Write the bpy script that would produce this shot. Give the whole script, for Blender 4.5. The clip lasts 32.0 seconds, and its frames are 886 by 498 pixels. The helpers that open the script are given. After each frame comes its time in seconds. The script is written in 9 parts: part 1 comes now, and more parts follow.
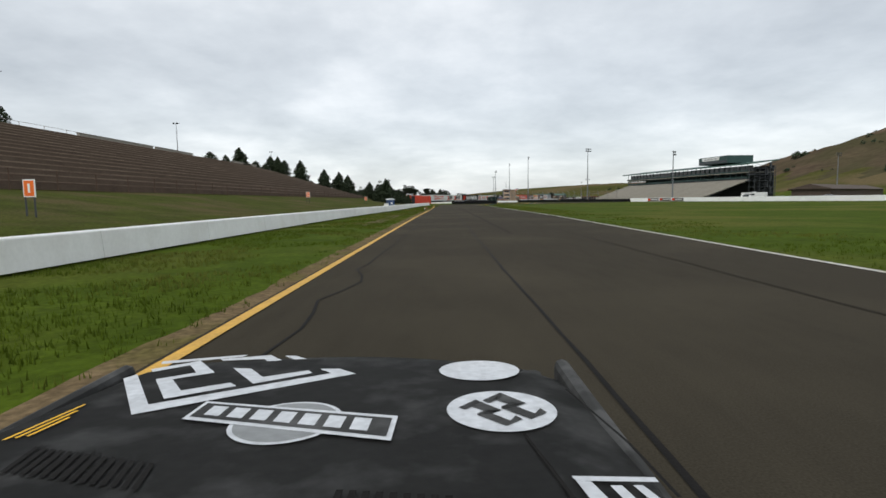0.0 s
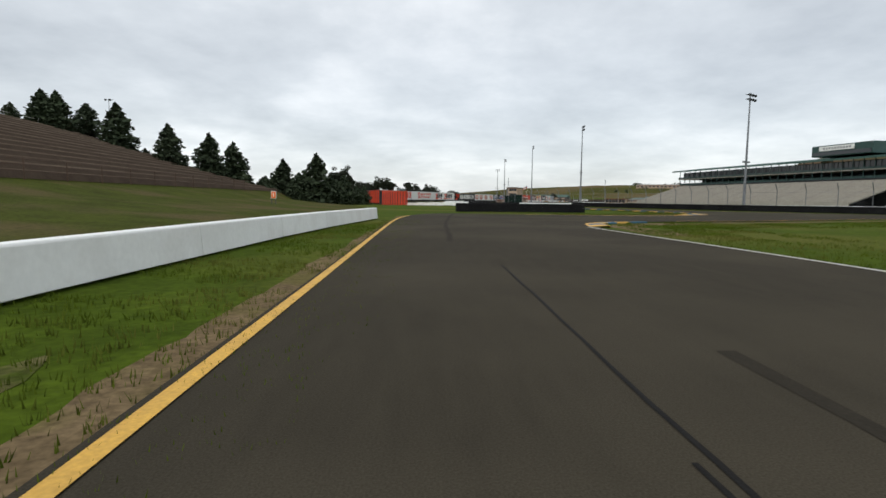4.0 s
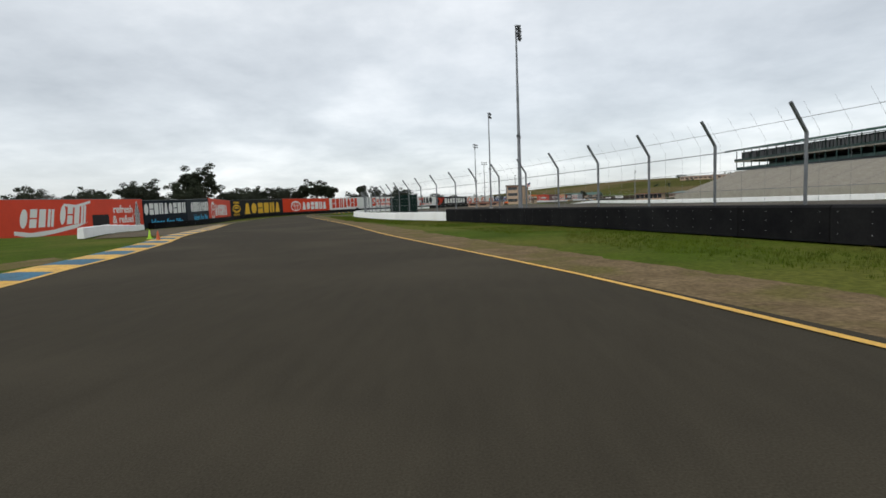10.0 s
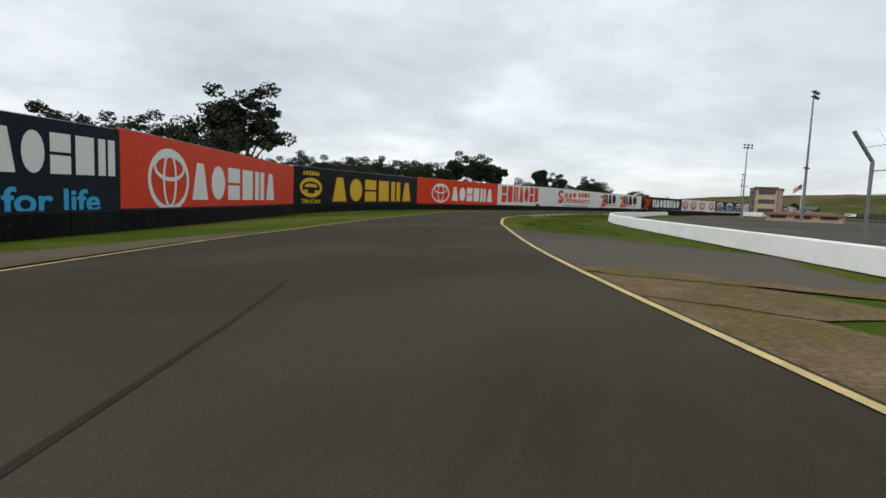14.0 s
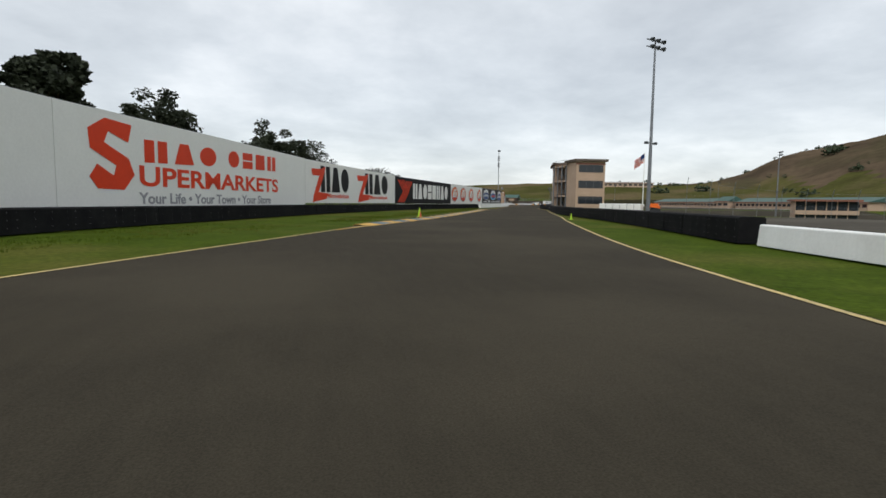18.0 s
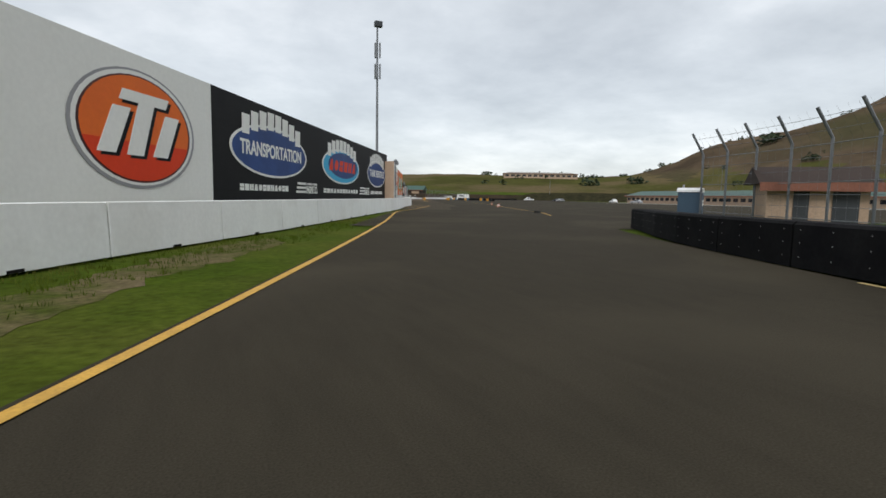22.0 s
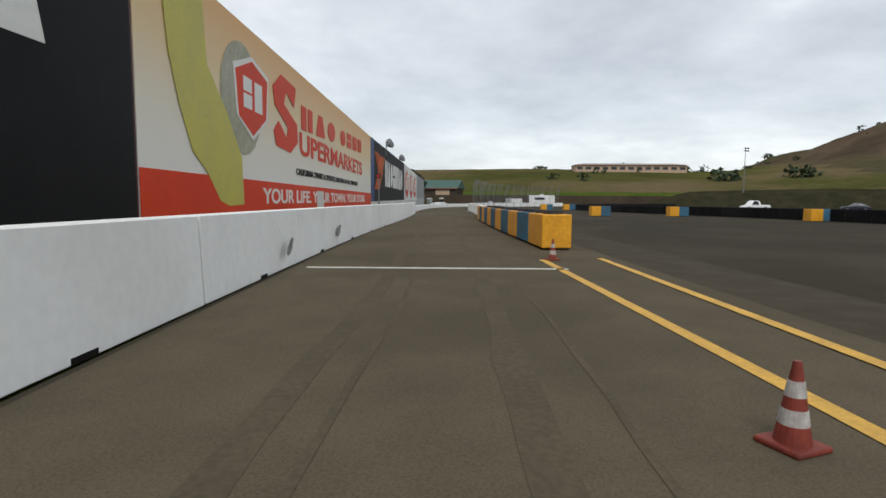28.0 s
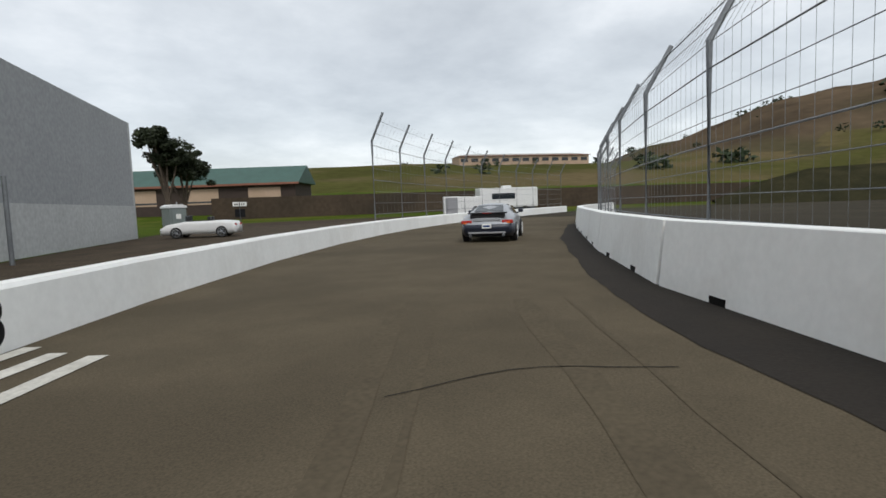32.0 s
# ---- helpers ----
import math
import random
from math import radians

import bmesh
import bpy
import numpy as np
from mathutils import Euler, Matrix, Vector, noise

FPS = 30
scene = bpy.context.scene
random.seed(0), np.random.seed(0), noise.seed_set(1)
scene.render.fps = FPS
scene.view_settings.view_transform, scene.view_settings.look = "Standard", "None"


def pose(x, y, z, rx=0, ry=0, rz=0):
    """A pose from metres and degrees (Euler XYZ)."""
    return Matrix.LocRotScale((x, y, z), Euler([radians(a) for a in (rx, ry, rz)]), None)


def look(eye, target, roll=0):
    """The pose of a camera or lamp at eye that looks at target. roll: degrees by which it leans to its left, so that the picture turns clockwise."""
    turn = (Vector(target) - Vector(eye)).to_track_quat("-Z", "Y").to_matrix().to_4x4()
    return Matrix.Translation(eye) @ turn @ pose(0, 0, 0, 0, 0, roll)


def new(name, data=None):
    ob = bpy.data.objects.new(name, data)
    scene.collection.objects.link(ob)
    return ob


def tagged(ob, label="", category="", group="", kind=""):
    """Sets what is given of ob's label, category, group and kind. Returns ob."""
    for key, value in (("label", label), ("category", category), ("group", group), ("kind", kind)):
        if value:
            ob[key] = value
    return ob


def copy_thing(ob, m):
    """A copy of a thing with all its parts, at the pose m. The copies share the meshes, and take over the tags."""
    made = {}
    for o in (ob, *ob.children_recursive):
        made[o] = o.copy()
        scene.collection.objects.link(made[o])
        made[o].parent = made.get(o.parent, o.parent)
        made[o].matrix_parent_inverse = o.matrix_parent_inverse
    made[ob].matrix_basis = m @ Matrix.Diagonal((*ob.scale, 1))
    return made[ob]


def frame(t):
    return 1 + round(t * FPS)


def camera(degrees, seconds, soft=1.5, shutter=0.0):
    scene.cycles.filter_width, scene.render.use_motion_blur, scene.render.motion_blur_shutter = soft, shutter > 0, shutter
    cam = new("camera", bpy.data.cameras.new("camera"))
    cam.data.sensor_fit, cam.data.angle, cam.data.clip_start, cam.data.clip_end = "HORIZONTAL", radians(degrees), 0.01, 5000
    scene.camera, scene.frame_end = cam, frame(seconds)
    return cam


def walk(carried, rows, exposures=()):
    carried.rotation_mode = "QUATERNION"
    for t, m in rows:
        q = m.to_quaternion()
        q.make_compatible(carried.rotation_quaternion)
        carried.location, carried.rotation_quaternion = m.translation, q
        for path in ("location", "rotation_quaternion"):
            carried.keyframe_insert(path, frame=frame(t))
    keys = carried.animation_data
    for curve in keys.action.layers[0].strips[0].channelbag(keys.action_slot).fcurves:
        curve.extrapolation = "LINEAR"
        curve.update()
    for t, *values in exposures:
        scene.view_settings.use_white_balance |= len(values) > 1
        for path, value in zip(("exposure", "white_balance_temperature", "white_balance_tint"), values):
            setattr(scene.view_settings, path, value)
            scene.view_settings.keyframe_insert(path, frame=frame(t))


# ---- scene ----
# The camera rides along the circuit, 1.3 m above the asphalt.
cam = camera(79.4, 32.0, soft=1.6)
# seconds, x, y, yaw, pitch, roll
RIDE = [
    (0, 0.00, 0.00, 0.15, -5.22, -0.84),
    (1, -0.12, 31.16, -0.46, -5.65, -0.87),
    (2, 0.04, 60.86, -0.53, -5.74, -0.53),
    (2.5, 0.13, 74.78, -0.47, -5.85, -0.81),
    (3, -0.02, 87.30, 0.16, -5.41, -0.29),
    (3.5, -0.26, 98.20, 0.41, -5.29, 0.13),
    (4, -0.34, 107.48, -1.44, -5.32, 0.60),
    (4.5, 0.03, 115.30, -5.98, -5.66, 1.34),
    (5, 0.56, 122.10, -13.67, -5.41, 2.28),
    (5.5, 2.38, 128.74, -23.91, -5.85, 2.20),
    (6, 5.46, 134.99, -35.64, -5.83, 0.97),
    (6.5, 9.86, 140.18, -45.99, -5.17, 0.09),
    (7, 15.28, 144.92, -50.22, -5.79, -1.93),
    (7.5, 20.83, 149.84, -43.42, -5.06, -3.58),
    (8, 25.43, 155.46, -33.85, -4.17, -2.65),
    (8.5, 28.88, 161.84, -22.90, -4.05, -5.14),
    (9, 31.55, 168.68, -13.97, -4.64, -3.36),
    (9.5, 33.03, 176.66, -4.36, -4.66, -2.91),
    (10, 33.10, 184.96, 3.10, -4.78, -2.20),
    (10.5, 31.52, 193.25, 9.59, -4.90, -1.92),
    (11, 29.25, 202.28, 15.61, -4.95, -1.87),
    (11.5, 25.93, 211.75, 20.32, -5.12, -1.55),
    (12, 21.60, 222.13, 23.31, -5.23, -0.82),
    (12.5, 16.98, 233.48, 24.06, -5.20, 0.02),
    (13, 12.53, 243.78, 23.26, -5.73, 1.48),
    (13.5, 8.86, 253.88, 20.22, -5.38, 2.25),
    (14, 5.78, 264.72, 17.21, -5.18, 2.18),
    (14.5, 2.62, 276.27, 13.18, -5.38, 2.98),
    (15, -0.08, 288.22, 10.04, -5.18, 1.69),
    (15.5, -2.17, 300.63, 6.74, -5.05, 1.01),
    (16, -3.46, 313.72, 2.27, -4.83, 0.69),
    (16.5, -3.67, 327.74, -2.43, -4.35, 0.62),
    (17, -2.39, 342.76, -6.14, -4.69, 0.62),
    (17.5, -0.14, 358.41, -9.87, -4.40, 0.72),
    (18, 3.03, 374.05, -13.63, -5.02, 0.68),
    (18.5, 6.83, 389.49, -16.91, -4.92, 0.66),
    (19, 11.61, 404.84, -19.33, -4.98, -0.45),
    (19.5, 17.12, 419.60, -21.05, -5.13, 0.34),
    (20, 22.45, 433.80, -22.43, -5.18, 0.56),
    (20.5, 28.07, 447.46, -23.31, -5.33, 0.90),
    (21, 33.72, 461.82, -23.88, -5.47, 0.27),
    (21.5, 39.98, 476.90, -24.49, -5.45, 0.46),
    (22, 47.26, 491.87, -23.98, -5.57, 0.89),
    (22.5, 53.64, 506.75, -23.89, -5.37, 0.45),
    (23, 59.45, 520.61, -23.64, -5.34, 0.00),
    (23.5, 64.88, 533.71, -22.86, -5.38, -0.23),
    (24, 70.35, 546.75, -22.47, -5.67, -0.89),
    (24.5, 75.40, 560.27, -21.64, -4.83, -0.07),
    (25, 80.51, 574.28, -21.41, -4.62, 0.36),
    (25.5, 85.75, 588.88, -21.15, -4.80, 0.60),
    (26, 91.42, 603.96, -21.14, -4.98, 0.35),
    (26.5, 97.25, 619.46, -21.19, -5.05, 0.22),
    (27, 103.15, 635.18, -21.00, -5.04, 0.17),
    (27.5, 109.00, 650.96, -20.82, -4.98, 0.21),
    (28, 114.72, 666.75, -20.88, -5.16, 0.42),
    (28.5, 120.61, 682.65, -21.08, -5.22, 0.58),
    (29, 126.33, 697.75, -21.40, -6.09, 0.85),
    (29.5, 131.37, 711.80, -21.55, -5.08, 1.47),
    (30, 136.27, 724.65, -22.06, -5.39, 0.55),
    (30.5, 141.09, 736.34, -22.65, -5.49, -0.36),
    (31, 145.73, 746.92, -25.49, -4.78, -0.20),
    (31.5, 150.82, 755.99, -30.51, -4.70, 1.02),
    (32, 155.73, 764.29, -36.71, -4.70, -2.11),
]


def ride_pose(x, y, yaw, pitch, roll):
    a, p = radians(yaw), radians(pitch)
    eye = Vector((x, y, 1.3))
    return look(eye, eye + Vector((-math.sin(a) * math.cos(p), math.cos(a) * math.cos(p), math.sin(p))), roll)


walk(cam, [(r[0], ride_pose(*r[1:])) for r in RIDE])

# ---------------------------------------------------------------- light
SUN_EL, SUN_AZ = radians(48), radians(205)
world = bpy.data.worlds.new("overcast")
scene.world = world
world.use_nodes = True
wn, wl = world.node_tree.nodes, world.node_tree.links
wn.clear()


def wnode(kind, **kw):
    n = wn.new(kind)
    for k, v in kw.items():
        n.inputs[k].default_value = v
    return n


sky = wn.new("ShaderNodeTexSky")
sky.sky_type = "NISHITA"
sky.sun_disc = False
sky.sun_elevation, sky.sun_rotation = SUN_EL, SUN_AZ
coord = wn.new("ShaderNodeTexCoord")
sep = wn.new("ShaderNodeSeparateXYZ")
wl.new(coord.outputs["Generated"], sep.inputs[0])
# the cloud deck lies flat overhead: directions are thrown onto a level sheet
lift = wn.new("ShaderNodeMath")
lift.operation = "MAXIMUM"
wl.new(sep.outputs[2], lift.inputs[0])
lift.inputs[1].default_value = 0.0
add = wn.new("ShaderNodeMath")
add.operation = "ADD"
wl.new(lift.outputs[0], add.inputs[0])
add.inputs[1].default_value = 0.22
dx, dy = wn.new("ShaderNodeMath"), wn.new("ShaderNodeMath")
dx.operation = dy.operation = "DIVIDE"
wl.new(sep.outputs[0], dx.inputs[0])
wl.new(add.outputs[0], dx.inputs[1])
wl.new(sep.outputs[1], dy.inputs[0])
wl.new(add.outputs[0], dy.inputs[1])
flat = wn.new("ShaderNodeCombineXYZ")
wl.new(dx.outputs[0], flat.inputs[0])
wl.new(dy.outputs[0], flat.inputs[1])
big = wnode("ShaderNodeTexNoise", Scale=0.8, Detail=6.0, Roughness=0.5, Distortion=0.4)
wl.new(flat.outputs[0], big.inputs["Vector"])
fine = wnode("ShaderNodeTexNoise", Scale=2.3, Detail=5.0, Roughness=0.6)
wl.new(flat.outputs[0], fine.inputs["Vector"])
mixn = wn.new("ShaderNodeMath")
mixn.operation = "MULTIPLY_ADD"
wl.new(fine.outputs[0], mixn.inputs[0])
mixn.inputs[1].default_value = 0.45
wl.new(big.outputs[0], mixn.inputs[2])
ramp = wn.new("ShaderNodeValToRGB")
ramp.color_ramp.elements[0].position, ramp.color_ramp.elements[0].color = 0.42, (0.335, 0.356, 0.376, 1)
ramp.color_ramp.elements[1].position, ramp.color_ramp.elements[1].color = 1.0, (0.80, 0.812, 0.818, 1)
mid = ramp.color_ramp.elements.new(0.72)
mid.color = (0.535, 0.560, 0.578, 1)
wl.new(mixn.outputs[0], ramp.inputs[0])
mixc = wn.new("ShaderNodeMix")
mixc.data_type = "RGBA"
mixc.inputs[0].default_value = 0.02
wl.new(ramp.outputs[0], mixc.inputs[6])
wl.new(sky.outputs[0], mixc.inputs[7])
bg = wnode("ShaderNodeBackground", Strength=1.25)
wl.new(mixc.outputs[2], bg.inputs[0])
wout = wn.new("ShaderNodeOutputWorld")
wl.new(bg.outputs[0], wout.inputs[0])

sun = new("sun", bpy.data.lights.new("sun", "SUN"))
sun.data.energy, sun.data.angle, sun.data.color = 1.5, radians(25), (1.0, 0.98, 0.95)
sun.matrix_world = look((0, 0, 100), (0 - math.sin(SUN_AZ) * math.cos(SUN_EL), 0 - math.cos(SUN_AZ) * math.cos(SUN_EL), 100 - math.sin(SUN_EL)))

# ---------------------------------------------------------------- materials
def mat(name, c1, c2=None, rough=0.7, scale=1.0, fine=30.0, bump=0.15, metal=0.0, contrast=0.35, rand=0.0, stretch=(1, 1, 1), c3=None, scale3=0.1, spec=0.4, local=False, grain=0.15):
    """A surface with two scales of variation laid out in metres."""
    m = bpy.data.materials.new(name)
    m.use_nodes = True
    nt = m.node_tree
    nodes, links = nt.nodes, nt.links
    bsdf = nodes["Principled BSDF"]
    if local:
        src = nodes.new("ShaderNodeTexCoord").outputs["Object"]
    else:
        src = nodes.new("ShaderNodeNewGeometry").outputs["Position"]
    mp = nodes.new("ShaderNodeMapping")
    mp.inputs["Scale"].default_value = stretch
    links.new(src, mp.inputs["Vector"])
    n1 = nodes.new("ShaderNodeTexNoise")
    n1.inputs["Scale"].default_value, n1.inputs["Detail"].default_value, n1.inputs["Roughness"].default_value = scale, 6, 0.6
    links.new(mp.outputs[0], n1.inputs["Vector"])
    r = nodes.new("ShaderNodeMapRange")
    r.inputs[1].default_value, r.inputs[2].default_value = 0.5 - contrast / 2, 0.5 + contrast / 2
    links.new(n1.outputs[0], r.inputs[0])
    mx = nodes.new("ShaderNodeMix")
    mx.data_type = "RGBA"
    links.new(r.outputs[0], mx.inputs[0])
    c2 = c2 or tuple(v * 0.8 for v in c1)
    mx.inputs[6].default_value, mx.inputs[7].default_value = (*c1, 1), (*c2, 1)
    col = mx.outputs[2]
    if c3:
        n3 = nodes.new("ShaderNodeTexNoise")
        n3.inputs["Scale"].default_value, n3.inputs["Detail"].default_value = scale3, 5
        links.new(src, n3.inputs["Vector"])
        r3 = nodes.new("ShaderNodeMapRange")
        r3.inputs[1].default_value, r3.inputs[2].default_value = 0.47, 0.62
        links.new(n3.outputs[0], r3.inputs[0])
        m3 = nodes.new("ShaderNodeMix")
        m3.data_type = "RGBA"
        links.new(r3.outputs[0], m3.inputs[0])
        links.new(col, m3.inputs[6])
        m3.inputs[7].default_value = (*c3, 1)
        col = m3.outputs[2]
    n2 = nodes.new("ShaderNodeTexNoise")
    n2.inputs["Scale"].default_value, n2.inputs["Detail"].default_value = fine, 3
    links.new(src, n2.inputs["Vector"])
    r2 = nodes.new("ShaderNodeMapRange")
    r2.inputs[1].default_value, r2.inputs[2].default_value, r2.inputs[3].default_value, r2.inputs[4].default_value = 0.3, 0.7, 1 - grain, 1 + grain * 0.7
    links.new(n2.outputs[0], r2.inputs[0])
    factor = r2.outputs[0]
    if rand:
        oi = nodes.new("ShaderNodeObjectInfo")
        rr = nodes.new("ShaderNodeMapRange")
        rr.inputs[3].default_value, rr.inputs[4].default_value = 1 - rand, 1 + rand
        links.new(oi.outputs["Random"], rr.inputs[0])
        mu = nodes.new("ShaderNodeMath")
        mu.operation = "MULTIPLY"
        links.new(factor, mu.inputs[0])
        links.new(rr.outputs[0], mu.inputs[1])
        factor = mu.outputs[0]
    vm = nodes.new("ShaderNodeVectorMath")
    vm.operation = "SCALE"
    links.new(col, vm.inputs[0])
    links.new(factor, vm.inputs["Scale"])
    links.new(vm.outputs[0], bsdf.inputs["Base Color"])
    bsdf.inputs["Roughness"].default_value, bsdf.inputs["Metallic"].default_value = rough, metal
    bsdf.inputs["Specular IOR Level"].default_value = spec
    if bump:
        b = nodes.new("ShaderNodeBump")
        b.inputs["Strength"].default_value, b.inputs["Distance"].default_value = bump, 0.02
        links.new(n2.outputs[0], b.inputs["Height"])
        links.new(b.outputs[0], bsdf.inputs["Normal"])
    return m


def faded_print(name, stops, rough=0.5):
    """A printed vinyl whose ink fades from one colour into another up the sheet: (height in metres, colour)."""
    m = bpy.data.materials.new(name)
    m.use_nodes = True
    nodes, links = m.node_tree.nodes, m.node_tree.links
    sep_z = nodes.new("ShaderNodeSeparateXYZ")
    links.new(nodes.new("ShaderNodeTexCoord").outputs["Object"], sep_z.inputs[0])
    top = stops[-1][0]
    scale_z = nodes.new("ShaderNodeMath")
    scale_z.operation = "DIVIDE"
    scale_z.inputs[1].default_value = top
    links.new(sep_z.outputs[2], scale_z.inputs[0])
    cr = nodes.new("ShaderNodeValToRGB")
    while len(cr.color_ramp.elements) < len(stops):
        cr.color_ramp.elements.new(0.5)
    for e, (h, c) in zip(cr.color_ramp.elements, stops):
        e.position, e.color = h / top, (*c, 1)
    links.new(scale_z.outputs[0], cr.inputs[0])
    links.new(cr.outputs[0], nodes["Principled BSDF"].inputs["Base Color"])
    nodes["Principled BSDF"].inputs["Roughness"].default_value = rough
    return m


def glass_mat(name, tint=(0.6, 0.65, 0.68), rough=0.03, trans=0.0, base=(0.02, 0.025, 0.03)):
    m = bpy.data.materials.new(name)
    m.use_nodes = True
    b = m.node_tree.nodes["Principled BSDF"]
    b.inputs["Base Color"].default_value = (*(tint if trans else base), 1)
    b.inputs["Roughness"].default_value = rough
    b.inputs["Transmission Weight"].default_value = trans
    return m


ASPHALT = mat("asphalt", (0.0500, 0.0432, 0.0305), (0.0370, 0.0320, 0.0230), spec=0.05, rough=0.95, scale=2.4, fine=70, bump=0.3, c3=(0.0570, 0.0490, 0.0345), scale3=0.16, grain=0.26, contrast=0.6, stretch=(1.8, 0.3, 1))
PIT_ASPHALT = mat("pit_asphalt", (0.120, 0.098, 0.066), (0.088, 0.072, 0.049), spec=0.06, rough=0.95, grain=0.22, scale=1.1, fine=60, bump=0.25, c3=(0.084, 0.069, 0.047), scale3=0.3, contrast=0.5)
SEAM = mat("tar_seam", (0.012, 0.011, 0.010), spec=0.1, rough=0.8, scale=3, fine=40)
RUBBER_MARK = mat("rubber_mark", (0.0330, 0.0284, 0.0210), (0.0270, 0.0235, 0.0175), spec=0.05, rough=0.95, scale=2, fine=30)
GRASS = mat("grass_ground", (0.068, 0.100, 0.009), (0.034, 0.055, 0.005), spec=0.03, rough=1.0, scale=0.6, fine=9, bump=0.6, c3=(0.088, 0.094, 0.018), scale3=0.09, grain=0.3, contrast=0.5)
GRASS_DRY = mat("verge_dirt", (0.178, 0.128, 0.071), (0.112, 0.080, 0.043), spec=0.04, rough=1.0, scale=1.3, fine=14, bump=0.6, c3=(0.112, 0.094, 0.034), scale3=0.7, grain=0.35)
VERGE_MIX = mat("worn_verge_grass", (0.120, 0.100, 0.046), (0.052, 0.070, 0.010), spec=0.04, rough=1.0, scale=1.6, fine=12, bump=0.6, c3=(0.150, 0.116, 0.066), scale3=0.5, grain=0.35, contrast=0.3)
SLOPE_GRASS = mat("slope_grass", (0.066, 0.078, 0.013), (0.036, 0.044, 0.009), spec=0.03, rough=1.0, scale=0.5, fine=7, bump=0.6, c3=(0.082, 0.068, 0.028), scale3=0.16, grain=0.35, contrast=0.45)
HILL_BROWN = mat("hill_brown_grass", (0.135, 0.098, 0.064), (0.052, 0.040, 0.028), spec=0.0, rough=0.95, scale=0.018, fine=0.12, bump=0.0, c3=(0.070, 0.062, 0.034), scale3=0.007, contrast=0.5)
HILL_GREEN = mat("hill_green_grass", (0.086, 0.086, 0.027), (0.052, 0.052, 0.019), spec=0.0, rough=0.95, scale=0.03, fine=0.25, bump=0.0, c3=(0.120, 0.094, 0.050), scale3=0.012, contrast=0.45)
CONCRETE_WHITE = mat("white_painted_concrete", (0.86, 0.865, 0.84), (0.82, 0.825, 0.80), rough=0.75, scale=1.6, fine=9, bump=0.1, rand=0.04, stretch=(1, 1, 0.22), grain=0.035, c3=(0.79, 0.79, 0.76), scale3=0.7)
CONCRETE = mat("bare_concrete", (0.36, 0.34, 0.30), (0.27, 0.25, 0.22), rough=0.85, scale=1.2, fine=25, bump=0.2)
YELLOW = mat("yellow_road_paint", (0.66, 0.38, 0.060), (0.50, 0.29, 0.055), rough=0.7, scale=2.5, fine=30)
LINE_PALE = mat("worn_pale_yellow_paint", (0.60, 0.45, 0.18), (0.44, 0.34, 0.15), rough=0.75, scale=2.5, fine=30, contrast=0.25)
WHITE_LINE = mat("white_road_paint", (0.62, 0.60, 0.54), (0.42, 0.40, 0.35), rough=0.7, scale=2.5, fine=25)
KERB_YELLOW = mat("kerb_yellow_paint", (0.68, 0.39, 0.055), (0.50, 0.29, 0.06), rough=0.7, scale=1.6, fine=16, bump=0.4, contrast=0.25, grain=0.35, rand=0.12)
KERB_BLUE = mat("kerb_blue_paint", (0.038, 0.142, 0.225), (0.050, 0.105, 0.145), rough=0.75, spec=0.2, scale=1.6, fine=16, bump=0.4, contrast=0.25, grain=0.35, rand=0.12)
KERB_WORN = mat("kerb_worn_paint", (0.50, 0.47, 0.38), (0.36, 0.31, 0.22), rough=0.7, scale=2, fine=20)
BLACK_RUBBER = mat("black_belt_rubber", (0.008, 0.008, 0.009), (0.015, 0.015, 0.015), spec=0.06, rough=0.85, scale=1.2, fine=12, bump=0.2, rand=0.2)
TYRE = mat("tyre_rubber", (0.018, 0.018, 0.018), (0.028, 0.027, 0.026), rough=0.75, scale=4, fine=30)
STEEL = mat("galvanised_steel", (0.24, 0.25, 0.26), (0.18, 0.19, 0.20), rough=0.5, metal=0.7, scale=1.5, fine=20, bump=0.05)
DARK_STEEL = mat("dark_painted_steel", (0.05, 0.055, 0.06), (0.035, 0.04, 0.045), rough=0.5, scale=1.5, fine=20, bump=0.05)
STUCCO_TAN = mat("tan_stucco", (0.47, 0.34, 0.245), (0.42, 0.30, 0.21), rough=0.9, scale=0.5, fine=14, bump=0.2)
STUCCO_TRIM = mat("rust_red_trim", (0.26, 0.11, 0.07), (0.22, 0.09, 0.06), rough=0.8, scale=0.8, fine=14)
ROOF_GREEN = mat("green_metal_roof", (0.045, 0.105, 0.085), (0.035, 0.082, 0.066), rough=0.55, scale=0.6, fine=8)
DARK_GLASS = glass_mat("dark_window_glass")
PAPER_WHITE = mat("white_sign_vinyl", (0.80, 0.80, 0.76), (0.77, 0.77, 0.73), rough=0.5, scale=0.6, fine=8, bump=0.0, grain=0.03)
SIGN_BLACK = mat("black_sign_vinyl", (0.009, 0.009, 0.010), (0.013, 0.013, 0.014), spec=0.12, rough=0.6, scale=0.6, fine=8, bump=0.0)
SIGN_RED = mat("red_sign_vinyl", (0.72, 0.06, 0.018), (0.65, 0.052, 0.016), spec=0.12, rough=0.5, scale=0.6, fine=8, bump=0.0, grain=0.03)
SIGN_MAROON = mat("maroon_sign_vinyl", (0.20, 0.020, 0.012), (0.030, 0.010, 0.010), rough=0.5, scale=0.10, fine=8, bump=0.0)
SIGN_ORANGE = mat("orange_sign_vinyl", (0.8, 0.165, 0.028), (0.72, 0.145, 0.028), spec=0.12, rough=0.5, scale=0.6, fine=8, bump=0.0, grain=0.03)
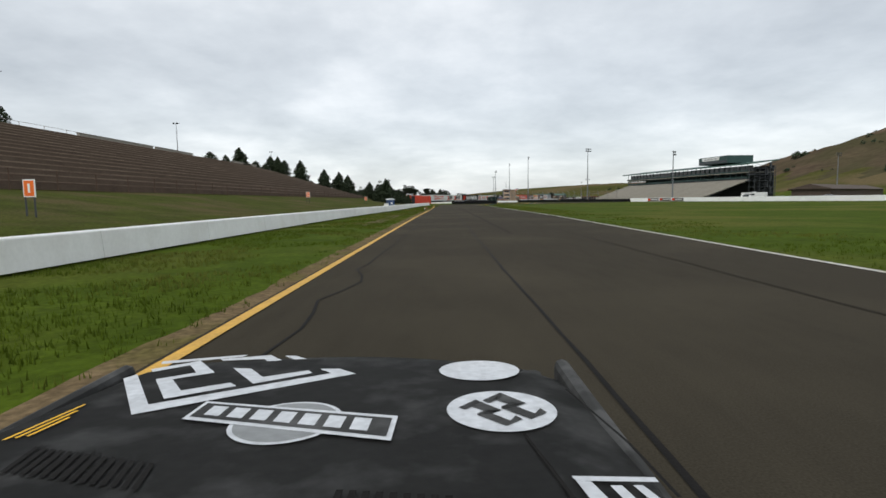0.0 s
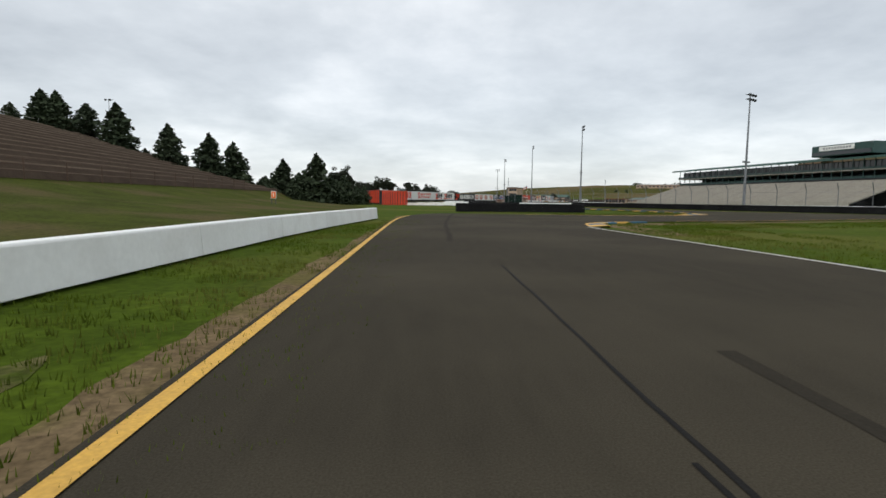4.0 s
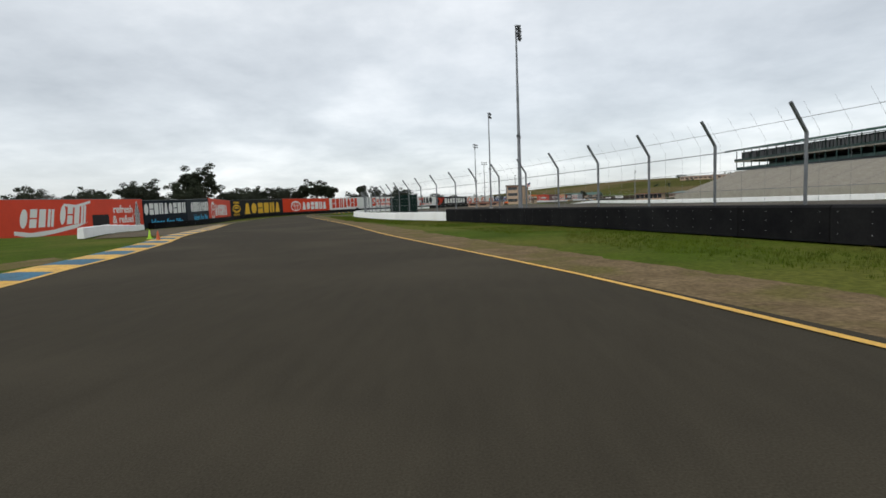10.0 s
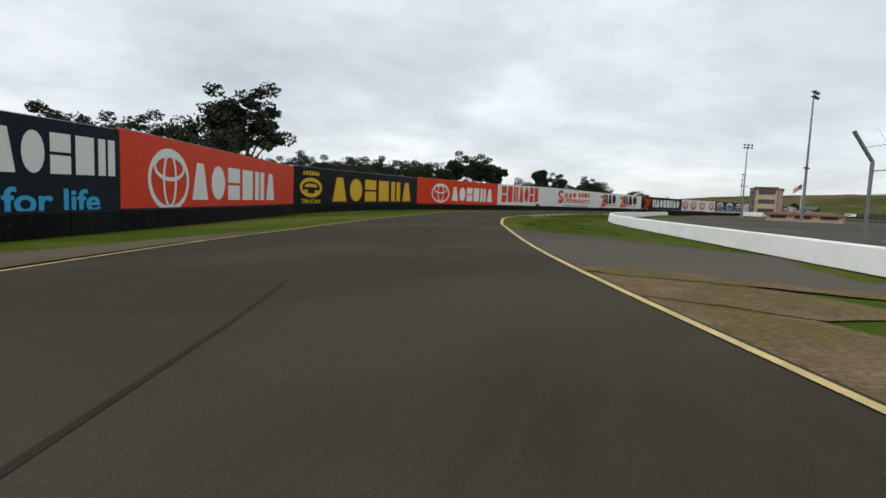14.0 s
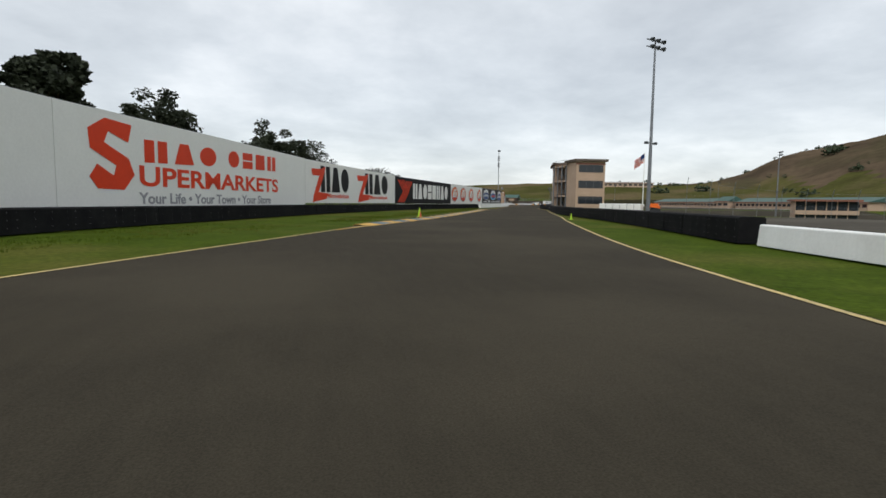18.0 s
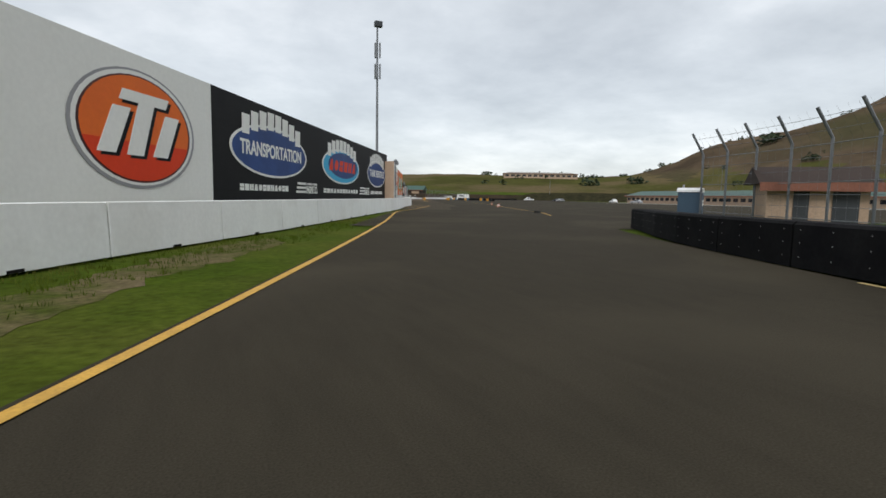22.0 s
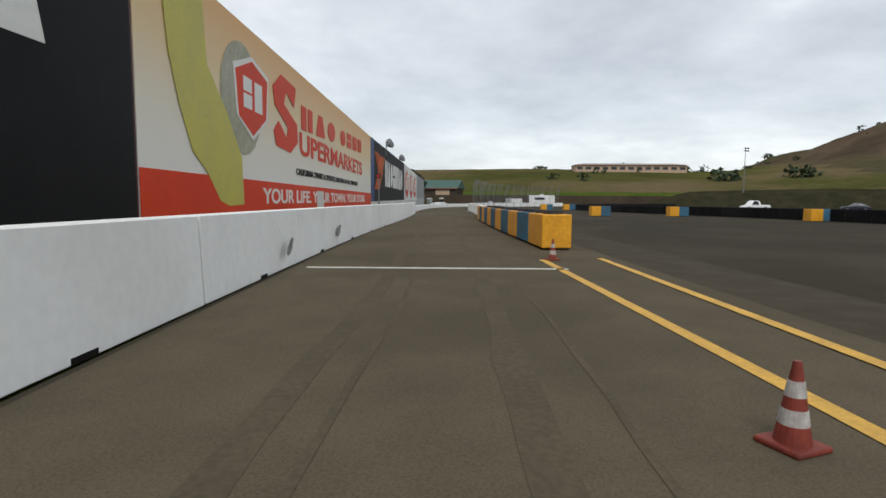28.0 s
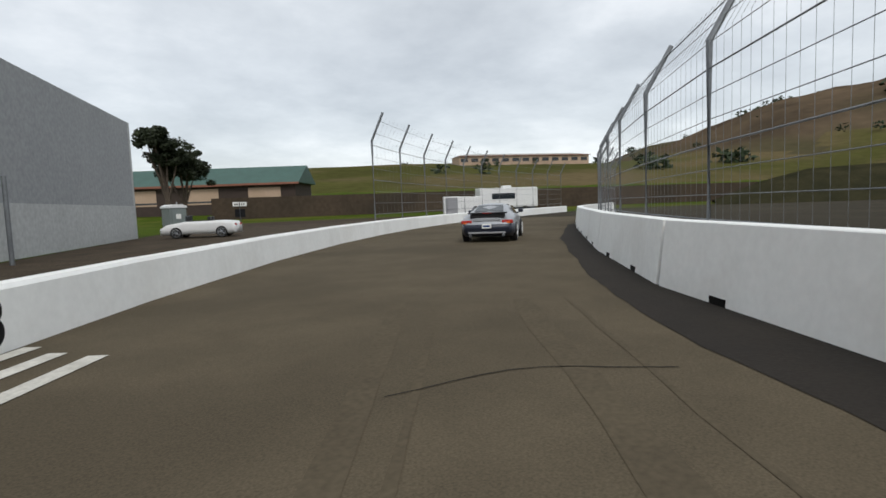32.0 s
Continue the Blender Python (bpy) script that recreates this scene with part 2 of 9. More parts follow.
SIGN_YELLOW = mat("yellow_sign_vinyl", (0.8, 0.47, 0.03), (0.74, 0.43, 0.03), spec=0.12, rough=0.5, scale=0.6, fine=8, bump=0.0, grain=0.03)
SIGN_BLUE = mat("blue_sign_vinyl", (0.030, 0.075, 0.24), (0.02, 0.05, 0.16), spec=0.15, rough=0.5, scale=0.6, fine=8, bump=0.0, grain=0.03)
SIGN_CYAN = mat("cyan_sign_vinyl", (0.05, 0.42, 0.68), (0.05, 0.38, 0.62), spec=0.15, rough=0.5, scale=0.6, fine=8, bump=0.0, grain=0.03)
SIGN_GREEN = mat("green_sign_vinyl", (0.03, 0.27, 0.11), (0.03, 0.24, 0.10), spec=0.15, rough=0.5, scale=0.6, fine=8, bump=0.0, grain=0.03)
SIGN_GREY = mat("grey_sign_vinyl", (0.30, 0.30, 0.31), (0.26, 0.26, 0.27), rough=0.5, scale=0.6, fine=8, bump=0.0, grain=0.03)
SIGN_TEAL = mat("dark_teal_vinyl", (0.007, 0.013, 0.020), (0.009, 0.016, 0.023), spec=0.12, rough=0.6, scale=0.6, fine=8, bump=0.0, grain=0.03)
BLOCK_YELLOW = mat("painted_yellow_rubber", (0.70, 0.33, 0.015), (0.60, 0.27, 0.012), rough=0.6, scale=2, fine=14, bump=0.2)
BOLT = mat("pale_bolt_head", (0.22, 0.22, 0.22), rough=0.5)
BARK = mat("bark", (0.10, 0.075, 0.055), (0.06, 0.045, 0.035), rough=0.95, scale=3, fine=30, bump=0.4)
LEAF_DARK = mat("dark_conifer_foliage", (0.020, 0.034, 0.014), (0.032, 0.048, 0.018), rough=0.8, scale=1.5, fine=12, bump=0.0, rand=0.15)
LEAF_EUC = mat("eucalyptus_foliage", (0.026, 0.034, 0.014), (0.014, 0.021, 0.008), rough=0.8, scale=0.8, fine=10, bump=0.0, rand=0.15)
TERRACE = mat("terrace_earth", (0.105, 0.074, 0.050), (0.066, 0.048, 0.034), rough=0.95, scale=0.5, fine=6, bump=0.3)
SEAT_ALU = mat("aluminium_bleacher", (0.40, 0.37, 0.31), (0.33, 0.30, 0.25), rough=0.6, scale=0.5, fine=6, bump=0.0)

# ---------------------------------------------------------------- tools
def part(name, bm, material, parent=None, label="", smooth=False):
    me = bpy.data.meshes.new(name)
    bm.to_mesh(me)
    bm.free()
    for m in material if isinstance(material, (list, tuple)) else [material]:
        me.materials.append(m)
    if smooth:
        me.polygons.foreach_set("use_smooth", [True] * len(me.polygons))
    ob = new(name, me)
    if parent:
        ob.parent = parent
    return tagged(ob, label)


def piece(name, me, parent, m):
    """One more object on a shared mesh, at the pose m under its parent."""
    ob = new(name, me)
    ob.parent = parent
    ob.matrix_basis = m
    return ob


def thing(name, label, category, m=None, group="", kind=""):
    ob = new(name)
    ob.empty_display_size = 0.2
    if m is not None:
        ob.matrix_basis = m
    return tagged(ob, label, category, group, kind)


def box(bm, x0, y0, z0, x1, y1, z1, bevel=0.0):
    vs = [bm.verts.new(p) for p in ((x0, y0, z0), (x1, y0, z0), (x1, y1, z0), (x0, y1, z0), (x0, y0, z1), (x1, y0, z1), (x1, y1, z1), (x0, y1, z1))]
    fs = [bm.faces.new([vs[i] for i in f]) for f in ((3, 2, 1, 0), (4, 5, 6, 7), (0, 1, 5, 4), (1, 2, 6, 5), (2, 3, 7, 6), (3, 0, 4, 7))]
    if bevel:
        bmesh.ops.bevel(bm, geom=list({e for f in fs for e in f.edges}), offset=bevel, segments=2, affect="EDGES", profile=0.5)
    return bm


def boxes(*rows, bevel=0.0):
    bm = bmesh.new()
    for r in rows:
        box(bm, *r, bevel=bevel)
    return bm


def tube(bm, a, b, r0, r1=None, n=8, caps=True):
    a, b = Vector(a), Vector(b)
    r1 = r0 if r1 is None else r1
    q = (b - a).to_track_quat("Z", "Y")
    rings = []
    for p, r in ((a, r0), (b, r1)):
        rings.append([bm.verts.new(p + q @ Vector((r * math.cos(2 * math.pi * i / n), r * math.sin(2 * math.pi * i / n), 0))) for i in range(n)])
    for i in range(n):
        bm.faces.new((rings[0][i], rings[0][(i + 1) % n], rings[1][(i + 1) % n], rings[1][i]))
    if caps:
        bm.faces.new(rings[0][::-1])
        bm.faces.new(rings[1])
    return bm


def tubes(*rows, n=8):
    bm = bmesh.new()
    for r in rows:
        tube(bm, *r, n=n)
    return bm


def prism(outline, z0, z1):
    """A flat outline in x, y raised from z0 to z1."""
    bm = bmesh.new()
    low = [bm.verts.new((x, y, z0)) for x, y in outline]
    top = [bm.verts.new((x, y, z1)) for x, y in outline]
    bm.faces.new(low[::-1])
    bm.faces.new(top)
    for i in range(len(outline)):
        j = (i + 1) % len(outline)
        bm.faces.new((low[i], low[j], top[j], top[i]))
    bmesh.ops.recalc_face_normals(bm, faces=bm.faces)
    return bm


def curve(points, step=3.0):
    """A smooth line through plan points, as points step metres apart."""
    p = [np.array(q, float) for q in points]
    p = [2 * p[0] - p[1]] + p + [2 * p[-1] - p[-2]]
    fine = []
    for i in range(1, len(p) - 2):
        for k in range(12):
            t = k / 12
            a, b, c, d = p[i - 1], p[i], p[i + 1], p[i + 2]
            fine.append(0.5 * (2 * b + (c - a) * t + (2 * a - 5 * b + 4 * c - d) * t * t + (3 * b - a - 3 * c + d) * t**3))
    fine.append(p[-2])
    fine = np.array(fine)
    s = np.r_[0, np.cumsum(np.linalg.norm(np.diff(fine, axis=0), axis=1))]
    n = max(2, int(round(s[-1] / step)) + 1)
    at = np.linspace(0, s[-1], n)
    return np.stack([np.interp(at, s, fine[:, k]) for k in range(fine.shape[1])], 1)


def smooth01(v):
    v = np.clip(v, 0, 1)
    return v * v * (3 - 2 * v)


# The esses lean to the outside of the bend: how much, by the distance along y, and where the middle of the road is.
LEAN_Y = (225, 250, 275, 300, 325, 360, 392)
LEAN = (0, -0.030, -0.044, -0.036, -0.018, -0.010, 0)
MID_Y = (215, 235, 250, 265, 280, 300, 325, 350, 375, 400)
MID_X = (24.5, 15, 9, 4, -1, -5.5, -8.5, -7, -2, 8)


def ground_z(x, y):
    lat = np.clip(np.interp(y, MID_Y, MID_X) - x, -30, 45)
    lat = np.where(lat < 0, np.minimum(lat + 0.1 * lat * lat, 3), lat)
    lean = np.interp(y, LEAN_Y, LEAN) * lat
    # the paddock side lies lower than the esses
    return lean - 3.6 * smooth01((x - 58) / 50) * smooth01((y - 350) / 60) * smooth01((517 - y) / 30)


def normals2(line):
    d = np.gradient(line, axis=0)
    d /= np.linalg.norm(d, axis=1)[:, None]
    return np.stack([-d[:, 1], d[:, 0]], 1)


def strip(bm, a, b, lift=0.0, across=1, index=0):
    """A sheet between two plan lines of equal length that lies on the ground."""
    rows = []
    for p, q in zip(a, b):
        row = []
        for k in range(across + 1):
            x, y = p + (q - p) * k / across
            row.append(bm.verts.new((x, y, float(ground_z(x, y)) + lift)))
        rows.append(row)
    for r, s in zip(rows, rows[1:]):
        for k in range(across):
            f = bm.faces.new((r[k], s[k], s[k + 1], r[k + 1]))
            f.material_index = index
            if f.normal.z < 0:
                f.normal_flip()
    bm.normal_update()
    for f in bm.faces:
        if f.normal.z < 0:
            f.normal_flip()
    return bm


def band(line, left, right, lift, bm=None):
    """A painted band beside a plan line, from left to right of it in metres."""
    n = normals2(line)
    return strip(bm or bmesh.new(), line + n * left, line + n * right, lift)


def pipe(points, r, n=5):
    """A bent bar through points."""
    bm = bmesh.new()
    pts = [Vector(q) for q in points]
    rings = []
    for i, q in enumerate(pts):
        d = (pts[min(i + 1, len(pts) - 1)] - pts[max(i - 1, 0)]).normalized()
        t = d.to_track_quat("Z", "Y")
        rings.append([bm.verts.new(q + t @ Vector((r * math.cos(2 * math.pi * k / n), r * math.sin(2 * math.pi * k / n), 0))) for k in range(n)])
    for a, b in zip(rings, rings[1:]):
        for k in range(n):
            bm.faces.new((a[k], a[(k + 1) % n], b[(k + 1) % n], b[k]))
    bm.faces.new(rings[0][::-1])
    bm.faces.new(rings[-1])
    return bm

# ---------------------------------------------------------------- the ground
def spaced(lo, a, b, hi, step, grow=1.16):
    mid = list(np.arange(a, b + step, step))
    out, s = [], step
    v = mid[-1]
    while v < hi:
        s *= grow
        v += s
        out.append(v)
    pre, s, v = [], step, a
    while v > lo:
        s *= grow
        v -= s
        pre.append(v)
    return np.array(pre[::-1] + mid + out)


RIDGE = [(392, 1172, 11), (659, 1278, 15), (851, 1284, 26), (817, 1073, 49), (798, 921, 72), (821, 817, 119), (973, 768, 144), (1228, 710, 151), (1799, 629, 125), (1455, 403, 113), (1226, 211, 50), (997, 51, 29)]


def land_z(x, y):
    """Height of the open land, with the green rise to the north-east and the brown range behind it."""
    z = ground_z(x, y) - 0.05
    # low green rise beyond the paddock
    d = (y - 830) + 0.42 * (x - 150)
    z = z + 20.8 * smooth01(d / 300) * smooth01((x + 150) / 350)
    z = z + 2.4 * smooth01((d - 260) / 400)
    # brown range: a ridge line with its heights, falling off to both sides
    best = np.full(np.shape(x), 1e9)
    total, share = np.zeros(np.shape(x)), np.zeros(np.shape(x))
    for (ax, ay, ah), (bx, by, bh) in zip(RIDGE, RIDGE[1:]):
        ex, ey = bx - ax, by - ay
        t = np.clip(((x - ax) * ex + (y - ay) * ey) / (ex * ex + ey * ey), 0, 1)
        far = np.hypot(x - ax - t * ex, y - ay - t * ey) + 5.0
        w = (100.0 / far) ** 7
        best = np.minimum(best, far)
        total, share = total + w * (ah + t * (bh - ah)), share + w
    high = total / share
    z = z + high * (1 - smooth01(best / (274 + 2.76 * high))) ** 0.9
    return z


gx, gy = spaced(-3800, -70, 250, 4200, 2.5, 1.05), spaced(-3500, -60, 860, 4300, 2.5, 1.05)
GX, GY = np.meshgrid(gx, gy)
GZ = land_z(GX, GY)
wob = np.zeros_like(GZ)
for i in range(GX.shape[0]):
    for j in range(GX.shape[1]):
        if GZ[i, j] > 12:
            v = Vector((GX[i, j] * 0.0042, GY[i, j] * 0.0042, 0.0))
            wob[i, j] = noise.fractal(v, 1.0, 2.0, 4) * min(1.0, (GZ[i, j] - 12) / 120) * 15 - (abs(noise.noise(v * 2.6)) - 0.2) * 11 * min(1.0, (GZ[i, j] - 12) / 60)
GZ = GZ + wob
me = bpy.data.meshes.new("ground")
nx, ny = len(gx), len(gy)
verts = np.stack([GX.ravel(), GY.ravel(), GZ.ravel()], 1)
ii = (np.arange(ny - 1)[:, None] * nx + np.arange(nx - 1)[None]).ravel()
faces = np.stack([ii, ii + 1, ii + nx + 1, ii + nx], 1)
me.from_pydata(verts.tolist(), [], faces.tolist())
for m in (GRASS, HILL_BROWN, HILL_GREEN):
    me.materials.append(m)
cz = GZ.ravel()[faces].mean(1)
ca = np.degrees(np.arctan2(verts[faces[:, 0], 0] - 100, verts[faces[:, 0], 1] - 450))
cd = np.hypot(verts[faces[:, 0], 0] - 100, verts[faces[:, 0], 1] - 450)
index = np.where(cz < 6, 0, 2)
index = np.where((cz > 27 + 8 * np.sin(ca * 0.9)) & (ca > 36) & (cd > 380), 1, index)
me.polygons.foreach_set("material_index", index.astype(np.int32))
me.polygons.foreach_set("use_smooth", [True] * len(me.polygons))
ground = tagged(new("ground", me), "green and dry grass land rising to bare brown hills", "ground", kind="structure")

# ---------------------------------------------------------------- the road
EDGE_L = [(-2.3, -40), (-2.3, 0), (-2.2, 40), (-1.8, 85), (-2.1, 115), (-2.4, 131), (-2.4, 145), (-1.2, 153), (1.5, 157), (7.5, 155.8), (14, 154.8), (19, 155.3), (23.3, 157.4), (27.4, 160.6),
          (29.3, 163.8), (30.0, 168.5), (29.5, 173.5), (28.2, 179), (25.4, 189), (21.0, 203.6), (14.5, 220), (9.4, 234), (4.2, 247), (-0.4, 259), (-5.4, 274), (-7.6, 285)]
EDGE_R = [(7.2, -40), (7.2, 5), (8.4, 40), (8.7, 85), (8.5, 115), (7.8, 128), (7.6, 134), (8.6, 138.3), (10.4, 140.3), (12.7, 141.5), (16, 142.8), (23, 145), (35, 150.6), (47, 156),
          (55, 162), (51, 170), (44, 176.6), (39.0, 183.2), (34.6, 195.2), (29, 210), (23.9, 225.2), (19.2, 237.6), (14.8, 249.2), (11.5, 258), (7.7, 268), (4, 279)]
EDGE_L2 = [(-10.2, 300), (-12.6, 318), (-13.3, 339), (-10.5, 358.5), (-3.8, 379), (2.4, 394.5), (5.9, 403), (9.6, 410.2), (12.3, 416), (17.1, 427), (24.9, 446), (33.6, 467.3), (38.2, 478),
           (46.8, 497), (55, 516.5), (61.9, 534.4), (72, 553)]
EDGE_R2 = [(-0.1, 294.8), (-2.2, 307), (-2.8, 322), (-1.1, 337), (3.2, 356.5), (7.3, 372), (12.2, 388), (21, 409.7), (26, 421), (35.2, 443), (40, 454), (45.5, 467), (51, 481.5),
           (57, 497), (63, 509), (70, 520), (80, 544)]


def paired(a, b, n=6):
    """Two edges with matching control points, smoothed alike."""
    both = [np.r_[p, q] for p, q in zip(a, b)]
    p = [2 * both[0] - both[1]] + both + [2 * both[-1] - both[-2]]
    out = []
    for i in range(1, len(p) - 2):
        for k in range(n):
            t = k / n
            w, x, y, z = p[i - 1], p[i], p[i + 1], p[i + 2]
            out.append(0.5 * (2 * x + (y - w) * t + (2 * w - 5 * x + 4 * y - z) * t * t + (3 * x - w - 3 * y + z) * t**3))
    out.append(p[-2])
    out = np.array(out)
    return out[:, :2], out[:, 2:]


LEFT, RIGHT = paired(EDGE_L + EDGE_L2, EDGE_R + EDGE_R2)
# the asphalt runs a little past the lines, and farther under the kerbs
over_l = np.interp(LEFT[:, 1], (152, 156, 250, 256, 398, 402, 472, 476), (0.14, 0.42, 0.42, 0.14, 0.14, 0.42, 0.42, 0.14))[:, None]
over_r = np.interp(RIGHT[:, 1], (126, 131, 146, 150, 313, 317, 375, 379), (0.14, 0.45, 0.45, 0.14, 0.14, 0.42, 0.42, 0.14))[:, None]
road = part("road", strip(bmesh.new(), LEFT + normals2(LEFT) * over_l, RIGHT - normals2(RIGHT) * over_r, 0.0, across=6), ASPHALT)
tagged(road, "dark worn asphalt race track with tar seams", "road", kind="structure")

# paved apron of the paddock and the pit lane
apron = bmesh.new()
PIT_L = curve([(53, 515), (64.6, 541.5), (70, 555), (76, 568.5), (84.8, 596), (92.2, 616), (108.2, 657), (118, 684), (125.8, 703.5), (131.0, 717.6), (133.4, 725.6), (135.8, 731.7), (146.5, 756.2), (155.9, 772.3), (168, 786.2), (186, 799), (230, 815)], 6.0)
PIT_R = PIT_L + np.array([1.0, -0.36]) * np.interp(np.arange(len(PIT_L)), (0, 5, 12, len(PIT_L)), (112, 112, 110, 60))[:, None]
strip(apron, PIT_L, PIT_R, -0.006, across=8)
tagged(part("pavement", apron, ASPHALT), "wide grey asphalt apron beside the pit lane", "pavement", kind="structure")
lane = bmesh.new()
FADED = mat("faded_pit_asphalt", (0.072, 0.061, 0.043), (0.052, 0.044, 0.031), spec=0.06, rough=0.95, grain=0.24, scale=1.5, fine=60, bump=0.25)
lane_l = curve([(65.2, 542), (70.2, 555), (76.2, 568.5), (84.9, 596), (92.4, 616), (108.3, 657), (118.1, 684), (125.8, 703.5), (131.0, 717.6), (133.4, 725.6), (135.8, 731.7), (146.5, 756.2), (155.9, 772.3), (168, 786.2), (186, 799)], 4.0)
lane_w = np.interp(np.arange(len(lane_l)), (0, 8, 16, 40, 56, 68), (3, 5, 6.5, 7, 8, 12))[:, None]
lane_r = lane_l - normals2(lane_l) * lane_w
first = int(np.argmax(lane_l[:, 1] > 640))
strip(lane, lane_l[first:], lane_r[first:], 0.004, across=3)
entry = bmesh.new()
strip(entry, lane_l[:first + 3], lane_r[:first + 3], 0.002, across=3)
tagged(part("pit_entry", entry, FADED), "brownish worn asphalt of the pit entry", "road", kind="structure")
feather = bmesh.new()
edge_w = np.interp(np.arange(len(lane_l)), (0, 8, 16, 40, 56, 68), (3, 5, 6.5, 7, 8, 12)) + np.array([0.5 * noise.noise(Vector((k * 0.35, 4, 0))) for k in range(len(lane_l))])
strip(feather, lane_l - normals2(lane_l) * 1.0, lane_l - normals2(lane_l) * (edge_w + 1.7)[:, None], 0.001, across=3)
tagged(part("pit_lane_edge", feather, FADED), "faded edge of the dusty pit lane", "road", kind="structure")
tagged(part("pit_lane", lane, PIT_ASPHALT), "dusty brown-grey asphalt pit lane", "road", kind="structure")
store = bmesh.new()
strip(store, np.array([(176, 520), (182, 590), (191, 664)], float), np.array([(188.5, 519), (194.2, 588.5), (205, 663)], float), 0.004, across=2)
tagged(part("pavement", store, CONCRETE), "pale concrete strip before the garages", "pavement", kind="structure")
# asphalt run-off outside the fast bend
runoff = bmesh.new()
ro = curve([(14.6, 219), (9.0, 234), (4, 247), (-0.9, 259), (-5.9, 274), (-8.1, 285)], 4)
strip(runoff, ro + normals2(ro) * np.interp(np.arange(len(ro)), (0, 4, 9, 13, len(ro) - 1), (5.5, 8, 9, 4, 0.3))[:, None], ro, -0.01, across=3)
tagged(part("run_off", runoff, PIT_ASPHALT), "pale grey asphalt run-off strip", "road", kind="structure")


# the wide straight that runs past the stand, behind the inner walls
DRAG = mat("grey_strip_asphalt", (0.080, 0.071, 0.056), (0.060, 0.053, 0.042), spec=0.06, rough=0.95, scale=0.5, fine=20, bump=0.2, c3=(0.096, 0.086, 0.068), scale3=0.05)
drag_l = curve([(60, 172), (54, 183), (48.6, 196), (44, 212), (38, 226), (31, 240), (26, 252), (21, 270), (16, 288), (12.5, 305), (10.5, 322), (11.5, 340), (16, 360), (20.5, 384), (26, 402), (33, 424)], 6.0)
drag_r = curve([(106, 168), (101, 180), (97, 192), (92, 206), (88, 220), (83, 236), (79, 252), (75, 270), (71, 288), (68, 305), (67, 322), (68, 340), (70, 360), (72, 384), (74, 402), (76, 424)], 6.0)
n_drag = min(len(drag_l), len(drag_r))
drag_r = drag_r[np.linspace(0, len(drag_r) - 1, n_drag).astype(int)]
drag_l = drag_l[np.linspace(0, len(drag_l) - 1, n_drag).astype(int)]
tagged(part("straight", strip(bmesh.new(), drag_l, drag_r, 0.02, across=10), DRAG), "wide pale grey asphalt straight before the stand", "road", kind="structure")

access = bmesh.new()
strip(access, curve([(0.2, 291.5), (5.5, 287.6), (11.3, 285.0)], 2.0)[:7], curve([(4.7, 275.0), (8.3, 275.4), (13.0, 275.0)], 1.2)[:7], -0.03, across=6)
tagged(part("access_road", access, DRAG), "grey paved crossing between track and wall", "road", kind="structure")


def line_mark(name, pts, width, material, label, lift=0.012, step=2.5):
    ln = curve(pts, step)
    return tagged(part(name, band(ln, width / 2, -width / 2, lift), material), label, "road marking", kind="structure")


def cut(line, y0, y1):
    return line[(line[:, 1] >= y0) & (line[:, 1] <= y1)]


line_mark("edge_line", cut(LEFT, -40, 152)[::3], 0.145, YELLOW, "yellow edge line along the verge")
line_mark("edge_line", cut(RIGHT, -40, 136)[::3], 0.15, WHITE_LINE, "faded edge line along the infield")
line_mark("edge_line", [(16, 142.8), (23, 145), (29, 147.6), (35, 150.6), (40, 153.4)], 0.14, YELLOW, "yellow edge line after the kerb")
line_mark("edge_line", [(47, 176.3), (39.0, 183.2), (34.6, 195.2), (29, 210), (23.9, 225.2), (19.2, 237.6), (14.8, 249.2), (11.5, 258)], 0.12, YELLOW, "yellow edge line of the esses")
line_mark("edge_line", [(11.5, 258), (7.7, 268), (4, 279), (-0.1, 294.8)], 0.115, LINE_PALE, "worn pale edge line of the esses")
line_mark("edge_line", [(3.9, 247.5), (-0.4, 259), (-5.4, 274), (-7.6, 285), (-10.2, 300), (-12.6, 318), (-13.3, 339), (-10.5, 358.5), (-3.8, 379), (2.4, 394.5), (5.9, 403)], 0.12, LINE_PALE, "yellow edge line on the outside of the bend")
line_mark("edge_line", [(7.3, 372), (12.2, 388), (21, 409.7), (26, 421), (35.2, 443), (45.5, 467), (51, 481.5), (57, 497)], 0.12, LINE_PALE, "faded edge line beside the black barrier")
line_mark("edge_line", [(34.5, 469.3), (38.2, 478), (46.8, 497), (55, 516.5), (61.9, 534.4), (66, 542), (71, 551.4), (76.3, 562)], 0.13, YELLOW, "yellow edge line towards the pit wall")

# ---------------------------------------------------------------- barriers
def profile_block(pts, length, bevel=0.0):
    """A wall block: a cross-section in (across, up) run along y, centred."""
    bm = bmesh.new()
    a = [bm.verts.new((x, -length / 2, z)) for x, z in pts]
    b = [bm.verts.new((x, length / 2, z)) for x, z in pts]
    bm.faces.new(a)
    bm.faces.new(b[::-1])
    for i in range(len(pts)):
        j = (i + 1) % len(pts)
        bm.faces.new((a[j], a[i], b[i], b[j]))
    bmesh.ops.recalc_face_normals(bm, faces=bm.faces)
    if bevel:
        bmesh.ops.bevel(bm, geom=bm.edges[:], offset=bevel, segments=1, affect="EDGES")
    me = bpy.data.meshes.new("barrier_block")
    bm.to_mesh(me)
    bm.free()
    return me


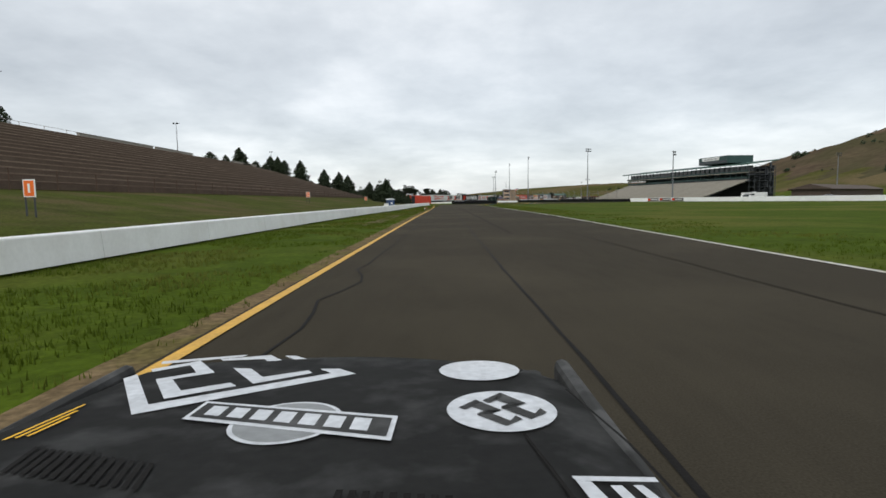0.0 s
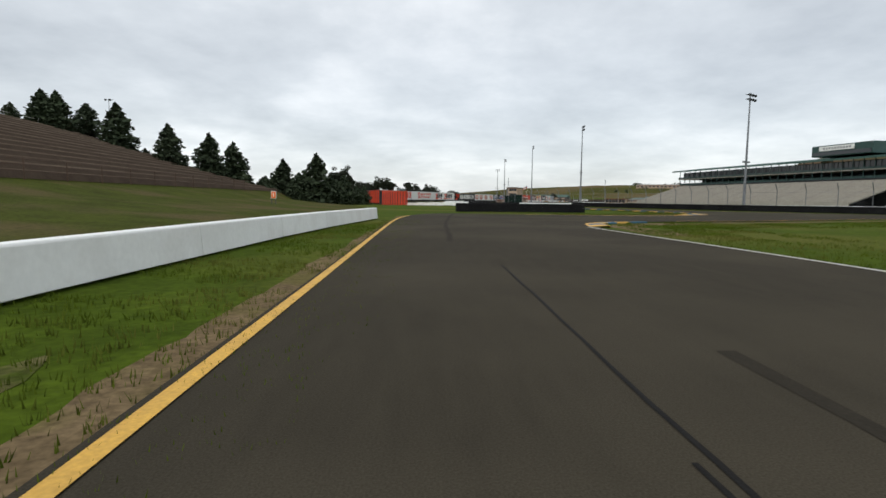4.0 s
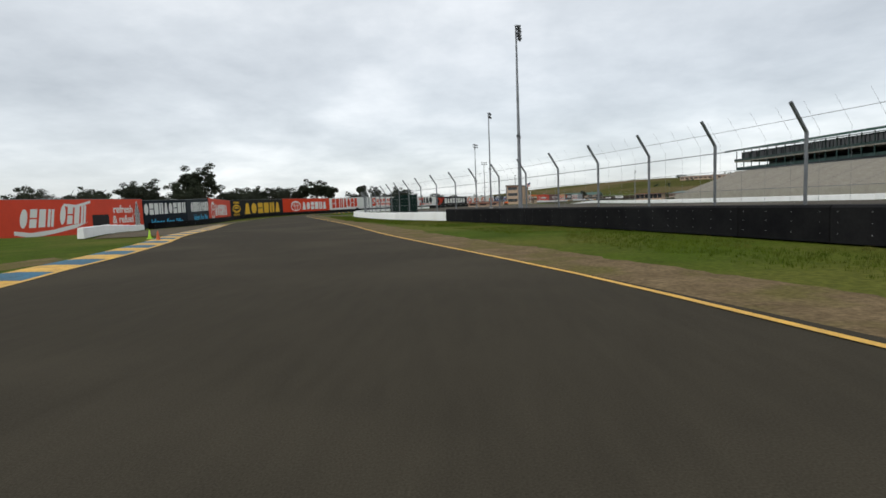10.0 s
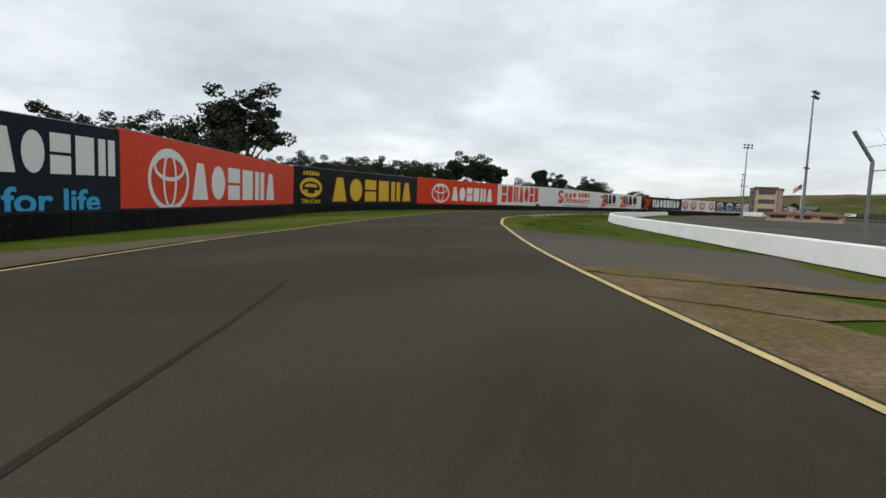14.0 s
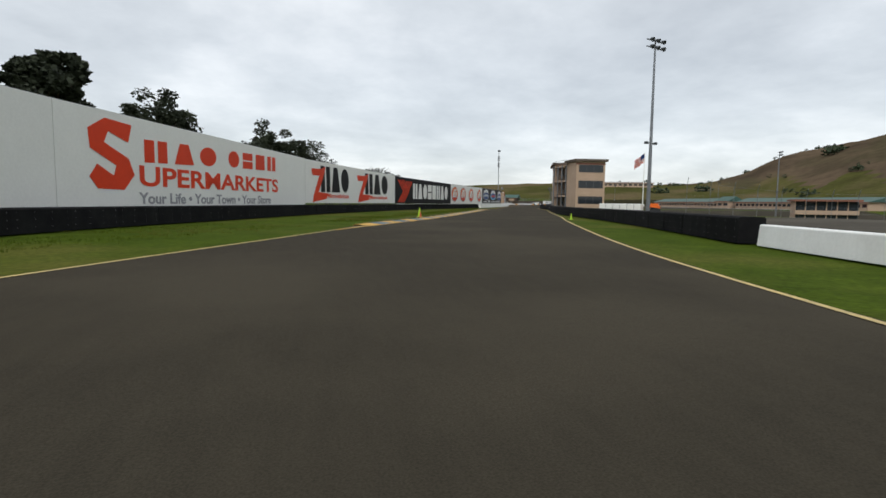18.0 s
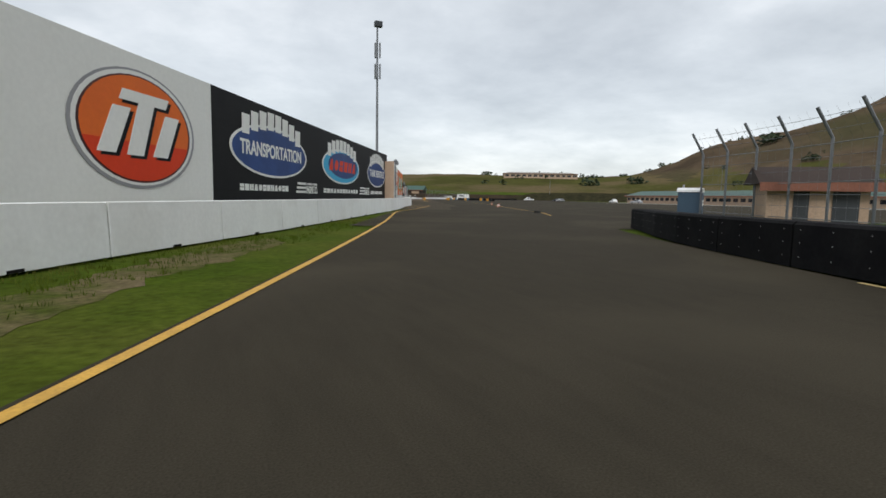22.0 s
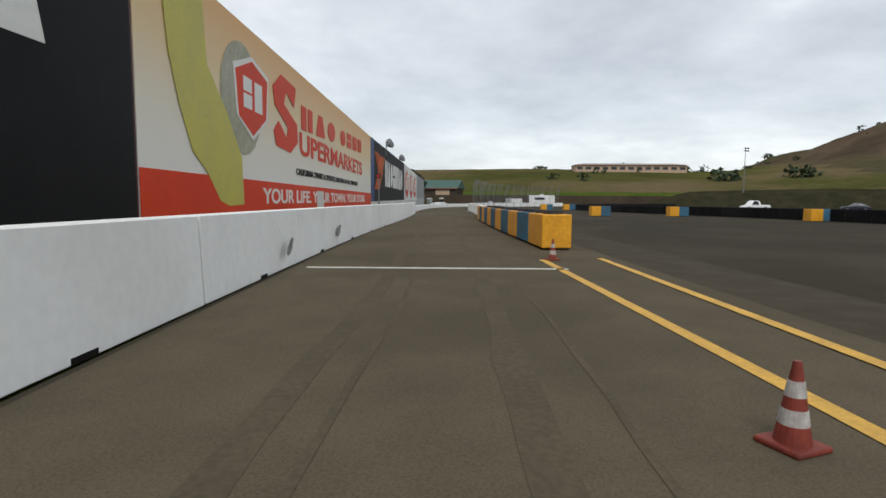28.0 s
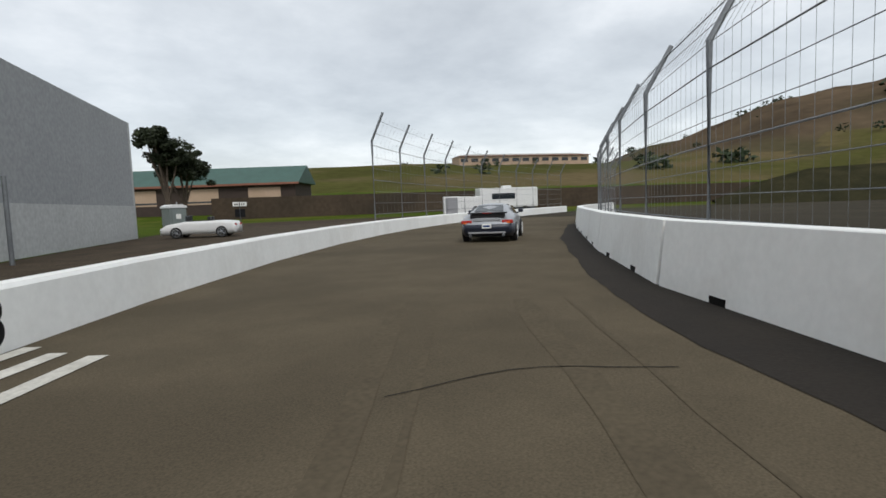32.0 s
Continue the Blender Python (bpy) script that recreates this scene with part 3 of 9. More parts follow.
def wall_line(name, pts, me_list, length, label, category, block="barrier_block", gap=0.02, z=0.0, kind="structure", wobble=0.0):
    """Blocks set end to end on a plan line; each is one piece on a shared mesh of that length."""
    top = thing(name, label, category, kind=kind)
    ln = curve(pts, length)
    rng = random.Random(len(ln))
    for k, (p, q) in enumerate(zip(ln, ln[1:])):
        d = q - p
        c = (p + q) / 2
        L = float(np.hypot(*d))
        m = pose(c[0], c[1], float(ground_z(*c)) + z, rz=math.degrees(math.atan2(-d[0], d[1])) + rng.uniform(-wobble, wobble))
        piece(block, me_list[k % len(me_list)], top, m @ Matrix.Diagonal((1, (L - gap) / length, 1, 1)))
    return top


PLAIN = [(-0.21, 0), (0.21, 0), (0.15, 0.66), (0.12, 0.70), (-0.12, 0.70), (-0.15, 0.66)]
TALL = [(-0.20, 0), (0.20, 0), (0.19, 0.2), (0.15, 1.10), (-0.15, 1.10), (-0.19, 0.2)]


def with_slots(me_name, pts, length, material, slots=2, tall=0.09):
    """A concrete block; near-black boxes at its foot stand in for the shade inside forklift slots."""
    me = profile_block(pts, length, 0.012)
    me.name = me_name
    me.materials.append(material)
    bm = bmesh.new()
    bm.from_mesh(me)
    for k in range(slots):
        y = length * ((k + 0.5) / slots - 0.5) * 0.9
        w = pts[1][0] + 0.006
        box(bm, -w, y - 0.17, 0.004, w, y + 0.17, tall)
        for f in bm.faces[-6:]:
            f.material_index = 1
    bm.to_mesh(me)
    bm.free()
    me.materials.append(SEAM)
    return me


PLAIN_ME = with_slots("plain_wall_block", PLAIN, 6.0, CONCRETE_WHITE, 0)
TALL_ME = with_slots("pit_wall_block", TALL, 4.6, CONCRETE_WHITE, 1, 0.06)
INNER_ME = with_slots("inner_wall_block", [(-0.25, 0), (0.25, 0), (0.235, 0.13), (0.14, 0.97), (-0.14, 0.97), (-0.235, 0.13)], 5.8, CONCRETE_WHITE, 2, 0.10)
BELT_ME = profile_block([(-0.45, 0), (0.45, 0), (0.45, 0.86), (0.38, 0.92), (-0.38, 0.92), (-0.45, 0.86)], 3.0)
BELT_ME.materials.append(BLACK_RUBBER)
BELT_ME.materials.append(BOLT)
bmx = bmesh.new()
bmx.from_mesh(BELT_ME)
for y in (-1.25, -0.4, 0.45, 1.3):
    for z in (0.22, 0.5, 0.76):
        for x in (-0.452, 0.452):
            box(bmx, x - 0.008, y - 0.010, z - 0.010, x + 0.008, y + 0.010, z + 0.010)
            for f in bmx.faces[-6:]:
                f.material_index = 1
bmx.to_mesh(BELT_ME)
bmx.free()

wall_line("barrier_wall", [(-8.7, -40), (-8.6, 20), (-8.1, 50), (-6.7, 80), (-5.8, 110), (-5.3, 128), (-4.0, 143)], [PLAIN_ME], 6.0, "low white painted concrete barrier on the grass verge", "barrier")
wall_line("tyre_barrier", [(2.6, 165.6), (9, 166.2), (16.5, 166.0)], [BELT_ME], 2.8, "black belted tyre barrier closing the old straight", "barrier", "belt_section", wobble=1.0)
wall_line("tyre_barrier", [(57.6, 166.5), (54, 174), (48.4, 183), (44.6, 191), (40.6, 204.5), (36.9, 214.5), (31.6, 226.4)], [BELT_ME], 3.0, "long black belted tyre barrier below the catch fence", "barrier", "belt_section", wobble=0.6)
wall_line("barrier_wall", [(58, 166), (65, 152), (72, 132), (81, 104), (95, 62), (110, 20)], [TALL_ME], 4.6, "white concrete wall with dark sponsor strips", "barrier")
wall_line("barrier_wall", [(31.4, 227.4), (26.4, 236.5), (22.4, 246), (18.2, 258), (14.6, 270), (11.5, 284), (9, 297), (6, 315), (6.3, 332), (7.8, 342), (10, 352.5), (12.8, 368), (15.4, 382), (17.4, 388.6)], [PLAIN_ME], 6.0, "white concrete wall along the inside of the esses", "barrier")
wall_line("tyre_barrier", [(17.7, 389.4), (22.4, 402), (25.8, 412), (28.2, 420), (33.2, 436), (41, 455), (48.8, 472), (52.7, 482.5), (59.4, 500.7), (66.3, 511.4)], [BELT_ME], 3.0, "black belted barrier beside the timing tower", "barrier", "belt_section", wobble=0.6)
BOARD = [(-13.8, 259.4), (-13.2, 270.2), (-16.8, 284.7), (-25.3, 312.5), (-24.1, 345.8), (-15.2, 366.6), (-7.6, 400), (2.2, 428.5), (15.6, 459), (31.2, 484), (47.5, 513.25), (63.6, 542.6)]
front = np.concatenate([np.linspace(p, q, 9)[:-1] for p, q in zip(np.array(BOARD), np.array(BOARD)[1:])])
front = front - normals2(front) * 1.1
wall_line("tyre_barrier", [tuple(p) for p in front[::3] if p[1] < 486] + [(40.2, 494.5)], [BELT_ME], 3.0, "black belted barrier under the billboards", "barrier", "belt_section", wobble=0.6)
wall_line("barrier_wall", [(8.4, 217.5), (2.6, 228.5), (-2.6, 237.5), (-7.6, 247), (-11.6, 255.6)], [PLAIN_ME], 6.0, "low white concrete barrier before the red billboard", "barrier")
wall_line("tyre_barrier", [(6.4, 196.4), (10.8, 199.8), (15.2, 202.8)], [BELT_ME], 2.7, "short black belted barrier on the infield grass", "barrier", "belt_section", wobble=1.0)
PIT_WALL = [(41.5, 496), (44.4, 502.5), (50, 513), (57, 527), (64.4, 542), (69.8, 555), (75.8, 568.5), (84.6, 596), (92, 616), (108, 657.2), (117.8, 684), (125.6, 703.5), (131.0, 717.9), (133.4, 725.4)]
wall_line("pit_wall", PIT_WALL, [TALL_ME], 4.6, "tall white painted concrete pit wall with scuffs", "wall", gap=0.05)
PIT_END = [(133.5, 725.9), (134.4, 728.4), (135.8, 731.7), (137.1, 734.8), (140.2, 742.5), (146.4, 756), (155.8, 772.2), (167.5, 785.6), (182, 796), (205, 806)]
SMOOTH_ME = profile_block([(-0.18, 0), (0.20, 0), (0.16, 0.62), (0.12, 0.67), (-0.12, 0.67), (-0.16, 0.62)], 6.0)
SMOOTH_ME.materials.append(CONCRETE_WHITE)
wall_line("pit_wall", PIT_END, [SMOOTH_ME], 6.0, "smooth white cast wall bending with the pit exit", "wall", "wall_section", gap=0.004)
PIT_RIGHT = [(130.75, 700.9), (131.6, 702.8), (135.0, 710.6), (141.2, 726), (143.9, 733.3), (147.2, 740.6), (153.0, 752.3), (157.5, 759.8), (163.0, 768.4), (172.3, 777.2), (183, 786), (200, 796)]
wall_line("barrier_wall", [(104, 176), (97, 197), (89, 222), (81, 248), (74, 278), (70, 305), (70, 330), (73, 372), (77, 420), (86, 455), (101, 490)], [PLAIN_ME], 6.0, "long white wall at the foot of the stand", "barrier", z=0.02)
wall_line("barrier_wall", PIT_RIGHT, [INNER_ME], 5.8, "white concrete barrier between pit lane and track", "barrier", gap=0.07)

# painted stacks at the head of the inner wall
tyre_head = thing("tyre_wall", "tyre wall painted in blue and yellow blocks at the pit entry", "tyre wall")
head = curve([(122.6, 678.9), (126.3, 689.3), (130.65, 700.7)], 2.05)
for k, (p, q) in enumerate(zip(head, head[1:])):
    d, c = q - p, (p + q) / 2
    bm = boxes((-0.40, -1.01, 0.06, 0.40, 1.01, 0.96), bevel=0.03)
    ob = part("painted_block", bm, BLOCK_YELLOW if k % 2 == 0 else KERB_BLUE, tyre_head)
    ob.matrix_basis = pose(c[0], c[1], 0, rz=math.degrees(math.atan2(-d[0], d[1])))
    for r in range(2 if k < len(head) - 4 else 0):
        bm = bmesh.new()
        tube(bm, (0, -0.5 + r * 1.0, 0.96), (0, -0.5 + r * 1.0, 1.05), 0.29, 0.27, n=14)
        t = part("tyre", bm, TYRE, tyre_head, smooth=False)
        t.matrix_basis = pose(c[0], c[1], 0, rz=math.degrees(math.atan2(-d[0], d[1])))


# ---------------------------------------------------------------- kerbs
def kerb(pts, width, length, mats, label, rise=0.055, side=1, line=0.13):
    """A row of painted concrete kerb slabs beside a plan line, sloping up away from the road."""
    top = thing("kerb", label, "kerb", kind="structure")
    ln = curve(pts, length)
    n = normals2(ln) * side
    if line:
        lf = curve(pts, length / 4)
        nf = normals2(lf) * side
        a, b = lf + nf * 0.03, lf - nf * line
        if side < 0:
            a, b = b, a
        part("kerb_line", strip(bmesh.new(), a, b, 0.012), YELLOW, top)
    sub = 4
    fine = curve(pts, length / sub)
    fn = normals2(fine) * side
    prof = ((0, 0.004), (0.25, rise * 0.5), (0.7, rise), (1.0, rise * 0.9))
    for k in range((len(fine) - 1) // sub):
        bm = bmesh.new()
        rows = []
        for i in range(sub + 1):
            j = k * sub + i
            p = fine[j] + (fine[min(j + 1, len(fine) - 1)] - fine[max(j - 1, 0)]) * (0.012 if i == 0 else -0.012 if i == sub else 0)
            z = float(ground_z(*p))
            rows.append([bm.verts.new((*(p + fn[j] * width * u), z + h)) for u, h in prof] + [bm.verts.new((*(p + fn[j] * width), z - 0.05))])
        for r, q in zip(rows, rows[1:]):
            for i in range(4):
                bm.faces.new((r[i], q[i], q[i + 1], r[i + 1]))
        bmesh.ops.recalc_face_normals(bm, faces=bm.faces)
        if sum(f.normal.z for f in bm.faces) < 0:
            bmesh.ops.reverse_faces(bm, faces=bm.faces[:])
        part("kerb_block", bm, mats[k % len(mats)], top)
    return top


YB = [KERB_YELLOW, KERB_BLUE]
kerb([(7.9, 134.3), (8.1, 135.6), (8.85, 138.05), (10.55, 140.0), (12.8, 141.3)], 0.9, 1.5, YB, "blue and yellow painted kerb at the tight right-hander", side=-1)
kerb([(24.3, 158.3), (27.2, 160.9), (29.2, 164.2), (29.7, 168.5), (29.2, 173.5), (27.9, 179), (25.7, 187.5), (23.9, 194.4), (22.7, 198), (21.4, 202.2), (18.9, 209), (16.3, 215), (14.3, 220.5), (12.5, 226.0), (10.9, 230.2), (8.7, 235.7), (6.3, 241.5), (3.6, 248.3)], 1.15, 1.75, YB, "blue and yellow painted kerb at the left-hander", side=1)
line_mark("edge_line", [(7.5, 155.8), (14, 154.8), (19, 155.3), (22.2, 156.6), (24.3, 158.3)], 0.2, YELLOW, "yellow line along the island", 0.014)
kerb([(-2.7, 319), (-2.35, 326), (-1.75, 331.5), (-0.95, 337), (0.1, 345), (1.0, 348.6), (3.15, 356.5), (5.3, 364), (7.3, 371.5)], 1.1, 2.0, YB, "blue and yellow painted kerb on the inside of the esses", side=-1)
line_mark("edge_line", [(-0.1, 294.8), (-2.3, 307), (-2.80, 316), (-2.82, 319.2)], 0.18, YELLOW, "yellow line before the kerb", 0.014)
kerb([(6.0, 402.6), (8.3, 407.4), (9.9, 410.6), (12.5, 416), (17.2, 427), (20.6, 435.4), (22.5, 439.8), (24.7, 445.2), (26.6, 450), (30.3, 459), (34.4, 469.2)], 1.0, 2.0, YB, "worn blue and yellow kerb before the billboards", side=1)
line_mark("edge_line", [(4.0, 398.4), (6.0, 402.6)], 0.16, YELLOW, "yellow line before the kerb", 0.014)

# pit entry paint
line_mark("edge_line", [(98, 617), (105, 635.5), (111.7, 652), (116.4, 664), (121, 677)], 0.16, YELLOW, "yellow pit entry line")
line_mark("edge_line", [(99.9, 621.0), (105.6, 634.5), (112.8, 652.6), (117.6, 664.5), (122.4, 676.8)], 0.16, YELLOW, "yellow pit entry line on the track side", 0.017)
line_mark("stop_line", [(115.9, 677.2), (120.6, 675.4)], 0.2, WHITE_LINE, "white line across the pit lane")
for a, b in (((68.7, 551.5), (72.1, 553.6)), ((70.1, 555.0), (74.0, 557.6)), ((71.5, 558.6), (74.9, 561.1)), ((73.0, 562.3), (75.8, 564.2))):
    line_mark("hatch_line", [a, b], 0.14, YELLOW, "yellow hatching between track and pit wall")
line_mark("edge_line", [(71.2, 525.6), (75.4, 533.1), (80.2, 544.4), (87, 559.8), (98, 585), (112, 618)], 0.12, YELLOW, "thin yellow line of the paddock road")
for a, b in (((154.6, 769.9), (155.55, 771.1)), ((154.75, 769.3), (155.75, 770.6)), ((154.95, 768.7), (156.05, 770.2))):
    line_mark("box_mark", [a, b], 0.2, WHITE_LINE, "short white bars painted on the pit lane")
for a, b in (((134.4, 726.6), (135.2, 726.1)), ((136.1, 725.5), (136.8, 725.1)), ((137.4, 724.7), (139.0, 723.7)), ((132.9, 719.5), (133.6, 719.3)), ((134.3, 719.0), (135.3, 718.5)), ((135.35, 715.7), (135.05, 714.9))):
    line_mark("box_mark", [a, b], 0.07, WHITE_LINE, "worn thin paint mark in the pit lane", step=0.4)
PATCH_PALE = mat("pale_patch_asphalt", (0.125, 0.108, 0.082), (0.100, 0.086, 0.066), spec=0.1, rough=0.95, scale=2, fine=35, bump=0.4, grain=0.3)
PATCH_DARK = mat("dark_patch_asphalt_fill", (0.066, 0.056, 0.038), (0.052, 0.045, 0.032), spec=0.1, rough=0.95, scale=2, fine=35, bump=0.4, grain=0.3)
for left, right, m, label in (([(131.2, 718.0), (130.4, 715.9), (129.5, 713.5)], [(133.2, 717.5), (132.7, 716.0), (131.8, 713.0)], PATCH_PALE, "pale repaired patch of asphalt by the wall"), ([(142.2, 746.1), (140.6, 741.6), (138.8, 737.4)], [(143.8, 745.2), (142.1, 741.0), (140.6, 737.2)], PATCH_DARK, "dark repaired patch of asphalt by the wall")):
    tagged(part("asphalt_patch", strip(bmesh.new(), np.array(left), np.array(right), 0.009, 2), m), label, "road", kind="structure")

# ---------------------------------------------------------------- billboards
FONT_H = 0.72


def flat_mesh(outlines, depth=0.02):
    """Raised flat shapes in the x, z plane of a sign (front towards -y)."""
    bm = bmesh.new()
    for o in outlines:
        a = [bm.verts.new((x, -depth, z)) for x, z in o]
        b = [bm.verts.new((x, 0.0, z)) for x, z in o]
        bm.faces.new(a)
        for i in range(len(o)):
            j = (i + 1) % len(o)
            bm.faces.new((a[j], a[i], b[i], b[j]))
    bmesh.ops.recalc_face_normals(bm, faces=bm.faces)
    return bm


def rect(x0, z0, x1, z1):
    return [(x0, z0), (x1, z0), (x1, z1), (x0, z1)]


def oval(cx, cz, rx, rz, n=36):
    return [(cx + rx * math.cos(2 * math.pi * k / n), cz + rz * math.sin(2 * math.pi * k / n)) for k in range(n)]


def shape(sign, name, outlines, material, lift, label=""):
    ob = part(name, flat_mesh(outlines, 0.012), material, sign, label)
    ob.location.y = -lift
    return ob


def ring(sign, name, cx, cz, rx, rz, w, material, lift, label=""):
    """A flat raised band round an oval."""
    bm = bmesh.new()
    n = 40
    loops = []
    for r in (0, w):
        loops.append([bm.verts.new((cx + (rx - r) * math.cos(2 * math.pi * k / n), -0.012, cz + (rz - r) * math.sin(2 * math.pi * k / n))) for k in range(n)])
    for k in range(n):
        bm.faces.new((loops[0][k], loops[0][(k + 1) % n], loops[1][(k + 1) % n], loops[1][k]))
    bmesh.ops.recalc_face_normals(bm, faces=bm.faces)
    for f in bm.faces:
        if f.normal.y > 0:
            f.normal_flip()
    ob = part(name, bm, material, sign, label)
    ob.location.y = -lift
    return ob


def bars(sign, x0, z0, x1, z1, n, material, lift, lean=0.0, name="logo_block", thick=0.74, rise=0.0):
    """A brand word drawn as plain blocks of its size and colour, some solid, some hollow."""
    pitch = (x1 - x0) / n
    h, w = z1 - z0, pitch * thick
    t = min(w * 0.30, h * 0.28)
    rng = random.Random(n * 7 + int(x0 * 3))
    for k in range(n):
        a = x0 + pitch * (k + (1 - thick) / 2)
        kind = (3 * k + n) % 5
        if kind == 0:
            o = [rect(0, 0, w, h)]
        elif kind == 1:
            o = [[(0, 0), (w, 0), (w * 0.72, h), (w * 0.28, h)]]
        elif kind == 2:
            o = [rect(0, 0, w, h * 0.46), rect(0, h * 0.54, w, h)]
        elif kind == 3:
            o = [rect(0, 0, w * 0.42, h), rect(w * 0.58, 0, w, h)]
        else:
            o = [[(w / 2 + w / 2 * math.cos(i * math.pi / 8), h / 2 + h / 2 * math.sin(i * math.pi / 8)) for i in range(16)]]
        o = [[(a + x + lean * z, z0 + z + rise * (a + x - x0)) for x, z in q] for q in o]
        shape(sign, name, o, material, lift)


def words(sign, text, cx, cz, width, height, material, lift, spacing=1.0):
    """Readable words in the built-in font, turned into a mesh part."""
    cu = bpy.data.curves.new("words", "FONT")
    cu.body, cu.align_x, cu.align_y, cu.extrude, cu.space_character = text, "CENTER", "CENTER", 0.006, spacing
    cu.offset = 0.022
    tmp = bpy.data.objects.new("words", cu)
    me = bpy.data.meshes.new_from_object(tmp)
    bpy.data.objects.remove(tmp)
    v = np.array([q.co for q in me.vertices])
    w, h = np.ptp(v[:, 0]), np.ptp(v[:, 1])
    mx, my = (v[:, 0].max() + v[:, 0].min()) / 2, (v[:, 1].max() + v[:, 1].min()) / 2
    place = pose(cx, -lift - 0.006, cz, 90) @ Matrix.Diagonal((width / w, height / h, 1, 1)) @ Matrix.Translation((-mx, -my, 0))
    bm = bmesh.new()
    bm.from_mesh(me)
    bpy.data.meshes.remove(me)
    bmesh.ops.remove_doubles(bm, verts=bm.verts[:], dist=1e-4)
    seen, groups = set(), []
    for start in bm.verts:
        if start in seen:
            continue
        stack, group = [start], []
        seen.add(start)
        while stack:
            q = stack.pop()
            group.append(q)
            for e in q.link_edges:
                o = e.other_vert(q)
                if o not in seen:
                    seen.add(o)
                    stack.append(o)
        xs = [q.co.x for q in group]
        groups.append([min(xs), max(xs), group])
    groups.sort(key=lambda g: g[0])
    joined = []
    for lo, hi, g in groups:
        if joined and lo < joined[-1][1] - 0.5 * min(hi - lo, joined[-1][1] - joined[-1][0]):
            joined[-1][1] = max(hi, joined[-1][1])
            joined[-1][2] += g
        else:
            joined.append([lo, hi, list(g)])
    for lo, hi, g in joined:
        index = {q: i for i, q in enumerate(g)}
        faces = {f for q in g for f in q.link_faces}
        one = bpy.data.meshes.new("letter")
        one.from_pydata([place @ q.co for q in g], [], [[index[q] for q in f.verts] for f in faces])
        one.materials.append(material)
        ob = new("letter", one)
        ob.parent = sign
    bm.free()
    return sign


def board(p, q, z0, z1, ground_mat, label, name="billboard", base=0.0, ribbed=False, z1b=None, frame_mat=None):
    """A billboard from plan point p to q (left to right as seen from the road). Its own x runs along it, its face looks to -y."""
    p, q = np.array(p, float), np.array(q, float)
    d = q - p
    L = float(np.hypot(*d))
    ang = math.degrees(math.atan2(d[1], d[0]))
    sign = thing(name, label, "billboard", pose(p[0], p[1], base, rz=ang), group="billboards beside the track")
    z1b = z1 if z1b is None else z1b
    bm = bmesh.new()
    e = 0.02
    for y0, y1 in ((-0.04, 0.10),):
        vs = [bm.verts.new(c) for c in ((e, y0, z0), (L - e, y0, z0), (L - e, y1, z0), (e, y1, z0), (e, y0, z1), (L - e, y0, z1b), (L - e, y1, z1b), (e, y1, z1))]
        for f in ((3, 2, 1, 0), (4, 5, 6, 7), (0, 1, 5, 4), (1, 2, 6, 5), (2, 3, 7, 6), (3, 0, 4, 7)):
            bm.faces.new([vs[i] for i in f])
    part("panel", bm, ground_mat, sign)
    n = max(2, int(L / 3.2) + 1)
    for k in range(n):
        x = 0.3 + (L - 0.6) * k / (n - 1)
        part("post", boxes((x - 0.07, 0.12, -1.6, x + 0.07, 0.26, min(z1, z1b) - 0.1)), DARK_STEEL, sign)
    part("top_rail", tubes(((0.1, 0.16, z1 + 0.02), (L - 0.1, 0.16, z1b + 0.02), 0.04), n=6), STEEL, sign)
    if ribbed:
        bm = bmesh.new()
        m = int(L / 0.28)
        for k in range(m):
            x = (k + 0.5) * L / m
            box(bm, x - 0.09, -0.06, z0 - 0.62, x + 0.09, 0.0, z0 - 0.03)
        box(bm, 0, 0.0, z0 - 0.62, L, 0.05, z0 - 0.03)
        part("ribbed_skirt", bm, CONCRETE_WHITE, sign, "white ribbed metal skirt")
    return sign, L


def gz(p):
    return float(ground_z(*p))


# bottle-red board with a drinks slogan
p, q = (-5.4, 226.3), (-13.8, 259.3)
s, L = board(p, q, -0.15, 3.5, SIGN_RED, "red soft drink billboard with white swash and checked bottle", base=-0.46, z1b=4.15)
shape(s, "swash", [[(2.4, 0.5), (5, 0.15), (9, 0.35), (13.6, 0.75), (16.4, 1.3), (13.4, 1.15), (9, 0.75), (5, 0.6), (2.4, 0.85)]], PAPER_WHITE, 0.05)
bars(s, 3.0, 1.05, 9.2, 2.75, 4, PAPER_WHITE, 0.05, 0.3)
bars(s, 10.0, 1.2, 16.0, 3.15, 4, PAPER_WHITE, 0.05, 0.3)
shape(s, "swash", [[(11.4, 3.05), (14, 2.9), (17.4, 3.4), (17.5, 3.7), (14, 3.2), (11.4, 3.3)]], PAPER_WHITE, 0.054)
hatch = shape(s, "dark_hatch", [rect(17.7, 0.1, 22.2, 2.1)], SIGN_BLACK, 0.05, "black hatch in the board")
shape(hatch, "hatch_rail", [rect(17.7, 0.75, 22.2, 0.82)], SIGN_GREEN, 0.012)
words(s, "refresh", 26.9, 2.75, 6.4, 1.0, PAPER_WHITE, 0.05)
words(s, "& refuel", 26.7, 1.45, 6.8, 1.0, PAPER_WHITE, 0.05)
prof = [(0.95, 0.0), (1.05, 0.35), (0.85, 1.2), (1.0, 1.9), (0.7, 2.6), (0.36, 3.0), (0.34, 3.55)]
bx = 31.7
rows_n, cols = 14, 5
shape(s, "bottle", [[(bx - w, 0.2 + h) for w, h in prof] + [(bx + w, 0.2 + h) for w, h in prof[::-1]]], PAPER_WHITE, 0.05)
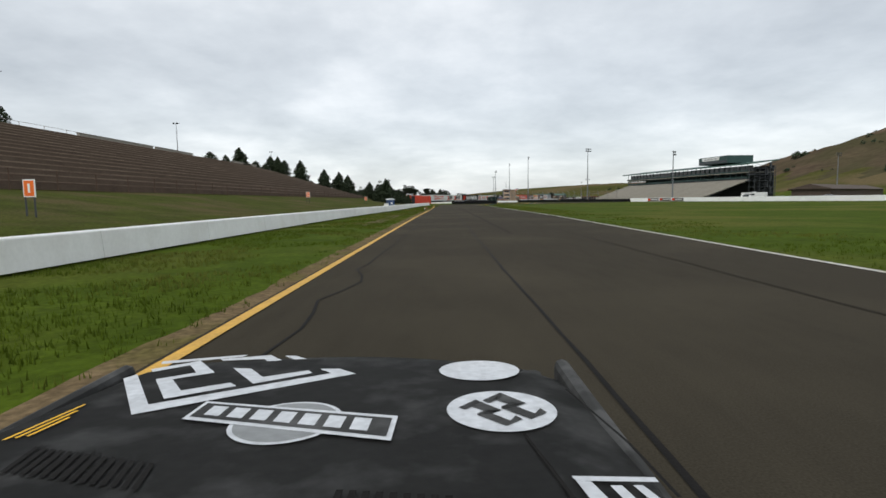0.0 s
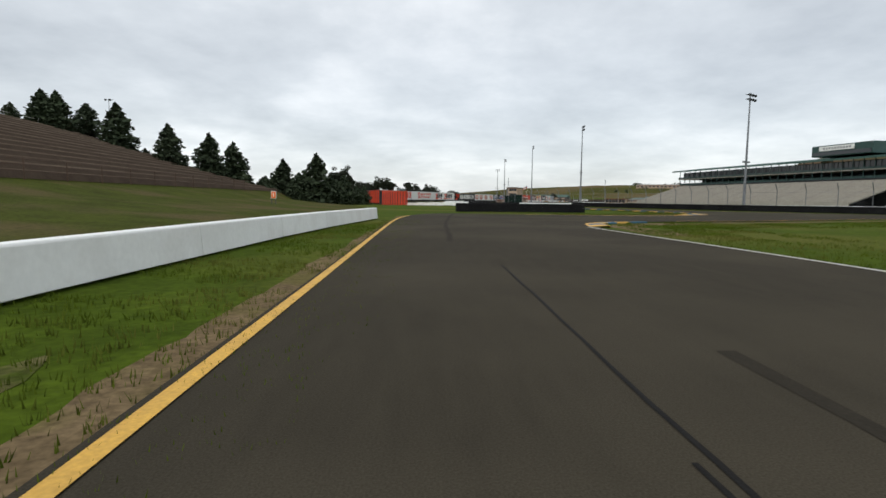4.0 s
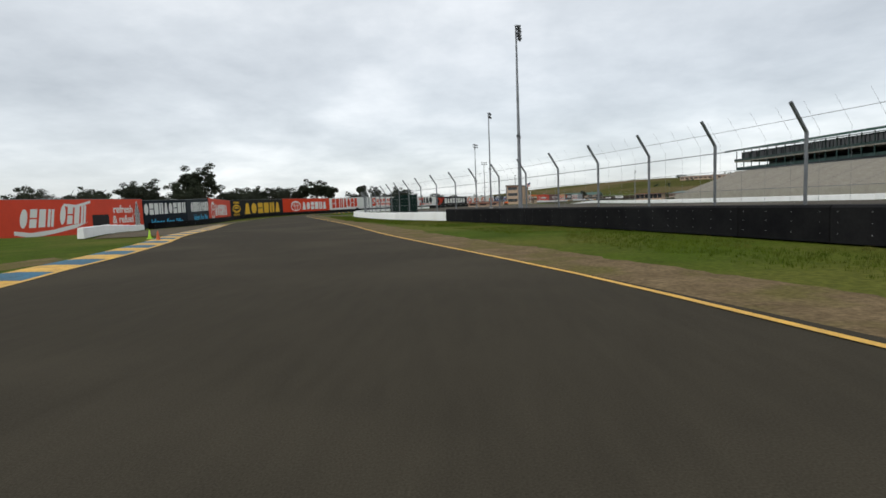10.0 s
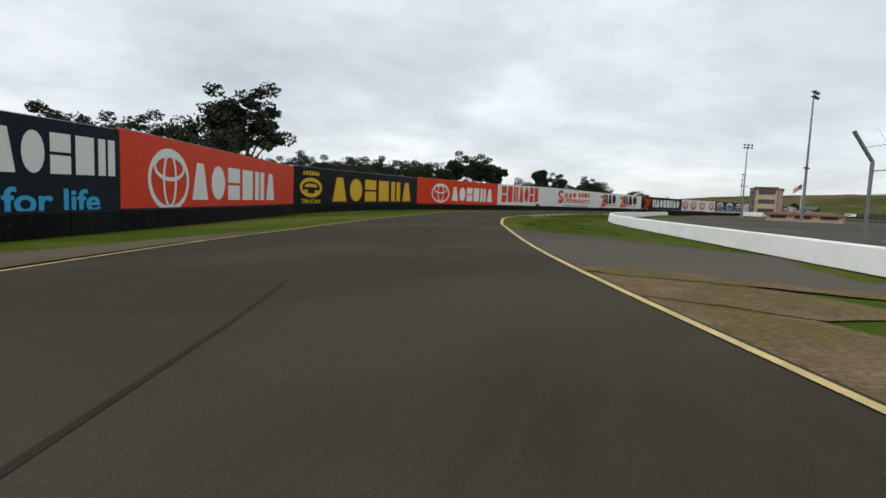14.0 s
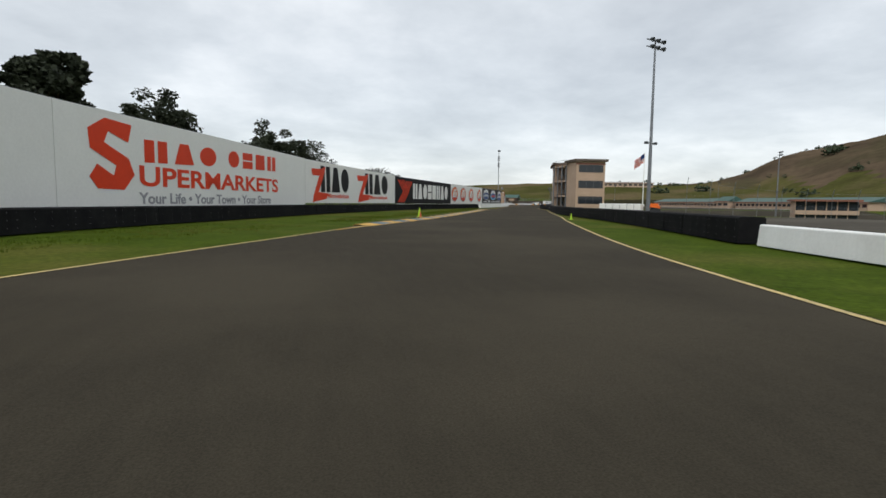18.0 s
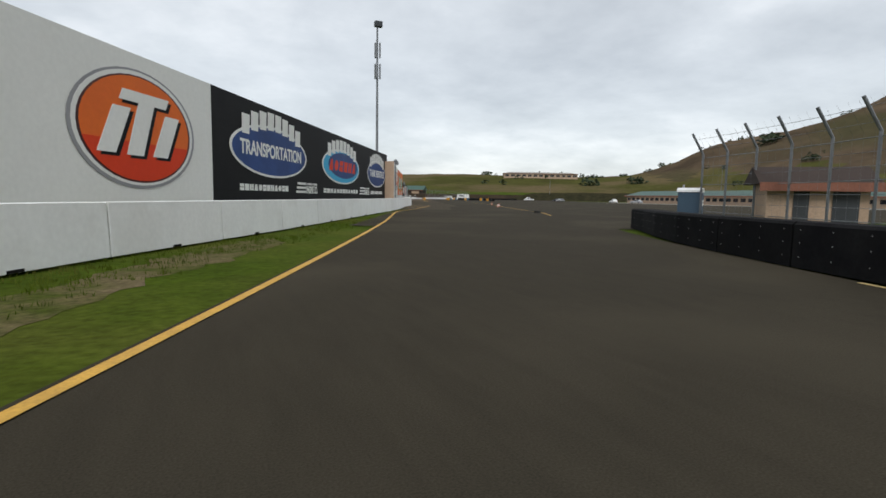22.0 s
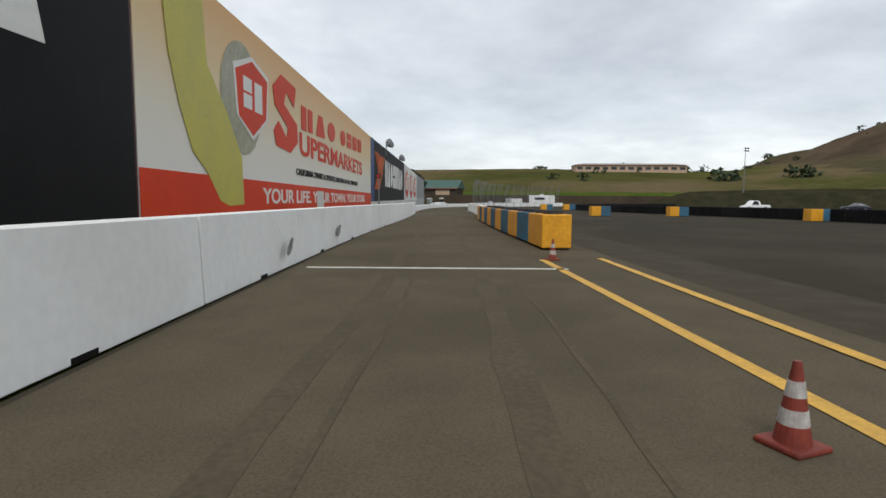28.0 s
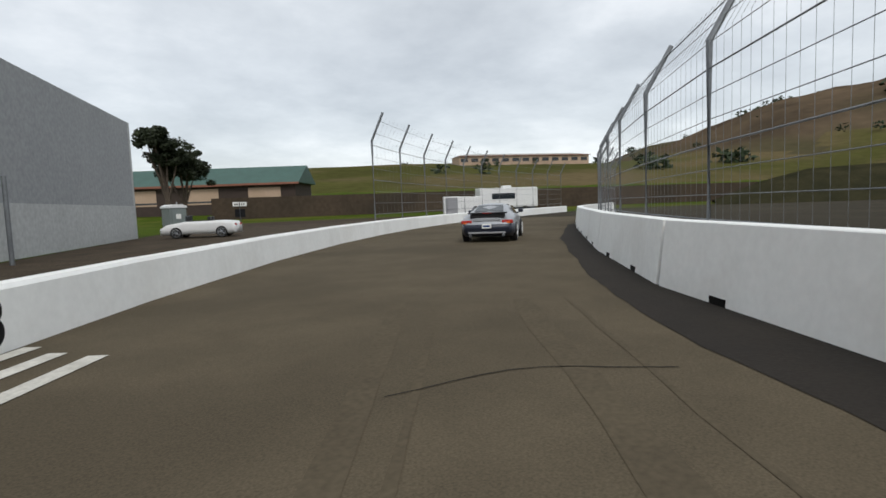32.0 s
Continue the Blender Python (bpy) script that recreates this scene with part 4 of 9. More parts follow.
for i in range(rows_n):
    za, zb = 3.5 * i / rows_n, 3.5 * (i + 1) / rows_n
    wa = float(np.interp(za, [r[1] for r in prof], [r[0] for r in prof]))
    wb = float(np.interp(zb, [r[1] for r in prof], [r[0] for r in prof]))
    for j in range(i % 2, cols, 2):
        u0, u1 = 2 * j / cols - 1, 2 * (j + 1) / cols - 1
        shape(s, "bottle_check", [[(bx + u0 * wa, 0.2 + za), (bx + u1 * wa, 0.2 + za), (bx + u1 * wb, 0.2 + zb), (bx + u0 * wb, 0.2 + zb)]], SIGN_BLACK, 0.056)
# two boards of an electronics maker
for p, q, b0, h0, h1, x0, x1, zt, zs in (((-13.8, 259.4), (-13.2, 270.2), -0.67, 4.15, 4.3, 0.1, 10.5, 2.05, 0.45), ((-13.2, 270.2), (-16.8, 284.7), -0.64, 4.3, 4.7, 2.3, 14.7, 2.25, 0.85)):
    s, L = board(p, q, 0.1, h0, SIGN_TEAL, "near-black billboard with white blocks and blue slogan", base=b0, z1b=h1)
    bars(s, x0, zt, x1, zt + 1.65, 9, PAPER_WHITE, 0.05, rise=0.02, thick=0.8)
    words(s, "ideas for life", (x0 + x1) / 2 + 0.3, zs + 0.5, 0.76 * (x1 - x0), 1.0, SIGN_CYAN, 0.05)
# car maker boards


def emblem(s, cx, cz, rx, rz, material, lift=0.05):
    ring(s, "emblem_ring", cx, cz, rx, rz, 0.17 * rz, material, lift)
    ring(s, "emblem_ring", cx, cz, 0.34 * rx, 0.92 * rz, 0.13 * rz, material, lift + 0.004)
    ring(s, "emblem_ring", cx, cz + 0.4 * rz, 0.75 * rx, 0.44 * rz, 0.13 * rz, material, lift + 0.008)


s, L = board((-16.8, 284.7), (-25.3, 312.5), 0.45, 4.75, SIGN_RED, "bright red car maker billboard with white emblem and blocks", base=-0.58, z1b=4.75)
emblem(s, 4.6, 2.45, 2.25, 1.75, PAPER_WHITE)
bars(s, 7.0, 1.35, 23.2, 3.65, 6, PAPER_WHITE, 0.05, thick=0.8)
s, L = board((-25.3, 312.5), (-24.1, 345.8), 0.3, 4.55, SIGN_BLACK, "black pickup truck billboard with yellow emblem and blocks", base=-0.28, z1b=5.0)
ring(s, "emblem_ring", 3.2, 2.45, 2.1, 1.05, 0.4, SIGN_YELLOW, 0.05)
shape(s, "emblem", [[(1.9, 2.5), (4.5, 2.5), (4.0, 2.85), (2.4, 2.85)]], SIGN_YELLOW, 0.05)
shape(s, "emblem", [rect(1.9, 1.6, 2.5, 2.2)], SIGN_YELLOW, 0.056)
shape(s, "emblem", [rect(3.9, 1.6, 4.5, 2.2)], SIGN_YELLOW, 0.056)
bars(s, 1.6, 3.75, 4.8, 4.2, 6, SIGN_YELLOW, 0.05)
words(s, "TRUCKS", 3.2, 0.95, 3.6, 0.45, SIGN_YELLOW, 0.05)
bars(s, 7.2, 1.0, 31.0, 3.8, 6, SIGN_YELLOW, 0.05, rise=0.012, thick=0.8)
s, L = board((-24.1, 345.8), (-15.2, 366.6), 0.5, 5.0, SIGN_RED, "bright red car maker billboard with white emblem and blocks", base=-0.15, z1b=5.0)
emblem(s, 5.8, 2.7, 2.3, 1.6, PAPER_WHITE)
bars(s, 8.6, 1.5, 21.0, 3.9, 6, PAPER_WHITE, 0.05, thick=0.8)
# white boards
s, L = board((-15.2, 366.6), (-7.6, 400), 0.9, 4.85, PAPER_WHITE, "white insurer billboard with red blocks", z1b=5.45)
bars(s, 1.6, 1.45, 22.6, 4.6, 7, SIGN_RED, 0.05, rise=0.016, thick=0.78)
part("dark_notch", boxes((21.2, -0.3, 0.75, 22.8, -0.05, 1.35)), SIGN_BLACK, s, "black loudspeaker box at the foot")
s, L = board((-7.6, 400), (2.2, 428.5), 0.9, 5.45, PAPER_WHITE, "white grocer billboard with red blocks and grey slogan", z1b=5.4)
shape(s, "logo_capital", [[(1.9, 2.3), (2.4, 1.75), (4.2, 1.72), (5.0, 2.5), (4.6, 3.3), (2.9, 3.95), (3.2, 4.5), (4.6, 4.1), (4.9, 5.0), (3.0, 5.1), (1.9, 4.5), (2.0, 3.6), (3.7, 2.9), (3.5, 2.4), (2.4, 2.9)]], SIGN_RED, 0.05)
bars(s, 5.5, 3.2, 13.6, 4.4, 3, SIGN_RED, 0.05, rise=0.035)
bars(s, 14.6, 3.55, 23.2, 4.7, 4, SIGN_RED, 0.05, rise=0.02)
words(s, "UPERMARKETS", 14.4, 2.5, 18.0, 1.1, SIGN_RED, 0.05)
words(s, "Your Life • Your Town • Your Store", 13.6, 1.32, 16.6, 0.62, SIGN_GREY, 0.05)
# additive maker: two designs on one white board
s, L = board((2.2, 428.5), (15.6, 459), 1.05, 5.35, PAPER_WHITE, "white oil additive billboard with black blocks and red slashes", z1b=5.4)
for x, w, m0, m1 in ((1.5, 3.4, 3.7, 12.5), (15.3, 4.2, 18.2, 29.4)):
    k = w / 3.4
    shape(s, "red_slash", [[(x, 4.15), (x, 4.55), (x + 2.3 * k, 4.6), (x + 3.5 * k, 4.9), (x + 3.3 * k, 4.3), (x + 1.7 * k, 2.2), (x + 4.3 * k, 2.1), (x + 3.8 * k, 1.5), (x + 0.2 * k, 1.15), (x + 0.5 * k, 1.9), (x + 1.9 * k, 3.9), (x + 0.3 * k, 3.85)]], SIGN_RED, 0.06)
    bars(s, m0, 2.2, m1, 4.95, 3, SIGN_BLACK, 0.05, -0.06, thick=0.86, rise=0.012)
    words(s, "Micro-lubricant", (m0 + m1) / 2 + 0.9, 1.85, 0.74 * (m1 - m0), 0.5, SIGN_RED, 0.05)


def arrow_letter(s, x0, x1, z0, z1, material):
    """A tall stripe mark: four bent stripes with an upper arm of stripes running into them."""
    w, h = x1 - x0, z1 - z0
    knee = z0 + 0.5 * h
    st = 0.062 * w
    for k in range(4):
        x = x0 + 0.12 * w * k
        shape(s, "arrow_stripe", [[(x, z1), (x + st, z1), (x + 0.36 * w + st, knee), (x + st, z0), (x - 0.0, z0), (x + 0.36 * w, knee)]], material, 0.05)
    for k in range(4):
        x = x1 - 0.115 * w * k
        top = z1 - 0.03 * h
        shape(s, "arrow_stripe", [[(x, top), (x - st, top), (x - 0.22 * w - st, knee + 0.08 * h + 0.02 * h * k), (x - 0.22 * w, knee + 0.08 * h + 0.02 * h * k)]], material, 0.056)


# tyre maker
s, L = board((15.6, 459), (31.2, 484), 1.0, 5.3, SIGN_BLACK, "black tyre maker billboard with red arrow stripes and white blocks", z1b=5.1)
arrow_letter(s, 1.1, 7.4, 1.2, 4.85, SIGN_RED)
bars(s, 7.6, 1.8, 27.5, 4.45, 8, PAPER_WHITE, 0.05, thick=0.82)
for x0, x1 in ((0.2, 5.0), (6.4, L - 0.2)):
    part("white_skirt", boxes((x0, -0.05, 0.52, x1, 0.02, 0.96)), CONCRETE_WHITE, s, "white painted skirt board")


def oil_roundel(s, cx, cz, rx, rz):
    shape(s, "roundel_rim", [oval(cx, cz, rx, rz)], SIGN_GREY, 0.05)
    shape(s, "roundel_white", [oval(cx, cz + 0.01 * rz, rx * 0.955, rz * 0.955)], PAPER_WHITE, 0.056)
    shape(s, "roundel_edge", [oval(cx, cz, rx * 0.90, rz * 0.90)], SIGN_MAROON, 0.060)
    shape(s, "roundel", [oval(cx, cz + 0.01 * rz, rx * 0.865, rz * 0.865)], SIGN_ORANGE, 0.066)
    shape(s, "roundel_shade", [[(cx + 0.865 * rx * math.cos(a), cz + 0.865 * rz * math.sin(a)) for a in np.linspace(math.pi * 1.08, math.pi * 1.92, 24)]], SIGN_RED, 0.072)
    w = 0.13 * rx
    for k in (-1, 0, 1):
        x, z = cx + 0.42 * rx * k, cz + (0.08 * rz if k == 0 else -0.05 * rz)
        h = 0.52 * rz if k == 0 else 0.38 * rz
        for nm, dx, dz, m, lift in (("logo_bar_shadow", 0.05 * rx, -0.05 * rz, SIGN_BLACK, 0.078), ("logo_bar", 0, 0, PAPER_WHITE, 0.084)):
            o = [[(x - w - 0.12 * rx + dx, z - h + dz), (x + w - 0.12 * rx + dx, z - h + dz), (x + w + 0.12 * rx + dx, z + h + dz), (x - w + 0.12 * rx + dx, z + h + dz)]]
            shape(s, nm, o, m, lift)
            if k == 0:
                shape(s, nm, [[(x - 0.34 * rx + dx, z + 0.7 * h + dz), (x + 0.42 * rx + dx, z + 0.7 * h + dz), (x + 0.48 * rx + dx, z + 1.05 * h + dz), (x - 0.28 * rx + dx, z + 1.05 * h + dz)]], m, lift + 0.003)


s, L = board((31.2, 484), (47.5, 513.25), 0.92, 5.1, PAPER_WHITE, "white motor oil billboard with four red roundels", ribbed=True, z1b=5.2)
for cx, rx in ((3.3, 2.95), (11.1, 2.95), (19.7, 2.9), (29.5, 2.75)):
    oil_roundel(s, cx, 3.08, rx, 1.68)
# haulage company
s, L = board((47.5, 513.25), (63.6, 542.6), 0.92, 5.2, SIGN_BLACK, "black haulage billboard with three blue ovals", ribbed=True, z1b=5.3)
for cx, rx, word, m in ((5.65, 4.4, "TRANSPORTATION", PAPER_WHITE), (17.45, 4.6, "", SIGN_RED), (28.75, 3.8, "TANK RENTALS", PAPER_WHITE)):
    shape(s, "oval_rim", [oval(cx, 3.22, rx, 1.16)], PAPER_WHITE, 0.05)
    shape(s, "oval", [oval(cx, 3.22, rx * 0.955, 1.06)], SIGN_CYAN if not word else SIGN_BLUE, 0.056)
    if not word:
        shape(s, "oval", [oval(cx + 0.3, 3.3, rx * 0.8, 0.85)], SIGN_BLUE, 0.060)
    for k in range(8):
        a = (k - 3.5) / 4.0
        x, z = cx + rx * 0.78 * a, 4.62 - 0.55 * a * a
        shape(s, "logo_block", [[(x - 0.075 * rx, z - 0.42), (x + 0.075 * rx, z - 0.42), (x + 0.09 * rx, z + 0.38), (x - 0.07 * rx, z + 0.38)]], PAPER_WHITE, 0.066)
    if word:
        words(s, word, cx, 3.25, 1.6 * rx, 0.62, m, 0.066)
    else:
        bars(s, cx - 3.4, 2.9, cx + 3.4, 3.6, 6, m, 0.066, 0.3)
for x in (8.45, 22.25):
    for k in range(3):
        shape(s, "emblem_bar", [rect(x + 0.1 * k, 1.4 + 0.22 * k, x + 1.5, 1.52 + 0.22 * k)], PAPER_WHITE, 0.05)
    words(s, "ENGINE CO.", x + 2.5, 1.58, 1.9, 0.42, PAPER_WHITE, 0.05)
    bars(s, x + 1.6, 1.84, x + 3.4, 1.95, 9, PAPER_WHITE, 0.05, name="print_bar")
for x0, x1 in ((2.05, 7.35), (13.05, 21.65), (26.15, 31.05)):
    bars(s, x0, 1.45, x1, 1.72, 12, PAPER_WHITE, 0.05, name="print_bar", thick=0.82)

# the long wall of boards above the pit wall


def foot(s, L, z0, z1, material, label):
    """A painted foot along the wall, its top rising from z0 to z1."""
    bm = bmesh.new()
    vs = [bm.verts.new(c) for c in ((0.05, -0.06, 0), (L - 0.05, -0.06, 0), (L - 0.05, -0.046, 0), (0.05, -0.046, 0), (0.05, -0.06, z0), (L - 0.05, -0.06, z1), (L - 0.05, -0.046, z1), (0.05, -0.046, z0))]
    for f in ((3, 2, 1, 0), (4, 5, 6, 7), (0, 1, 5, 4), (1, 2, 6, 5), (2, 3, 7, 6), (3, 0, 4, 7)):
        bm.faces.new([vs[i] for i in f])
    return part("painted_foot", bm, material, s, label)


FOOT_GREY = mat("pale_grey_wall_paint", (0.66, 0.66, 0.63), (0.60, 0.60, 0.575), rough=0.7, scale=0.8, fine=10, bump=0.05, c3=(0.66, 0.66, 0.63), scale3=0.3)
WALL_SEAM = mat("wall_panel_seam", (0.30, 0.30, 0.29), rough=0.8, bump=0.0)


def wall_seams(s, L, step, z0, z1, seed):
    """Thin uneven joints and rust-stained studs on the painted sheets of the wall."""
    rng = random.Random(seed)
    x = rng.uniform(0.5, step)
    while x < L - 0.3:
        part("sheet_joint", boxes((x - 0.012, -0.068, z0, x + 0.012, -0.058, z1)), WALL_SEAM, s)
        x += step * rng.choice((0.5, 1, 1, 1.5))


s, L = board((64.1, 541.9), (76.6, 577), 0.0, 4.65, PAPER_WHITE, "white race series wall with orange and black logo plates", z1b=5.75)
foot(s, L, 1.40, 1.92, FOOT_GREY, "grey painted foot of the wall")
wall_seams(s, L, 2.44, 0.05, 1.4, 1)
part("foot_door", boxes((24.4, -0.075, 0.1, 26.9, -0.058, 1.62)), FOOT_GREY, s, "pale boarded doorway").data.materials[0] = mat("boarded_door_paint", (0.47, 0.45, 0.41), (0.42, 0.40, 0.36), rough=0.8, scale=2, fine=20)
part("end_face", boxes((-0.5, -0.05, 0.0, -0.02, 4.6, 4.65)), STUCCO_TAN, s, "tan end wall")
part("end_gutter", tubes(((-0.3, -0.18, 0.0), (-0.3, -0.18, 4.5), 0.05), n=8), STEEL, s)
for x, w, z0, z1, n0, n1 in ((5.0, 6.2, 2.45, 4.15, 1.88, 2.42), (15.3, 6.3, 2.65, 4.5, 2.1, 2.62), (26.8, 7.0, 3.0, 4.95, 2.4, 2.98)):
    h = z1 - z0
    shape(s, "plate_rim", [rect(x, z0, x + w, z1)], SIGN_GREY, 0.06)
    shape(s, "plate_border", [rect(x + 0.06, z0 + 0.04, x + w - 0.06, z1 - 0.04)], PAPER_WHITE, 0.064)
    shape(s, "logo_plate", [rect(x + 0.2, z0 + 0.12, x + w - 0.2, z1 - 0.12)], SIGN_ORANGE, 0.070)
    bars(s, x + 0.5, z0 + 0.26 * h, x + w - 0.5, z1 - 0.22 * h, 4, PAPER_WHITE, 0.077, 0.0, thick=0.82)
    shape(s, "car_plate", [rect(x + w + 0.03, z0 + 0.02, x + w + 2.0, z1 - 0.28 * h)], PAPER_WHITE, 0.06)
    shape(s, "car_plate_foot", [[(x + w + 0.15, z0 + 0.1), (x + w + 1.9, z0 + 0.1), (x + w + 1.9, z0 + 0.26 * h), (x + w + 0.15, z0 + 0.42 * h)]], SIGN_GREY, 0.066)
    shape(s, "car_plate_stripe", [[(x + w + 0.15, z0 + 0.42 * h), (x + w + 1.9, z0 + 0.36 * h), (x + w + 1.9, z0 + 0.62 * h), (x + w + 0.15, z0 + 0.66 * h)]], SIGN_ORANGE, 0.067)
    a, b = x + 1.0, x + w + 1.6
    shape(s, "name_plate_rim", [rect(a, n0, b, n1)], PAPER_WHITE, 0.06)
    shape(s, "name_plate", [rect(a + 0.08, n0 + 0.05, b - 0.08, n1 - 0.05)], SIGN_BLACK, 0.066)
    bars(s, a + 0.35, n0 + 0.17, a + 0.56 * (b - a), n1 - 0.15, 7, PAPER_WHITE, 0.073)
    words(s, "SERIES", a + 0.78 * (b - a), (n0 + n1) / 2, 0.32 * (b - a), 0.27, PAPER_WHITE, 0.073)
s, L = board((76.6, 577), (84.2, 596), 0.0, 5.75, SIGN_ORANGE, "orange auto parts billboard with green and yellow logo", z1b=5.8)
foot(s, L, 1.52, 1.64, FOOT_GREY, "weathered grey foot of the wall")
wall_seams(s, L, 2.44, 0.05, 1.5, 2)
for x, w in ((3.3, 7.5), (11.9, 7.3)):
    for nm, g, m, lift in (("logo_backing", 0.0, SIGN_YELLOW, 0.05), ("logo_backing_dark", 0.12, SIGN_BLACK, 0.056), ("logo_backing_white", 0.30, PAPER_WHITE, 0.062)):
        gx = g * w / 8
        o = [oval(x + 0.22 * w, 3.75, 0.22 * w - gx, 1.35 - g)]
        shape(s, nm, o, m, lift)
        shape(s, nm, [[(x + 0.36 * w + gx * 0.3, 2.5 + g), (x + 0.80 * w, 2.28 + g), (x + 0.82 * w, 2.05 + g), (x + 0.93 * w - gx, 2.02 + g), (x + w - gx, 4.0 - g * 0.5), (x + 0.82 * w, 4.35 - g), (x + 0.70 * w, 4.85 - g), (x + 0.42 * w + gx * 0.3, 4.75 - g)]], m, lift + 0.002)
    ring(s, "logo_ring", x + 0.21 * w, 3.75, 0.145 * w, 0.92, 0.30, SIGN_GREEN, 0.072)
    shape(s, "logo_leaf", [oval(x + 0.21 * w, 3.75, 0.035 * w, 0.3, 12)], SIGN_GREEN, 0.072)
    bars(s, x + 0.42 * w, 2.95, x + 0.66 * w, 4.2, 2, SIGN_GREEN, 0.072)
    bars(s, x + 0.67 * w, 2.75, x + 0.92 * w, 4.0, 4, SIGN_GREEN, 0.072)
    words(s, "AUTO PARTS", x + 0.48 * w, 1.98 + 0.03 * (x > 5), 0.41 * w, 0.44, PAPER_WHITE, 0.06)
s, L = board((84.2, 596), (99.2, 639), 0.0, 5.8, SIGN_RED, "red car maker billboard above the pit wall", z1b=6.15)
foot(s, L, 1.64, 1.3, FOOT_GREY, "weathered grey foot of the wall")
emblem(s, 7.1, 3.3, 3.1, 1.25, PAPER_WHITE)
bars(s, 11.6, 2.5, 33.5, 4.3, 6, PAPER_WHITE, 0.05, thick=0.8)
s, L = board((99.2, 639), (112.9, 678.4), 0.0, 6.15, SIGN_MAROON, "dark maroon casino billboard with pale serif lettering", z1b=6.35)
shape(s, "red_disc", [oval(34.0, 3.3, 2.9, 1.75)], mat("deep_red_vinyl", (0.17, 0.016, 0.010), (0.12, 0.012, 0.010), rough=0.5, scale=0.3, fine=6, bump=0.0), 0.044)
shape(s, "black_field", [rect(36.2, 0.05, L - 0.1, 6.2)], SIGN_BLACK, 0.042)
bars(s, 15.4, 3.05, 29.4, 4.5, 7, PAPER_WHITE, 0.05, rise=0.015, thick=0.66)
bars(s, 30.9, 3.25, 39.6, 4.4, 6, PAPER_WHITE, 0.05, rise=0.03, thick=0.66)
words(s, "CASINO · RESORT", 28.0, 2.42, 11.8, 0.62, PAPER_WHITE, 0.05, 1.15)
s, L = board((112.9, 678.4), (125.2, 711.7), 0.0, 6.35, faded_print("peach_sign_vinyl", ((1.9, (0.80, 0.79, 0.74)), (3.2, (0.79, 0.74, 0.62)), (4.6, (0.78, 0.60, 0.34)), (6.6, (0.76, 0.40, 0.12)))), "grocer billboard with red foot band, state map and shield", z1b=6.65)
shape(s, "red_band", [rect(0.02, 0.05, L - 0.02, 1.9)], SIGN_RED, 0.05)
shape(s, "grey_cloud", [oval(5.6, 4.2, 1.6, 1.6, 20)], mat("olive_grey_vinyl", (0.30, 0.30, 0.20), (0.46, 0.45, 0.34), rough=0.5, scale=0.8, fine=6, bump=0.0), 0.049)
shape(s, "state_map", [[(1.0, 6.2), (3.0, 6.2), (3.2, 4.6), (4.4, 3.6), (5.4, 2.5), (5.5, 1.15), (4.4, 1.12), (3.8, 1.25), (3.0, 2.0), (2.3, 2.4), (1.7, 3.4), (1.3, 4.4)]], mat("olive_yellow_vinyl", (0.58, 0.52, 0.07), (0.50, 0.46, 0.10), rough=0.5, scale=1.0, bump=0.0), 0.056)
for nm, g, m, lift in (("shield_rim", 0.0, PAPER_WHITE, 0.06), ("shield", 0.14, SIGN_RED, 0.066)):
    shape(s, nm, [[(4.9 + g, 5.1 - g), (6.4, 5.6 - g), (8.0 - g, 5.3 - g), (7.8 - g, 3.9), (6.4, 3.1 + g), (5.1 + g, 3.7)]], m, lift)
bars(s, 5.5, 4.0, 7.4, 4.9, 2, PAPER_WHITE, 0.072)
shape(s, "logo_capital", [[(8.5, 3.7), (8.8, 3.2), (10.6, 3.1), (11.7, 3.6), (11.6, 4.3), (9.8, 4.8), (10.1, 5.3), (11.2, 4.9), (11.5, 5.7), (9.5, 5.8), (8.5, 5.2), (8.7, 4.6), (10.3, 4.0), (10.1, 3.6), (9.1, 4.1)]], SIGN_RED, 0.056)
bars(s, 12.0, 4.2, 20.0, 5.2, 3, SIGN_RED, 0.056, rise=0.03)
bars(s, 21.0, 4.5, 30.0, 5.4, 4, SIGN_RED, 0.056, rise=0.03)
words(s, "UPERMARKETS", 21.0, 3.62, 18.0, 0.95, SIGN_RED, 0.056)
words(s, "CALIFORNIA OWNED & OPERATED, INVESTING IN OUR COMMUNITIES", 19.6, 2.42, 16.4, 0.32, SIGN_BLACK, 0.056)
words(s, "YOUR LIFE. YOUR TOWN. YOUR STORE.", 19.4, 1.42, 24.4, 0.52, PAPER_WHITE, 0.06)
part("grey_hatch", boxes((15.0, -0.09, 0.85, 16.4, -0.066, 1.72)), FOOT_GREY, s, "grey patch covering the band")
s, L = board((125.2, 711.7), (137.5, 742.8), 0.0, 6.65, SIGN_BLACK, "black tyre maker billboard above the pit wall", z1b=6.7)
shape(s, "blue_edge", [rect(0.05, 1.25, 1.9, 6.6)], SIGN_BLUE, 0.046)
foot(s, L, 1.2, 1.38, FOOT_GREY, "grey painted foot of the wall")
for k in range(9):
    x = 20 + 0.9 * k
    part("rust_streak", boxes((x, -0.068, 1.06 + 0.012 * k, x + 0.5, -0.06, 1.10 + 0.012 * k)), STUCCO_TRIM, s, "rust streak on the painted foot")
arrow_letter(s, 2.4, 9.6, 2.3, 5.7, SIGN_ORANGE)
bars(s, 9.9, 2.75, 30.2, 5.45, 8, PAPER_WHITE, 0.05, thick=0.82)
GREY_WALL = mat("pale_grey_metal_wall", (0.50, 0.51, 0.50), (0.44, 0.45, 0.44), rough=0.6, scale=0.5, fine=6, bump=0.05)
